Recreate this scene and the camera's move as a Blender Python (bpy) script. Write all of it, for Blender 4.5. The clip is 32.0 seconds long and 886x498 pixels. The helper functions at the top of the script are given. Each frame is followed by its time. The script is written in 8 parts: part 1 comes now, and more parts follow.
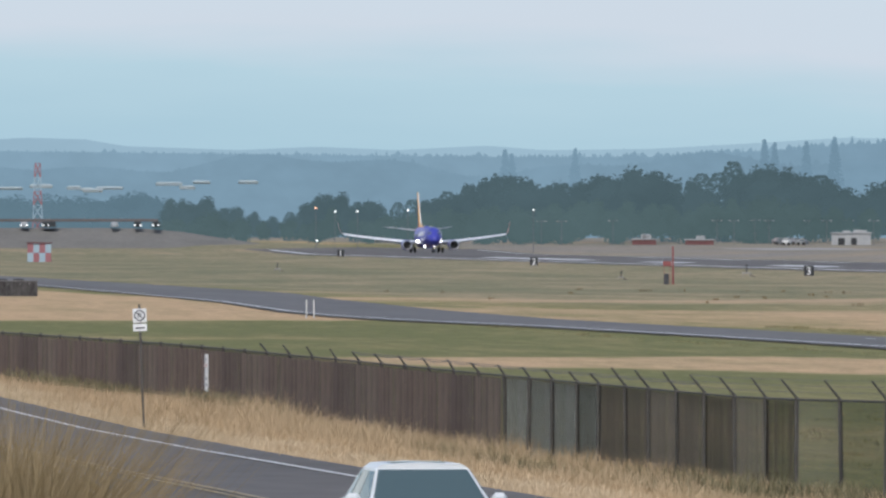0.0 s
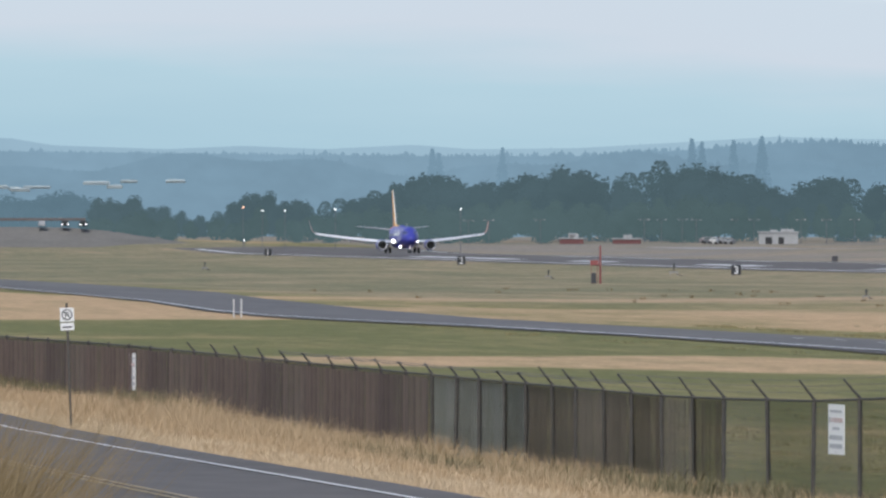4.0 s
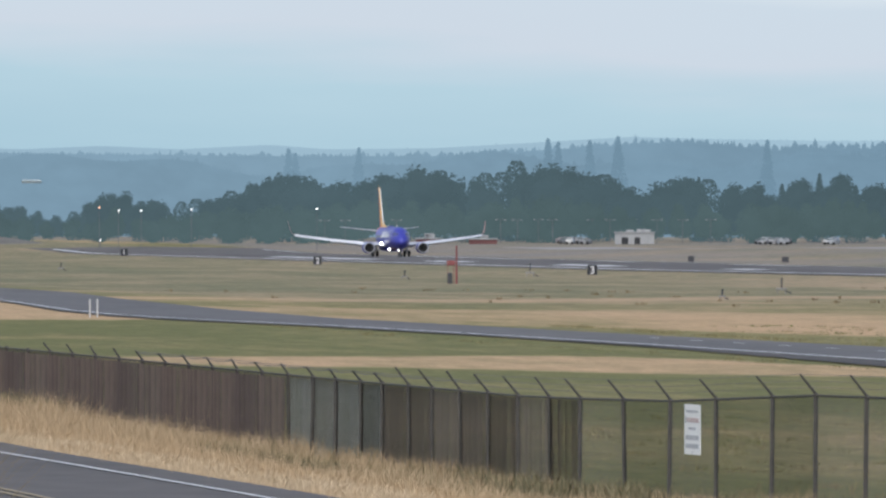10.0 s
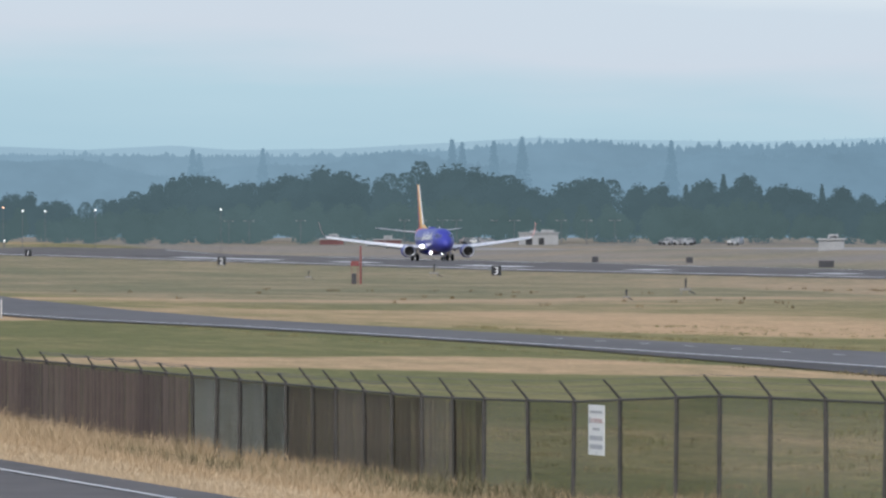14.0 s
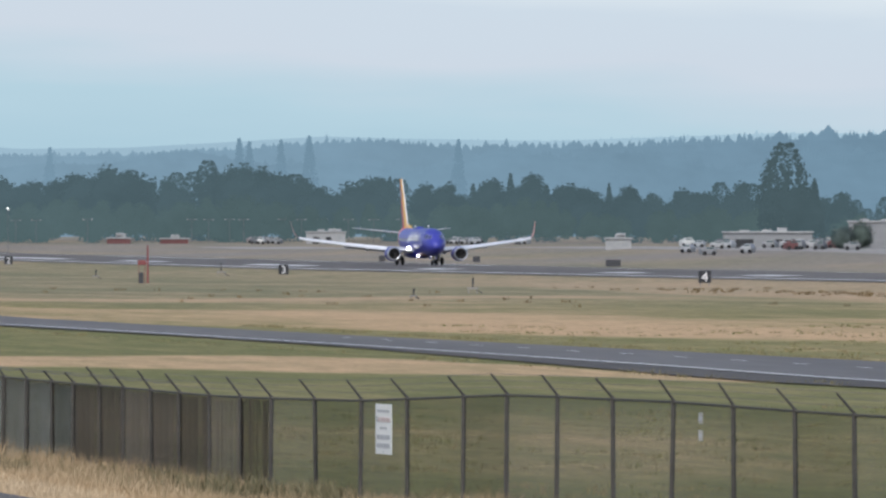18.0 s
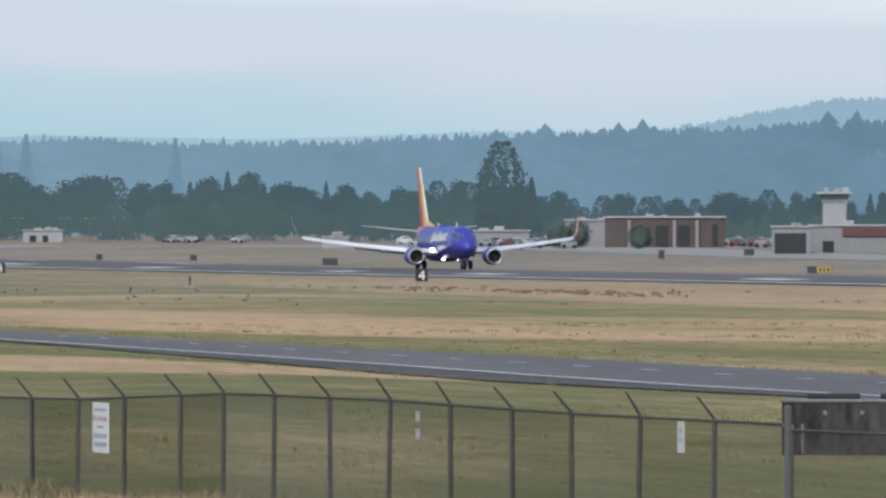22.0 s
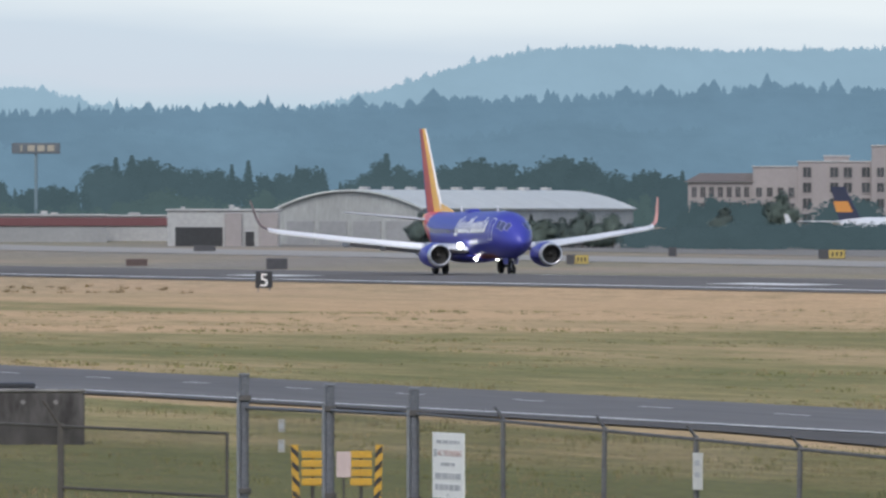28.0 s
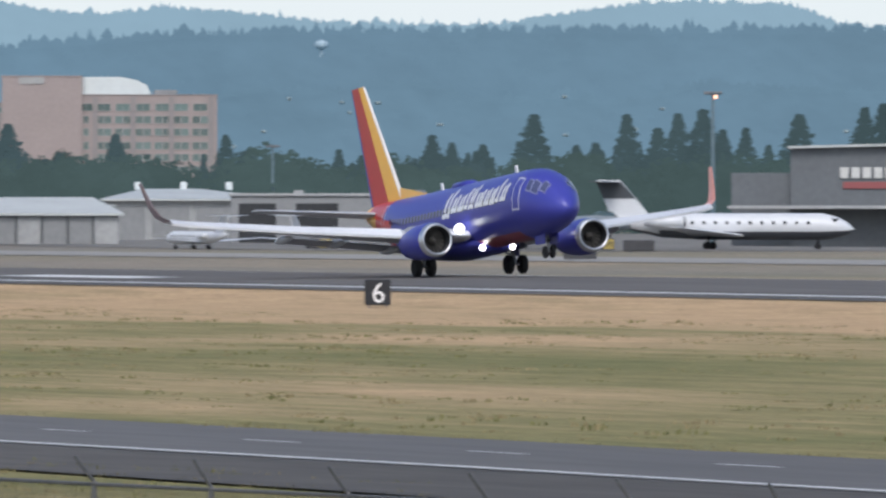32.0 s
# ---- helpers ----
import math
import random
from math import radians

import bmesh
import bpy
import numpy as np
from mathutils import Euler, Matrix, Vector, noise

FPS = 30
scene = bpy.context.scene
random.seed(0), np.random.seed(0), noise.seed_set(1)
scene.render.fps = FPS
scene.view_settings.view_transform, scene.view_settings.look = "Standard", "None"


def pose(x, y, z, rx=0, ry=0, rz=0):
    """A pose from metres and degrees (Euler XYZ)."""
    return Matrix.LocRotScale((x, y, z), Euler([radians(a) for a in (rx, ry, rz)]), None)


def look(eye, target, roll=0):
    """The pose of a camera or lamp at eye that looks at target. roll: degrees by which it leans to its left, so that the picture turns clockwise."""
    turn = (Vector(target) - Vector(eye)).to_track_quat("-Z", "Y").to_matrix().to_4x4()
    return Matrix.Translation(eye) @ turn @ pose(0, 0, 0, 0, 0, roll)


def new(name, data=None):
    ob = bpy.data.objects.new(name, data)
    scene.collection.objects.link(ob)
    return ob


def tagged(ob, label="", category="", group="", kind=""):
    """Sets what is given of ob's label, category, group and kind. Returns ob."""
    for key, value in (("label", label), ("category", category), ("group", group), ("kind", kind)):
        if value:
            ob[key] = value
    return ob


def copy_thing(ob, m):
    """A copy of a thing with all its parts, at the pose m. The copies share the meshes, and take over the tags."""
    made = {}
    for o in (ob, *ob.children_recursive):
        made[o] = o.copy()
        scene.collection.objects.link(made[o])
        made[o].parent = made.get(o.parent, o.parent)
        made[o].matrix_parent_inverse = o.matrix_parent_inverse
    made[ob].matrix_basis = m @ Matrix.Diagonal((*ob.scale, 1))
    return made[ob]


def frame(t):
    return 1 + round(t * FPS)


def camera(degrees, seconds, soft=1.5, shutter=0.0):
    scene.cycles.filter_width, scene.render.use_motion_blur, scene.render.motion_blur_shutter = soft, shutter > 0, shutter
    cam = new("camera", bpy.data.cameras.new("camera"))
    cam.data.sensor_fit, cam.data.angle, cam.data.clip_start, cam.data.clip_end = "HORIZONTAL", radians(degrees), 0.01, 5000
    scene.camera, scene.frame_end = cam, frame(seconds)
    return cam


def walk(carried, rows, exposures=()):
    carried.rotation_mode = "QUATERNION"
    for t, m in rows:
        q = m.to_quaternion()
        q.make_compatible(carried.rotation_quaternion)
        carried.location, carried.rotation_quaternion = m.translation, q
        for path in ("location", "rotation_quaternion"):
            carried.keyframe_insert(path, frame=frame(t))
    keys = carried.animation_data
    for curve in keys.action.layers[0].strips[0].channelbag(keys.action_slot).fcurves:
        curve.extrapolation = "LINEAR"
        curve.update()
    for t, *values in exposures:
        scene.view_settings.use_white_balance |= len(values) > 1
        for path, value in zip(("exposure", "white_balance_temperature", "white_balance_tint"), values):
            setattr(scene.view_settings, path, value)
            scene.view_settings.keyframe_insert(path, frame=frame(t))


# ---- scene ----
# ---- camera: a long lens on a tripod that pans with the airliner ----
EYE = (0.0, 0.0, 5.5)
cam = camera(4.726, 32.0, soft=2.5, shutter=0.2)
walk(cam, [(t, pose(*EYE, 90 + pitch, 0, yaw)) for t, yaw, pitch in [(0.0, -6.418, -0.09), (0.5, -6.478, -0.09), (1.0, -6.552, -0.09), (1.5, -6.617, -0.09), (2.0, -6.656, -0.091), (2.5, -6.691, -0.093), (3.0, -6.723, -0.095), (3.5, -6.76, -0.095), (5.5, -6.977, -0.095), (6.0, -7.041, -0.095), (6.5, -7.111, -0.095), (7.0, -7.166, -0.095), (7.5, -7.221, -0.095), (8.0, -7.282, -0.095), (8.5, -7.36, -0.095), (9.0, -7.443, -0.095), (9.5, -7.512, -0.095), (10.0, -7.573, -0.094), (10.5, -7.619, -0.091), (11.0, -7.688, -0.091), (11.5, -7.753, -0.092), (12.0, -7.813, -0.092), (12.5, -7.854, -0.093), (13.0, -7.919, -0.094), (13.5, -7.993, -0.093), (14.0, -8.085, -0.091), (14.5, -8.214, -0.09), (16.5, -8.732, -0.09), (17.0, -8.856, -0.091), (17.5, -9.036, -0.093), (18.0, -9.221, -0.096), (18.5, -9.397, -0.097), (19.0, -9.585, -0.096), (19.5, -9.757, -0.096), (20.0, -9.941, -0.097), (20.5, -10.134, -0.097), (21.0, -10.325, -0.099), (21.5, -10.523, -0.102), (22.0, -10.731, -0.104), (22.5, -10.977, -0.105), (23.0, -11.253, -0.108), (23.5, -11.553, -0.112), (24.0, -11.878, -0.114), (24.5, -12.196, -0.117), (26.5, -13.77, -0.137), (27.0, -14.297, -0.143), (27.5, -14.865, -0.151), (28.0, -15.437, -0.16), (28.5, -16.051, -0.167), (29.0, -16.746, -0.175), (29.5, -17.543, -0.19), (30.0, -18.399, -0.206), (30.5, -19.429, -0.218), (31.0, -20.443, -0.232), (31.5, -21.627, -0.249), (32.0, -22.89, -0.266)]], exposures=[(0.0, 0.03, 6210, 9), (32.0, 0.03, 6210, 9)])

# ---- world, sun, exposure ----
SUN_ELEV, SUN_TURN = 48.0, 205.0
world = bpy.data.worlds.new("overcast_sky")
scene.world = world
world.use_nodes = True
wn = world.node_tree.nodes
sky = wn.new("ShaderNodeTexSky")
sky.sky_type, sky.sun_disc = "NISHITA", False
sky.sun_elevation, sky.sun_rotation = radians(SUN_ELEV), radians(SUN_TURN)
sky.air_density, sky.dust_density, sky.ozone_density = 1.0, 3.0, 1.5
wn["Background"].inputs["Strength"].default_value = 0.15
world.node_tree.links.new(sky.outputs[0], wn["Background"].inputs["Color"])
sun = new("sun", bpy.data.lights.new("sun", "SUN"))
sun.data.energy, sun.data.angle, sun.data.color = 1.5, radians(20), (1.0, 0.975, 0.945)
a, e = radians(SUN_TURN), radians(SUN_ELEV)
sun.matrix_world = look((0, 0, 0), (-math.sin(a) * math.cos(e), -math.cos(a) * math.cos(e), -math.sin(e)))


# ---- materials ----
def mat(name, base, rough=0.7, metal=0.0, var=0.25, scale=2.0, bump=0.0, fine=0.0, emit=None, power=0.0, spec=0.4, alpha=1.0, stretch=None, rand=0.0):
    """A surface of one colour with two scales of mottling, an optional fine relief and a tone that differs piece by piece."""
    m = bpy.data.materials.new(name)
    m.use_nodes = True
    nt = m.node_tree
    b = nt.nodes["Principled BSDF"]
    b.inputs["Roughness"].default_value, b.inputs["Metallic"].default_value = rough, metal
    b.inputs["Specular IOR Level"].default_value = spec
    b.inputs["Base Color"].default_value = (*base, 1)
    geo = nt.nodes.new("ShaderNodeTexCoord")
    src = geo.outputs["Object"]
    if stretch:
        mp = nt.nodes.new("ShaderNodeMapping")
        mp.inputs["Scale"].default_value = stretch
        nt.links.new(src, mp.inputs["Vector"])
        src = mp.outputs[0]
    if var:
        big = nt.nodes.new("ShaderNodeTexNoise")
        big.inputs["Scale"].default_value, big.inputs["Detail"].default_value = scale, 6
        small = nt.nodes.new("ShaderNodeTexNoise")
        small.inputs["Scale"].default_value, small.inputs["Detail"].default_value = scale * 9, 4
        for n in (big, small):
            nt.links.new(src, n.inputs["Vector"])
        add = nt.nodes.new("ShaderNodeMath")
        add.operation = "ADD"
        nt.links.new(big.outputs["Fac"], add.inputs[0])
        nt.links.new(small.outputs["Fac"], add.inputs[1])
        rng = nt.nodes.new("ShaderNodeMapRange")
        rng.inputs["From Min"].default_value, rng.inputs["From Max"].default_value = 0.65, 1.35
        rng.inputs["To Min"].default_value, rng.inputs["To Max"].default_value = 1 - var, 1 + var
        nt.links.new(add.outputs[0], rng.inputs["Value"])
        fac = rng.outputs[0]
        if rand:
            oi = nt.nodes.new("ShaderNodeObjectInfo")
            r2 = nt.nodes.new("ShaderNodeMapRange")
            r2.inputs["To Min"].default_value, r2.inputs["To Max"].default_value = 1 - rand, 1 + rand
            nt.links.new(oi.outputs["Random"], r2.inputs["Value"])
            mu = nt.nodes.new("ShaderNodeMath")
            mu.operation = "MULTIPLY"
            nt.links.new(fac, mu.inputs[0])
            nt.links.new(r2.outputs[0], mu.inputs[1])
            fac = mu.outputs[0]
        hsv = nt.nodes.new("ShaderNodeHueSaturation")
        hsv.inputs["Color"].default_value = (*base, 1)
        nt.links.new(fac, hsv.inputs["Value"])
        nt.links.new(hsv.outputs[0], b.inputs["Base Color"])
        if bump:
            bp = nt.nodes.new("ShaderNodeBump")
            bp.inputs["Strength"].default_value, bp.inputs["Distance"].default_value = bump, 0.02
            nt.links.new(small.outputs["Fac"], bp.inputs["Height"])
            nt.links.new(bp.outputs[0], b.inputs["Normal"])
    if emit:
        b.inputs["Emission Color"].default_value = (*emit, 1)
        if var:
            h2 = nt.nodes.new("ShaderNodeHueSaturation")
            h2.inputs["Color"].default_value = (*emit, 1)
            nt.links.new(fac, h2.inputs["Value"])
            nt.links.new(h2.outputs[0], b.inputs["Emission Color"])
        b.inputs["Emission Strength"].default_value = power
    return m


M = {}
M["asphalt"] = mat("asphalt", (0.114, 0.104, 0.095), 0.9, var=0.22, scale=0.15, bump=0.3, stretch=(1, 0.3, 1))
M["runway"] = mat("runway_asphalt", (0.116, 0.106, 0.098), 0.9, var=0.35, scale=0.08, stretch=(1.2, 0.06, 1))
M["concrete"] = mat("concrete", (0.29, 0.275, 0.25), 0.85, var=0.15, scale=0.2)
M["paint_white"] = mat("road_paint_white", (0.72, 0.72, 0.70), 0.7, var=0.15, scale=1.5)
M["paint_yellow"] = mat("road_paint_yellow", (0.33, 0.27, 0.17), 0.7, var=0.2, scale=1.5)
M["steel"] = mat("galvanised_steel", (0.22, 0.23, 0.25), 0.55, 0.6, var=0.2, scale=3)
M["dark_steel"] = mat("weathered_dark_steel", (0.10, 0.095, 0.09), 0.7, 0.3, var=0.2, scale=3)
M["white"] = mat("white_paint", (0.78, 0.78, 0.77), 0.45, var=0.06, scale=0.5)
M["black"] = mat("black_paint", (0.025, 0.027, 0.032), 0.5, var=0.15, scale=2)
M["hull_blue"] = mat("airliner_blue_paint", (0.052, 0.058, 0.33), 0.34, var=0.05, scale=0.3)
M["hull_yellow"] = mat("airliner_yellow_paint", (0.78, 0.42, 0.06), 0.3, var=0.04, scale=0.3)
M["hull_red"] = mat("airliner_red_paint", (0.52, 0.032, 0.036), 0.3, var=0.04, scale=0.3)
M["alloy"] = mat("bare_alloy", (0.62, 0.63, 0.66), 0.3, 0.85, var=0.06, scale=0.5)
M["tyre"] = mat("tyre_rubber", (0.02, 0.02, 0.022), 0.85, var=0.2, scale=3)
M["glass"] = mat("dark_glass", (0.02, 0.025, 0.03), 0.08, 0.0, var=0.0, spec=0.8)
M["lamp"] = mat("landing_lamp", (1, 1, 1), emit=(1, 0.97, 0.9), power=9, var=0)


# ---- mesh helpers ----
def link(name, bm, material, parent=None, label="", smooth=False):
    me = bpy.data.meshes.new(name)
    bm.normal_update()
    bm.to_mesh(me)
    bm.free()
    for mm in material if isinstance(material, (list, tuple)) else [material]:
        me.materials.append(mm)
    if smooth:
        for p in me.polygons:
            p.use_smooth = True
    ob = new(name, me)
    if parent:
        ob.parent = parent
    if label:
        ob["label"] = label
    return ob


def part(name, bm, material, parent, label="", smooth=False):
    return link(name, bm, material, parent, label, smooth)


def raw(name, verts, faces, material, parent=None, smooth=False):
    me = bpy.data.meshes.new(name)
    me.from_pydata(verts, [], faces)
    me.materials.append(material)
    if smooth:
        me.polygons.foreach_set("use_smooth", [True] * len(me.polygons))
    ob = new(name, me)
    if parent:
        ob.parent = parent
    return ob


def holder(name, m, label, category, group=""):
    ob = new(name)
    ob.empty_display_size = 0.5
    ob.matrix_basis = m
    return tagged(ob, label, category, group)


def box(bm, c, s, rz=0.0, bevel=0.0, m=None):
    """A box of size s about c, turned rz degrees, its edges bevelled."""
    r = bmesh.ops.create_cube(bm, size=1)
    vs = r["verts"]
    bmesh.ops.scale(bm, vec=s, verts=vs)
    if bevel:
        es = list({e for v in vs for e in v.link_edges})
        g = bmesh.ops.bevel(bm, geom=es, offset=bevel, segments=1, affect="EDGES", clamp_overlap=True)
        vs = list({v for f in g["faces"] for v in f.verts} | {v for v in vs if v.is_valid})
    t = Matrix.Translation(c) @ Matrix.Rotation(radians(rz), 4, "Z")
    if m:
        t = m @ t
    bmesh.ops.transform(bm, matrix=t, verts=[v for v in vs if v.is_valid])
    return bm


def rod(bm, p, q, r, r2=None, n=8):
    """A tapered round bar from p to q."""
    p, q = Vector(p), Vector(q)
    d = q - p
    g = bmesh.ops.create_cone(bm, cap_ends=True, segments=n, radius1=r, radius2=r if r2 is None else r2, depth=d.length)
    t = Matrix.Translation((p + q) / 2) @ d.to_track_quat("Z", "Y").to_matrix().to_4x4()
    bmesh.ops.transform(bm, matrix=t, verts=g["verts"])
    return bm


def loft(bm, rings, close=True, caps=True):
    """Skin through rings of equal count."""
    vv = [[bm.verts.new(p) for p in ring] for ring in rings]
    n = len(vv[0])
    out = []
    for a, b in zip(vv, vv[1:]):
        for i in range(n if close else n - 1):
            j = (i + 1) % n
            out.append(bm.faces.new((a[i], a[j], b[j], b[i])))
    if caps:
        bm.faces.new(vv[0][::-1])
        bm.faces.new(vv[-1])
    bmesh.ops.recalc_face_normals(bm, faces=bm.faces[:])
    return out


def bm_():
    return bmesh.new()


def smooth01(a, b, x):
    t = np.clip((x - a) / (b - a), 0, 1)
    return t * t * (3 - 2 * t)


# ---- the lie of the land ----
RWY_C, RWY_HALF = 244.0, 22.9
ROAD_Z = 1.25
PROFILE_Y = [0, 566, 864, 1208, 1470, 1750, 2216, 2420, 2650, 4000, 5200]
PROFILE_Z = [1.0, 1.0, 0.8, 0.58, 0.5, 0.75, 1.2, 2.9, 3.5, 3.8, 4.0]


def crown(y):
    """Height of the runway's crown."""
    return np.interp(y, PROFILE_Y, PROFILE_Z)


def road_x(y):
    """Far pavement edge of the near road."""
    return np.interp(y, [-900, 60, 120, 169, 190, 207, 228, 246, 300, 900], [25, 22.6, 21.6, 20.7, 20.1, 19.6, 19.2, 19.25, 19.6, 24])


def ground_z(x, y):
    x, y = np.asarray(x, float), np.asarray(y, float)
    far = crown(y) - 1.0
    field = far * smooth01(40, 120, x)
    up = 0.67 * smooth01(RWY_C - 36, RWY_C - RWY_HALF - 1, x)
    up = up + 0.33 * (1 - np.clip(np.abs(x - RWY_C) / RWY_HALF, 0, 1)) * (np.abs(x - RWY_C) < RWY_HALF)
    up = up - 0.2 * smooth01(RWY_C + RWY_HALF, RWY_C + 60, x)
    rise = np.interp(y, [0, 930, 1450, 1620, 1900, 2400, 5000], [0.5, 0.55, 1.8, 2.6, 2.4, 0.3, 0.2]) * smooth01(RWY_C + RWY_HALF + 4, 330, x) * (1 - 0.85 * smooth01(420, 500, x))
    z = field + up + rise
    re = road_x(y)
    bank = smooth01(re + 11, re, x)
    z = z * (1 - bank) + ROAD_Z * bank
    near = smooth01(8.8, 2.0, x) * smooth01(150, 90, y)
    return z * (1 - near) + 3.7 * near


# ---- ground: one sheet out to the horizon ----
GX = np.unique(np.r_[-4900, -3200, -2000, -1200, -700, -400, -200, -100, -60, -40, np.arange(-30, 100, 1.5), np.arange(100, 300, 4.0),
                     RWY_C - RWY_HALF, RWY_C, RWY_C + RWY_HALF, 320, 350, 390, 440, 500, 570, 650, 750, 870, 1000, 1200, 1500, 1900, 2400, 3000, 3900, 4900])
GY = np.unique(np.r_[-4900, -2500, -1000, -300, -100, -40, 0, 20, 40, 60, np.arange(80, 520, 4.0), np.arange(520, 1300, 8.0), np.arange(1300, 2600, 25.0), np.arange(2600, 4901, 100.0)])
GRID_X, GRID_Y = np.meshgrid(GX, GY)
GRID_Z = ground_z(GRID_X, GRID_Y)


def gz(x, y):
    """Height of the ground sheet at one place."""
    i = min(max(int(np.searchsorted(GX, x)) - 1, 0), len(GX) - 2)
    j = min(max(int(np.searchsorted(GY, y)) - 1, 0), len(GY) - 2)
    u, v = (x - GX[i]) / (GX[i + 1] - GX[i]), (y - GY[j]) / (GY[j + 1] - GY[j])
    a = GRID_Z[j, i] * (1 - u) + GRID_Z[j, i + 1] * u
    b = GRID_Z[j + 1, i] * (1 - u) + GRID_Z[j + 1, i + 1] * u
    return float(a * (1 - v) + b * v)


def dryness(x, y):
    """0: green grass, 1: pure straw, by patches of mown and unmown land."""
    n = noise.noise((x * 0.05, y * 0.012, 1.3)) * 0.5 + noise.noise((x * 0.16, y * 0.035, 7.7)) * 0.35
    def rows(v, *r):
        return float(np.interp(v, [q[0] for q in r], [q[1] for q in r]))
    if x < 26:
        return min(max((0.95 if x > 3 else 0.6) + n, 0), 1)
    if x < 77:
        lo = rows(x, (46, 450), (50, 436), (55, 432), (61, 412), (66, 406), (70, 400), (73, 383)) + 10 * n
        hi = rows(x, (50, 470), (68, 473), (72, 457), (74, 432), (76, 400)) + 8 * n
        straw = float(smooth01(lo - 5, lo + 5, y) * smooth01(hi + 5, hi - 5, y)) * float(smooth01(44, 50, x))
        far = float(smooth01(660, 672, y + 10 * n)) * float(smooth01(1150, 1000, y))
        streak = 0.5 * math.exp(-((y - 556 - 10 * n) / 7) ** 2) * float(smooth01(62, 56, x))
        d = rows(y, (100, 0.02), (170, 0.06), (215, 0.22), (240, 0.34), (290, 0.2), (330, 0.12), (395, 0.02), (480, 0.02), (640, 0.06), (1100, 0.4))
        d += 0.9 * n * (1 if y < 380 else 0.35)
        return min(max(max(d, straw * (0.95 + 0.3 * n), far * 0.93, streak), 0), 1)
    if x < RWY_C:
        lo = rows(x, (83, 650), (88, 615), (94, 565), (100, 538), (110, 512), (125, 500)) + 25 * n
        hi = 785 - 2.7 * (x - 95) + 40 * n
        straw = 0.98 * float(smooth01(lo - 20, lo + 15, y) * smooth01(hi + 18, hi - 12, y))
        pale = 0.95 * math.exp(-((y - 897 - 25 * math.sin(x * 0.09) - 25 * n) / 30) ** 2) * float(smooth01(176, 160, x)) * 1.15
        d = rows(y, (150, 0.34), (330, 0.3), (370, 0.36), (388, 0.62), (405, 0.34), (500, 0.28), (760, 0.36), (860, 0.42), (950, 0.3), (1150, 0.26), (1500, 0.28))
        side = rows(x, (79, 0.5), (90, 0.28), (98, 0.1), (104, 0.0)) if y < 330 else 0.0
        edge = rows(y, (420, 183), (450, 172), (510, 167), (600, 160), (700, 163), (900, 172), (1100, 186)) + 8 * n
        tan = float(smooth01(edge - 2, edge + 4, x)) * rows(y, (650, 0.97), (900, 0.85), (1150, 0.75), (1350, 0.45), (1600, 0.35))
        return min(max(max(d + 0.8 * n + side, straw * (0.9 + 0.7 * n) + 0.15 * n, pale, tan + 0.15 * n), 0), 1)
    return min(max(0.5 + n, 0), 1)


def bareness(x, y):
    """Painted haze: greys the ground beyond the runway and far out, 0 to 1."""
    n = noise.noise((x * 0.03, y * 0.01, 4.1))
    return float(np.clip(smooth01(RWY_C + 18, RWY_C + 30, x) * (0.72 + 0.5 * n) + (0.30 * smooth01(620, 1050, y) * smooth01(96, 110, x) if x < RWY_C else 0), 0, 1))


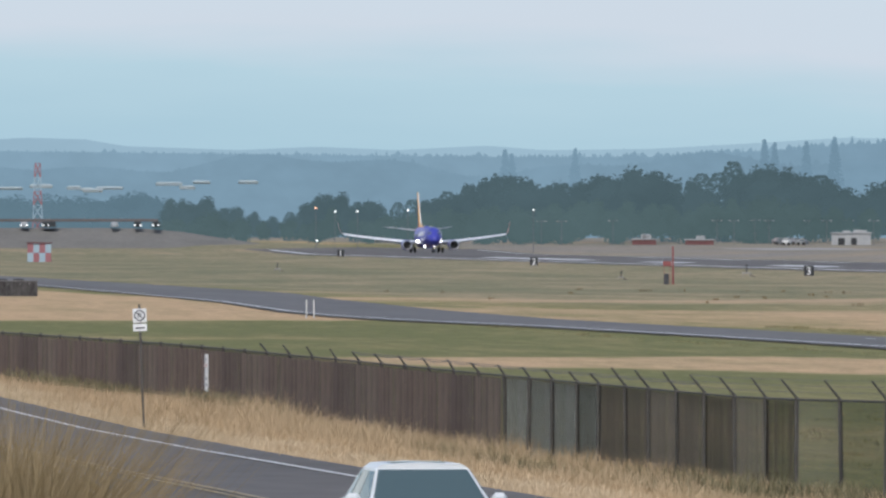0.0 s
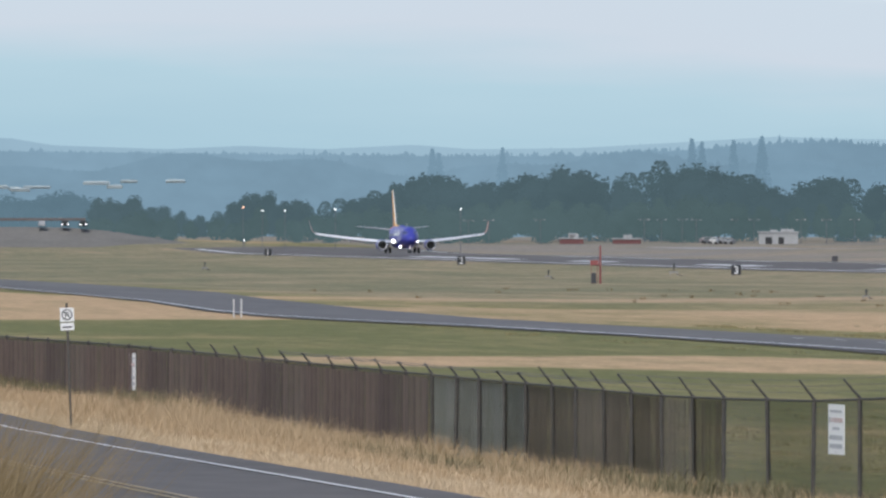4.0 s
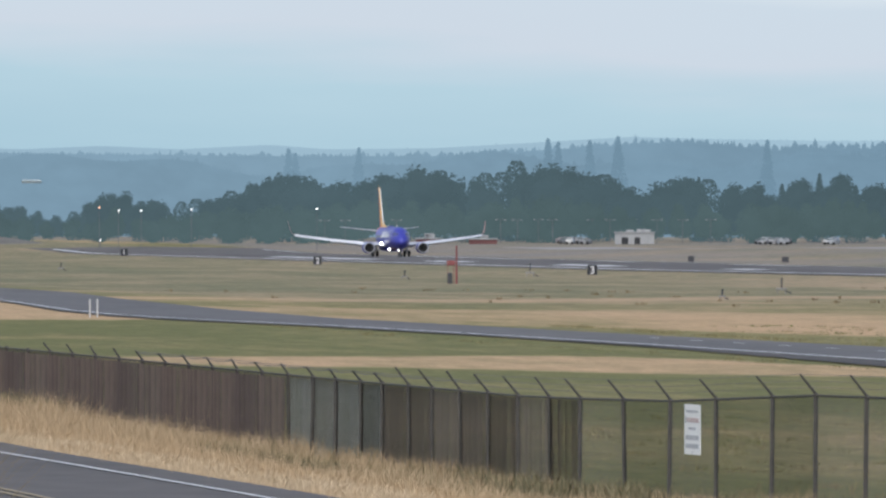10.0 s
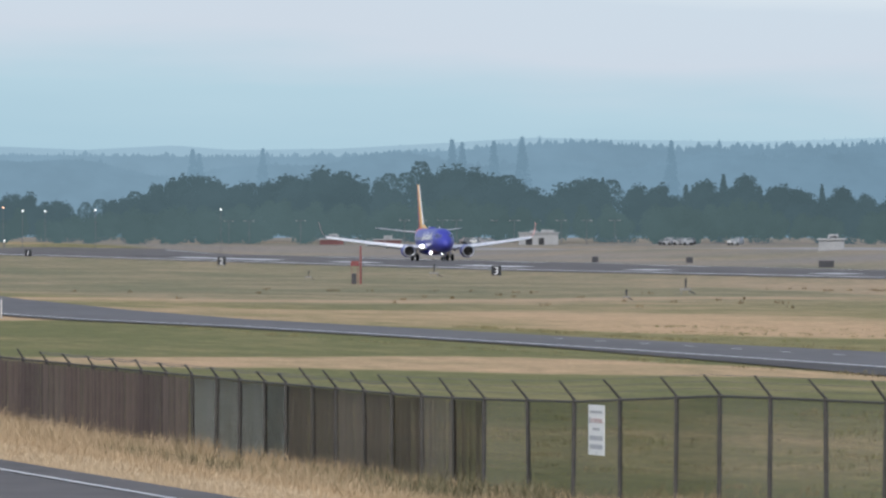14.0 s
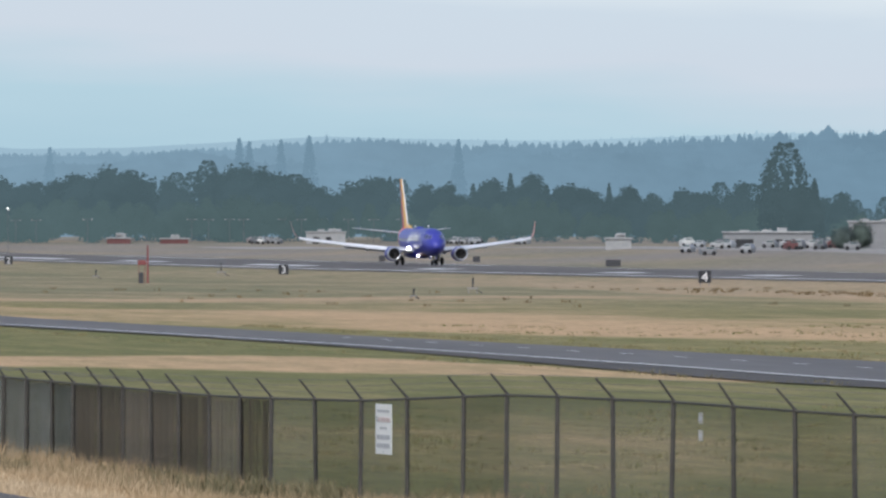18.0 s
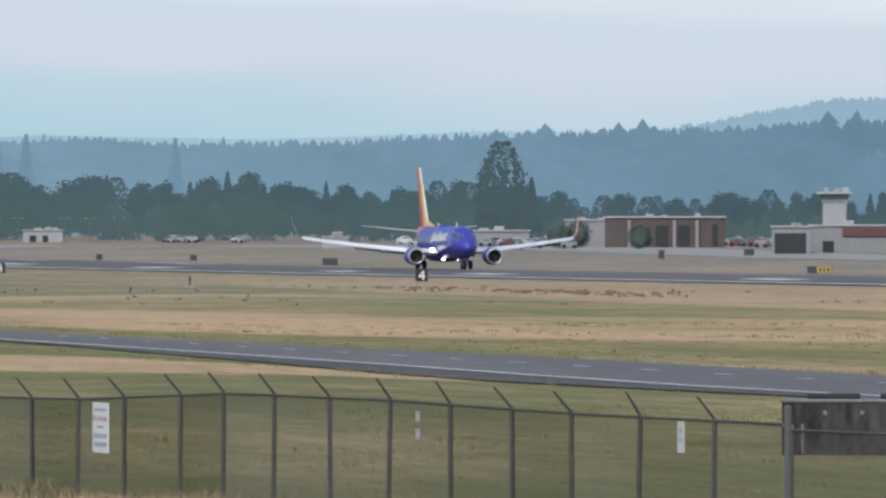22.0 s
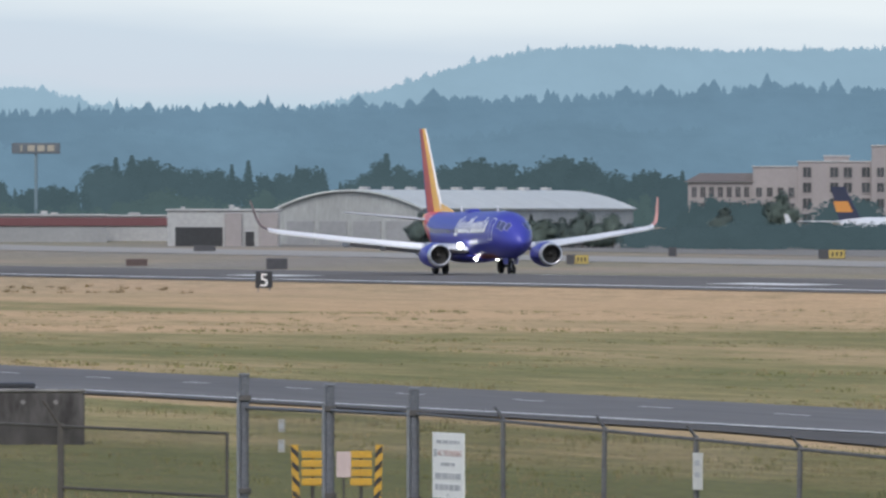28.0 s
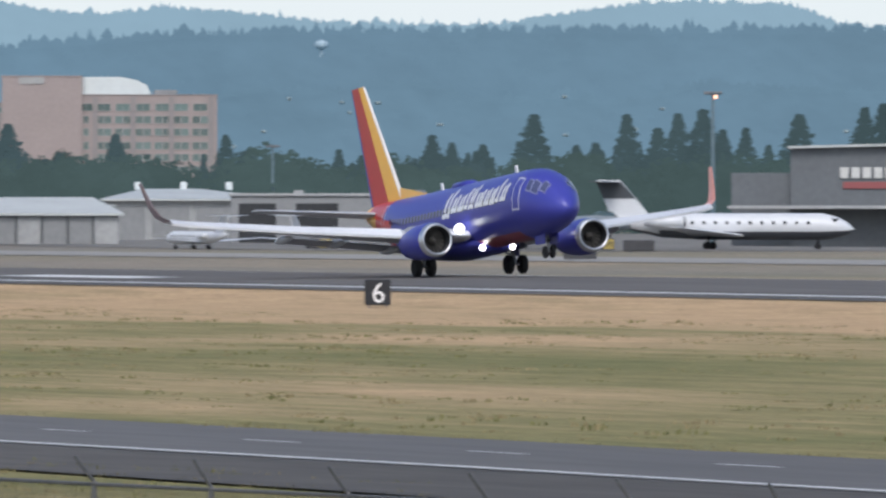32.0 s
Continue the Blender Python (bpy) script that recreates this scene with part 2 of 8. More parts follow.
def grass_material():
    m = bpy.data.materials.new("mown_dry_grass")
    m.use_nodes = True
    nt = m.node_tree
    b = nt.nodes["Principled BSDF"]
    b.inputs["Roughness"].default_value, b.inputs["Specular IOR Level"].default_value = 0.95, 0.1
    at = nt.nodes.new("ShaderNodeAttribute")
    at.attribute_name = "dry"
    tc = nt.nodes.new("ShaderNodeTexCoord")
    mp = nt.nodes.new("ShaderNodeMapping")
    mp.inputs["Scale"].default_value = (0.7, 0.11, 1.0)
    nt.links.new(tc.outputs["Object"], mp.inputs["Vector"])
    noises = []
    for sc, det in ((0.10, 5), (1.3, 5), (9.0, 3), (0.4, 5)):
        n = nt.nodes.new("ShaderNodeTexNoise")
        n.inputs["Scale"].default_value, n.inputs["Detail"].default_value = sc, det
        nt.links.new(mp.outputs[0], n.inputs["Vector"])
        noises.append(n)
    def math_(op, a, c):
        q = nt.nodes.new("ShaderNodeMath")
        q.operation = op
        for i, s in enumerate((a, c)):
            if isinstance(s, (int, float)):
                q.inputs[i].default_value = s
            else:
                nt.links.new(s, q.inputs[i])
        return q.outputs[0]
    mixv = math_("ADD", at.outputs["Fac"], math_("MULTIPLY", math_("SUBTRACT", noises[0].outputs["Fac"], 0.5), 0.7))
    mixv = math_("ADD", mixv, math_("MULTIPLY", math_("SUBTRACT", noises[1].outputs["Fac"], 0.5), 0.5))
    mixv = math_("ADD", mixv, math_("MULTIPLY", math_("SUBTRACT", noises[3].outputs["Fac"], 0.5), 0.7))
    ramp = nt.nodes.new("ShaderNodeValToRGB")
    ramp.color_ramp.elements[0].position, ramp.color_ramp.elements[0].color = 0.0, (0.155, 0.156, 0.064, 1)
    ramp.color_ramp.elements[1].position, ramp.color_ramp.elements[1].color = 1.0, (0.47, 0.328, 0.19, 1)
    for p, c in ((0.35, (0.235, 0.205, 0.095, 1)), (0.7, (0.365, 0.275, 0.15, 1))):
        ramp.color_ramp.elements.new(p).color = c
    nt.links.new(mixv, ramp.inputs[0])
    hsv = nt.nodes.new("ShaderNodeHueSaturation")
    # far ground is greyed in its own colour to stand in for haze
    haze_grey = nt.nodes.new("ShaderNodeAttribute")
    haze_grey.attribute_name = "haze_grey"
    greyed = nt.nodes.new("ShaderNodeMix")
    greyed.data_type = "RGBA"
    greyed.inputs[7].default_value = (0.235, 0.213, 0.19, 1)
    nt.links.new(haze_grey.outputs["Fac"], greyed.inputs[0])
    nt.links.new(ramp.outputs[0], greyed.inputs[6])
    nt.links.new(greyed.outputs[2], hsv.inputs["Color"])
    nt.links.new(math_("ADD", 0.28, math_("ADD", math_("MULTIPLY", noises[2].outputs["Fac"], 0.9), math_("MULTIPLY", noises[1].outputs["Fac"], 0.55))), hsv.inputs["Value"])
    nt.links.new(hsv.outputs[0], b.inputs["Base Color"])
    bp = nt.nodes.new("ShaderNodeBump")
    bp.inputs["Strength"].default_value, bp.inputs["Distance"].default_value = 0.6, 0.06
    nt.links.new(noises[2].outputs["Fac"], bp.inputs["Height"])
    nt.links.new(bp.outputs[0], b.inputs["Normal"])
    return m


M["grass"] = grass_material()


def ground_sheet():
    ny, nx = GRID_X.shape
    vs = np.c_[GRID_X.ravel(), GRID_Y.ravel(), GRID_Z.ravel()]
    idx = np.arange(ny * nx).reshape(ny, nx)
    fs = np.c_[idx[:-1, :-1].ravel(), idx[:-1, 1:].ravel(), idx[1:, 1:].ravel(), idx[1:, :-1].ravel()]
    ob = raw("ground", vs.tolist(), fs.tolist(), M["grass"], smooth=True)
    at = ob.data.attributes.new("dry", "FLOAT", "POINT")
    at.data.foreach_set("value", [dryness(x, y) for x, y in vs[:, :2]])
    haze_grey = ob.data.attributes.new("haze_grey", "FLOAT", "POINT")
    haze_grey.data.foreach_set("value", [bareness(x, y) for x, y in vs[:, :2]])
    return tagged(ob, "flat airfield ground with strips of green and straw-dry grass", "ground", kind="structure")


ground_sheet()


def strip(name, x0, x1, y0, y1, dz, material, shift=None, parent=None):
    """A sheet laid dz over the ground between two lines; shift(y) bends it sideways."""
    ys = [y0] + [y for y in GY if y0 < y < y1] + [y1]
    vs, fs = [], []
    xs = None
    for y in ys:
        s = shift(y) if shift else 0.0
        row = [x0 + (x1 - x0) * k / 8 + s for k in range(9)] if shift else [x0] + [x for x in GX if x0 + 0.05 < x < x1 - 0.05] + [x1]
        if x1 - x0 < 1.0:
            row = [x0 + s, x1 + s]
        xs = len(row)
        vs += [(x, y, gz(x, y) + dz) for x in row]
    for j in range(len(ys) - 1):
        for i in range(xs - 1):
            a = j * xs + i
            fs.append((a, a + 1, a + xs + 1, a + xs))
    return raw(name, vs, fs, material, parent, smooth=True)


# ---- runway ----
M["apron"] = mat("worn_apron_concrete", (0.19, 0.178, 0.16), 0.9, var=0.3, scale=0.06)
tagged(strip("runway", RWY_C - RWY_HALF - 3, RWY_C + RWY_HALF + 3, 120, 2330, 0.05, M["runway"]), "grey asphalt runway with white edge stripes and worn tyre marks", "runway", kind="structure")
for side in (-1, 1):
    c = RWY_C + side * (RWY_HALF - 0.6)
    w = 1.1 if side < 0 else 0.45
    tagged(strip("runway_edge_stripe", c - w, c + 0.45, 120, 2300, 0.09, M["paint_white"]), "white painted runway edge stripe", "road marking", "runway edge stripes", "structure")
tagged(strip("apron", 372, 860, 880, 1500, 0.05, M["apron"]), "worn grey concrete apron before the hangars", "apron", kind="structure")
tagged(strip("taxiway", 318, 344, 120, 2300, 0.05, M["concrete"]), "pale concrete parallel taxiway beyond the runway", "taxiway", kind="structure")

# ---- perimeter road inside the fence ----
ROAD_FAR = [(60, 98), (226, 95.6), (257, 95.3), (290, 93.8), (333, 92.5), (376, 91.3), (450, 89.7), (513, 86.8), (555, 85.1), (617, 83.9), (675, 83), (755, 85), (885, 91), (1002, 98), (1180, 101), (1500, 103)]
ROAD_NEAR = [(60, 76.5), (203, 76.2), (232, 77.4), (262, 80.2), (290, 80.2), (320, 79.0), (350, 76.4), (365, 75), (380, 73.8), (402, 73.9), (446, 75.3), (502, 76.5), (555, 75.8), (586, 74.8), (615, 74), (662, 70.8), (691, 70.2), (738, 71.4), (843, 77), (915, 79), (1077, 82.5), (1500, 86)]
EDGE_LINE = [(60, 85.4), (200, 84.8), (225, 84.3), (254, 83.2), (320, 80), (364, 77.8), (392, 77.6), (421, 78), (462, 78), (507, 77.6), (555, 76.6), (615, 75.2), (665, 72), (700, 71.4), (740, 72.4), (850, 78), (1100, 84), (1500, 88)]


def bend(rows):
    return lambda y: float(np.interp(y, [q[0] for q in rows], [q[1] for q in rows]))


road_far, road_near, line_x = bend(ROAD_FAR), bend(ROAD_NEAR), bend(EDGE_LINE)


def lane(y):
    """Middle of the perimeter road."""
    return float(np.interp(y, [60, 150, 230, 300, 400, 550, 1000, 1500], [90.5, 89.5, 87.4, 85.6, 82.7, 80.0, 84.0, 92.0]))


def between(name, left, right, y0, y1, dz, material, n=6):
    """A sheet laid dz over the ground between two bent lines."""
    ys = [y0] + [y for y in GY if y0 < y < y1] + [y1]
    vs = []
    for y in ys:
        a, b = left(y), right(y)
        vs += [(a + (b - a) * k / n, y, gz(a + (b - a) * k / n, y) + dz) for k in range(n + 1)]
    fs = [(j * (n + 1) + i, j * (n + 1) + i + 1, (j + 1) * (n + 1) + i + 1, (j + 1) * (n + 1) + i) for j in range(len(ys) - 1) for i in range(n)]
    return raw(name, vs, fs, material, smooth=True)


M["shoulder"] = mat("dark_worn_shoulder_asphalt", (0.082, 0.074, 0.066), 0.92, var=0.3, scale=0.12, stretch=(1, 0.2, 1))
M["perimeter"] = mat("weathered_blue_grey_asphalt", (0.128, 0.122, 0.118), 0.85, var=0.22, scale=0.12, stretch=(1, 0.1, 1))
tagged(between("perimeter_road", lambda y: line_x(y) - 0.3, road_far, 60, 1500, 0.05, M["perimeter"]), "weathered grey asphalt perimeter road with white dashes", "road", kind="structure")
tagged(between("road_shoulder", road_near, lambda y: line_x(y) - 0.3, 60, 1500, 0.05, M["shoulder"], 3), "dark worn asphalt shoulder along the perimeter road", "road", kind="structure")
tagged(between("edge_line", lambda y: line_x(y) - 0.16, lambda y: line_x(y) + 0.16, 60, 1400, 0.1, M["paint_white"], 1), "thin white painted edge line", "road marking", "edge lines", "structure")
for k in range(34):
    y = 235.5 - 12.19 * 8 + 12.19 * k
    tagged(strip("lane_dash", 2.45, 2.62, y - 1.5, y + 1.5, 0.08, M["paint_white"], lane), "short white painted lane dash", "road marking", "lane dashes", "structure")

# ---- public road before the fence ----
NEAR = lambda y: float(road_x(y))
tagged(strip("road", -9.3, 0.0, -900, 900, 0.05, M["asphalt"], NEAR), "grey two-lane asphalt road with a white edge line", "road", kind="structure")
tagged(strip("edge_line", -1.28, -1.17, -900, 900, 0.07, M["paint_white"], NEAR), "white painted road edge line", "road marking", "edge lines", "structure")
for k in (0, 0.28):
    tagged(strip("centre_line", -5.0 + k, -4.87 + k, -900, 900, 0.07, M["paint_yellow"], NEAR), "faded yellow painted centre line", "road marking", "centre lines", "structure")

# ---- runway paint: touchdown bars in two rows ----
for y, n in ((601, 22.9), (745, 22.9), (890, 22.9), (1040, 22.9), (1190, 24), (1283, 22.9), (1425, 28), (1570, 60), (1725, 48), (1897, 150)):
    for x in (230.5, 257.5):
        tagged(strip("touchdown_bar", x - 1.8, x + 1.8, y - n / 2, y + n / 2, 0.09, M["paint_white"]), "white painted touchdown bar on the runway", "road marking", "touchdown bars", "structure")

# ---- sky and distance ----
BEARING0, FOCAL, LEVEL = 0.0708, 19000.0, 409.6


def around(u, v, r):
    """A place r metres off on the panorama round the tripod: u along the horizon, v downwards."""
    b = u / FOCAL + BEARING0
    return Vector((r * math.sin(b), r * math.cos(b), EYE[2] - r * (v - LEVEL) / FOCAL))


def cloud_material():
    m = bpy.data.materials.new("overcast_cloud")
    m.use_nodes = True
    nt = m.node_tree
    nt.nodes.remove(nt.nodes["Principled BSDF"])
    em = nt.nodes.new("ShaderNodeEmission")
    geo = nt.nodes.new("ShaderNodeNewGeometry")
    sep = nt.nodes.new("ShaderNodeSeparateXYZ")
    nt.links.new(geo.outputs["Position"], sep.inputs[0])
    n = nt.nodes.new("ShaderNodeTexNoise")
    mp = nt.nodes.new("ShaderNodeMapping")
    mp.inputs["Scale"].default_value = (1, 1, 7)
    nt.links.new(geo.outputs["Position"], mp.inputs["Vector"])
    nt.links.new(mp.outputs[0], n.inputs["Vector"])
    n.inputs["Scale"].default_value, n.inputs["Detail"].default_value = 0.0022, 5
    rng = nt.nodes.new("ShaderNodeMapRange")
    rng.inputs["From Min"].default_value, rng.inputs["From Max"].default_value = 30, 125
    rng.inputs["To Max"].default_value = 0.72
    rng.clamp = False
    nt.links.new(sep.outputs["Z"], rng.inputs["Value"])
    add = nt.nodes.new("ShaderNodeMath")
    add.operation = "MULTIPLY_ADD"
    add.inputs[1].default_value, add.inputs[2].default_value = 0.75, -0.37
    nt.links.new(n.outputs["Fac"], add.inputs[0])
    side = nt.nodes.new("ShaderNodeMapRange")
    side.inputs["From Min"].default_value, side.inputs["From Max"].default_value = 700, 1900
    side.inputs["To Min"].default_value, side.inputs["To Max"].default_value = 0.0, 0.75
    nt.links.new(sep.outputs["X"], side.inputs["Value"])
    both = nt.nodes.new("ShaderNodeMath")
    nt.links.new(add.outputs[0], both.inputs[0])
    nt.links.new(side.outputs[0], both.inputs[1])
    sm = nt.nodes.new("ShaderNodeMath")
    nt.links.new(rng.outputs[0], sm.inputs[0])
    nt.links.new(both.outputs[0], sm.inputs[1])
    ramp = nt.nodes.new("ShaderNodeValToRGB")
    ramp.color_ramp.elements[0].position, ramp.color_ramp.elements[0].color = 0.0, (0.40, 0.56, 0.66, 1)
    ramp.color_ramp.elements[1].position, ramp.color_ramp.elements[1].color = 1.0, (0.82, 0.86, 0.86, 1)
    for p, c in ((0.16, (0.42, 0.585, 0.665, 1)), (0.36, (0.475, 0.63, 0.70, 1)), (0.55, (0.62, 0.675, 0.735, 1)), (0.72, (0.62, 0.69, 0.75, 1))):
        ramp.color_ramp.elements.new(p).color = c
    nt.links.new(sm.outputs[0], ramp.inputs[0])
    nt.links.new(ramp.outputs[0], em.inputs["Color"])
    nt.links.new(em.outputs[0], nt.nodes["Material Output"].inputs["Surface"])
    return m


M["cloud"] = cloud_material()


def sky_wall():
    vs, fs = [], []
    n = 96
    for i in range(n):
        a = 2 * math.pi * i / n
        for k, z in enumerate((-40, 100, 250, 520)):
            r = 4930 - (0, 0, 30, 160)[k]
            vs.append((r * math.sin(a), r * math.cos(a), z))
    for i in range(n):
        for k in range(3):
            a, b = i * 4 + k, ((i + 1) % n) * 4 + k
            fs.append((a, b, b + 1, a + 1))
    ob = raw("backdrop_sky", vs, fs, M["cloud"], smooth=True)
    ob.visible_shadow = False
    return tagged(ob, "hazy overcast sky low over the horizon", "sky", kind="structure")


sky_wall()
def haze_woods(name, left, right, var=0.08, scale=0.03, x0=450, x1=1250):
    """Far woods with haze painted into their emission, thicker towards the west (small x)."""
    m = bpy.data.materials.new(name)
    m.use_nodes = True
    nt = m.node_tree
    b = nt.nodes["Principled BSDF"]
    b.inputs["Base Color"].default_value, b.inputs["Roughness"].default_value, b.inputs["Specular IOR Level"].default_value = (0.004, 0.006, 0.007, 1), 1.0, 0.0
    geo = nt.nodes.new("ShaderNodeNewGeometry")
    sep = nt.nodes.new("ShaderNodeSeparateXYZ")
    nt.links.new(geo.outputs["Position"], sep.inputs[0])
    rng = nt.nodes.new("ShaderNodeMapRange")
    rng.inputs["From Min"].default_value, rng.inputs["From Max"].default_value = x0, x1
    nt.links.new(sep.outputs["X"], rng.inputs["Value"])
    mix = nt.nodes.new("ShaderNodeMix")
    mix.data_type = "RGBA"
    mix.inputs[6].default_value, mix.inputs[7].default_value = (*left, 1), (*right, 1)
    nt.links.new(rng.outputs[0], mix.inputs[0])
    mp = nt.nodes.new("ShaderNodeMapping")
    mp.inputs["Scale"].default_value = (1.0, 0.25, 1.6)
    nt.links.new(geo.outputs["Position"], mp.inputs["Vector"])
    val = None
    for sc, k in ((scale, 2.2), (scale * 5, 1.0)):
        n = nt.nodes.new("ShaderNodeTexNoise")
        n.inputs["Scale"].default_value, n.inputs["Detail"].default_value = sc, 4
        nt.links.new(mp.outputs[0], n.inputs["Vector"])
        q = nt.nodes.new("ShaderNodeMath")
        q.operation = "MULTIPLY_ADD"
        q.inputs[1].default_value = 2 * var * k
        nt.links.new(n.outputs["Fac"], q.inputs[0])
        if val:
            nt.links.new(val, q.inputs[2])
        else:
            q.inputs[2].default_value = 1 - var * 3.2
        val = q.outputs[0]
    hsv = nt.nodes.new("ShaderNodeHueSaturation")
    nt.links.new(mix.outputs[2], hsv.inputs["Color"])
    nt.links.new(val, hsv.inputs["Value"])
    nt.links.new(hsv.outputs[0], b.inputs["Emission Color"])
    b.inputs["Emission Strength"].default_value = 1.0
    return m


# hill colours glow in the blue of haze instead of being lit
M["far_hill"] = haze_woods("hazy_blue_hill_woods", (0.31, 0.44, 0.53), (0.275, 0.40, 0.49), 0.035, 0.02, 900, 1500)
M["haze_hill"] = haze_woods("pale_haze_hill_woods", (0.30, 0.43, 0.52), (0.375, 0.52, 0.61), 0.03, 0.012, 300, 900)
M["ridge"] = haze_woods("hazed_ridge_woods", (0.225, 0.338, 0.425), (0.150, 0.242, 0.320), 0.07, 0.02, 500, 950)

FAR_HILL = [(2500, 250), (2700, 215), (2782, 200), (2902, 178), (3042, 176), (3132, 198), (3200, 215), (3500, 215), (3580, 202), (3690, 172), (3840, 127), (3950, 107), (4080, 102), (4280, 110), (4558, 107),
            (4742, 97), (4962, 115), (5072, 77), (5282, 52), (5450, 56), (5550, 74), (5650, 80), (5750, 67), (5950, 83), (6061, 97), (6341, 97), (6521, 69), (6641, 57), (6861, 62), (6951, 100), (7400, 110)]
RIDGE = [(-900, 262), (0, 258), (500, 264), (880, 268), (1150, 268), (1400, 254), (1497, 247), (1577, 243), (1650, 247), (1760, 258), (1877, 256), (2065, 250), (2300, 240), (2660, 234), (2802, 227),
         (3170, 216), (3417, 210), (3567, 214), (3777, 199), (4005, 194), (4190, 186), (4360, 174), (4558, 183), (4850, 178), (5000, 168), (5170, 149), (5450, 139), (5700, 120), (5850, 110), (6260, 106), (7400, 108)]


def hill(name, rows, r_top, r_foot, v_foot, material, label, tall, gap, seed):
    """A wooded hillside under the skyline rows, with a fringe and rows of small conifers over it, as one mass."""
    rnd = random.Random(seed)
    us = np.arange(rows[0][0], rows[-1][0], 25.0)
    vv = np.interp(us, [p[0] for p in rows], [p[1] for p in rows])
    vs, fs = [], []
    K = 7
    for u, v in zip(us, vv):
        for k in range(K):
            f = k / (K - 1)
            r = r_foot + (r_top - r_foot) * f
            w = v_foot + (v + tall * 0.5 - v_foot) * f + 3.5 * noise.noise((u * 0.008, f * 4, seed)) * (1 - f)
            vs.append(tuple(around(u, w, r)))
        vs.append(tuple(around(u, v_foot, r_top + 60)))
    K += 1
    for i in range(len(us) - 1):
        for k in range(K - 1):
            a = i * K + k
            fs.append((a, a + K, a + K + 1, a + 1))
    def spire(u, v_base, r, h, w):
        """A ragged conifer of two stacked skirts."""
        for lo, hi, ww in ((0, 0.62, 1.0), (0.38, 1.0, 0.62)):
            b = len(vs)
            n = 5
            ph = rnd.random() * 6
            for i in range(n):
                a = ph + 6.283 * i / n
                q = around(u + w * ww * math.cos(a) * rnd.uniform(0.75, 1.2), v_base - h * lo, r)
                q += Vector((0, w * ww * math.sin(a) * r / FOCAL, rnd.uniform(-0.05, 0.05) * h * r / FOCAL))
                vs.append(tuple(q))
            vs.append(tuple(around(u + rnd.uniform(-0.1, 0.1) * w, v_base - h * hi, r)))
            for i in range(n):
                fs.append((b + i, b + (i + 1) % n, b + n))
    n = int((rows[-1][0] - rows[0][0]) / gap)
    for q in range(n * 9):
        edge = q < n * 4
        f = 1.0 if edge else rnd.random() ** 0.8
        u = rows[0][0] + (rows[-1][0] - rows[0][0]) * rnd.random()
        v = float(np.interp(u, us, vv))
        vb = v_foot + (v + tall * 0.5 - v_foot) * f
        r = r_foot + (r_top - r_foot) * f - 4
        big = 1 + 0.6 * max(0, noise.noise((u * 0.006, f * 5.0, seed + 3.0))) + (0.8 if rnd.random() < 0.06 else 0)
        h = tall * (0.35 + 0.8 * rnd.random() ** 1.6) * big * (1.0 if edge else 0.8)
        # spires shorten westwards, imitating a skyline lost in haze
        h *= float(np.interp(u, [300, 1200, 2000, 2400], [0.3, 0.5, 0.75, 1.0]))
        spire(u, vb + 2, r, h, h * rnd.choice((0.26, 0.4, 0.7, 0.9)))
    ob = raw(name, vs, fs, material, smooth=True)
    return tagged(ob, label, "hill", kind="structure")


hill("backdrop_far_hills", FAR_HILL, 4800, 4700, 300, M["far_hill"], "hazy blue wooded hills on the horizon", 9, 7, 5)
M["slope"] = haze_woods("hazed_lower_slope_woods", (0.205, 0.312, 0.395), (0.150, 0.242, 0.318), 0.08, 0.022, 500, 950)
# pale hill layer added behind the ridge, standing in for a haze-softened skyline
HAZE_HILL = [(-900, 250), (-200, 252), (-40, 246), (40, 240), (150, 243), (220, 255), (420, 262), (560, 256), (700, 262), (860, 254), (960, 262), (1150, 260), (1330, 250), (1500, 240), (1650, 244), (1900, 248), (2300, 234), (2700, 236)]
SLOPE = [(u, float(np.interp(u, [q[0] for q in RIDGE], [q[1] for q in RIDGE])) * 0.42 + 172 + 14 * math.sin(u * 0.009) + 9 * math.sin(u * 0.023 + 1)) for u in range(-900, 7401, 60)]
hill("backdrop_haze_hill", HAZE_HILL, 4700, 4600, 300, M["haze_hill"], "pale hill layer added behind the ridge for a hazy skyline", 5, 9, 15)
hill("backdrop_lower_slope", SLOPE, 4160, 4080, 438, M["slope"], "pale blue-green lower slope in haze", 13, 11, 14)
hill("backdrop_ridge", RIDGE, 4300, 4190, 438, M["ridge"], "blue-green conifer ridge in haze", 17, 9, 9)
# ---- the airliner ----
def circle(cx, cz, rx, rz_, y, n=28, e=2.0):
    out = []
    for i in range(n):
        a = 2 * math.pi * i / n
        c, s = math.cos(a), math.sin(a)
        out.append((cx + rx * math.copysign(abs(c) ** (2 / e), c), y, cz + rz_ * math.copysign(abs(s) ** (2 / e), s)))
    return out


def aerofoil(le, te, z, thick, drop=0.0):
    """A wing section in the plane x = const, as (x, y, z) points; le and te are (x, y)."""
    pts = []
    prof = [(0, 0), (0.03, 0.45), (0.12, 0.85), (0.3, 1.0), (0.55, 0.75), (0.8, 0.35), (1, 0.03), (0.8, -0.15), (0.5, -0.4), (0.25, -0.5), (0.08, -0.38), (0.02, -0.2)]
    for c, t in prof:
        pts.append((le[0] + (te[0] - le[0]) * c, le[1] + (te[1] - le[1]) * c, z + t * thick * 0.6 - drop * c))
    return pts


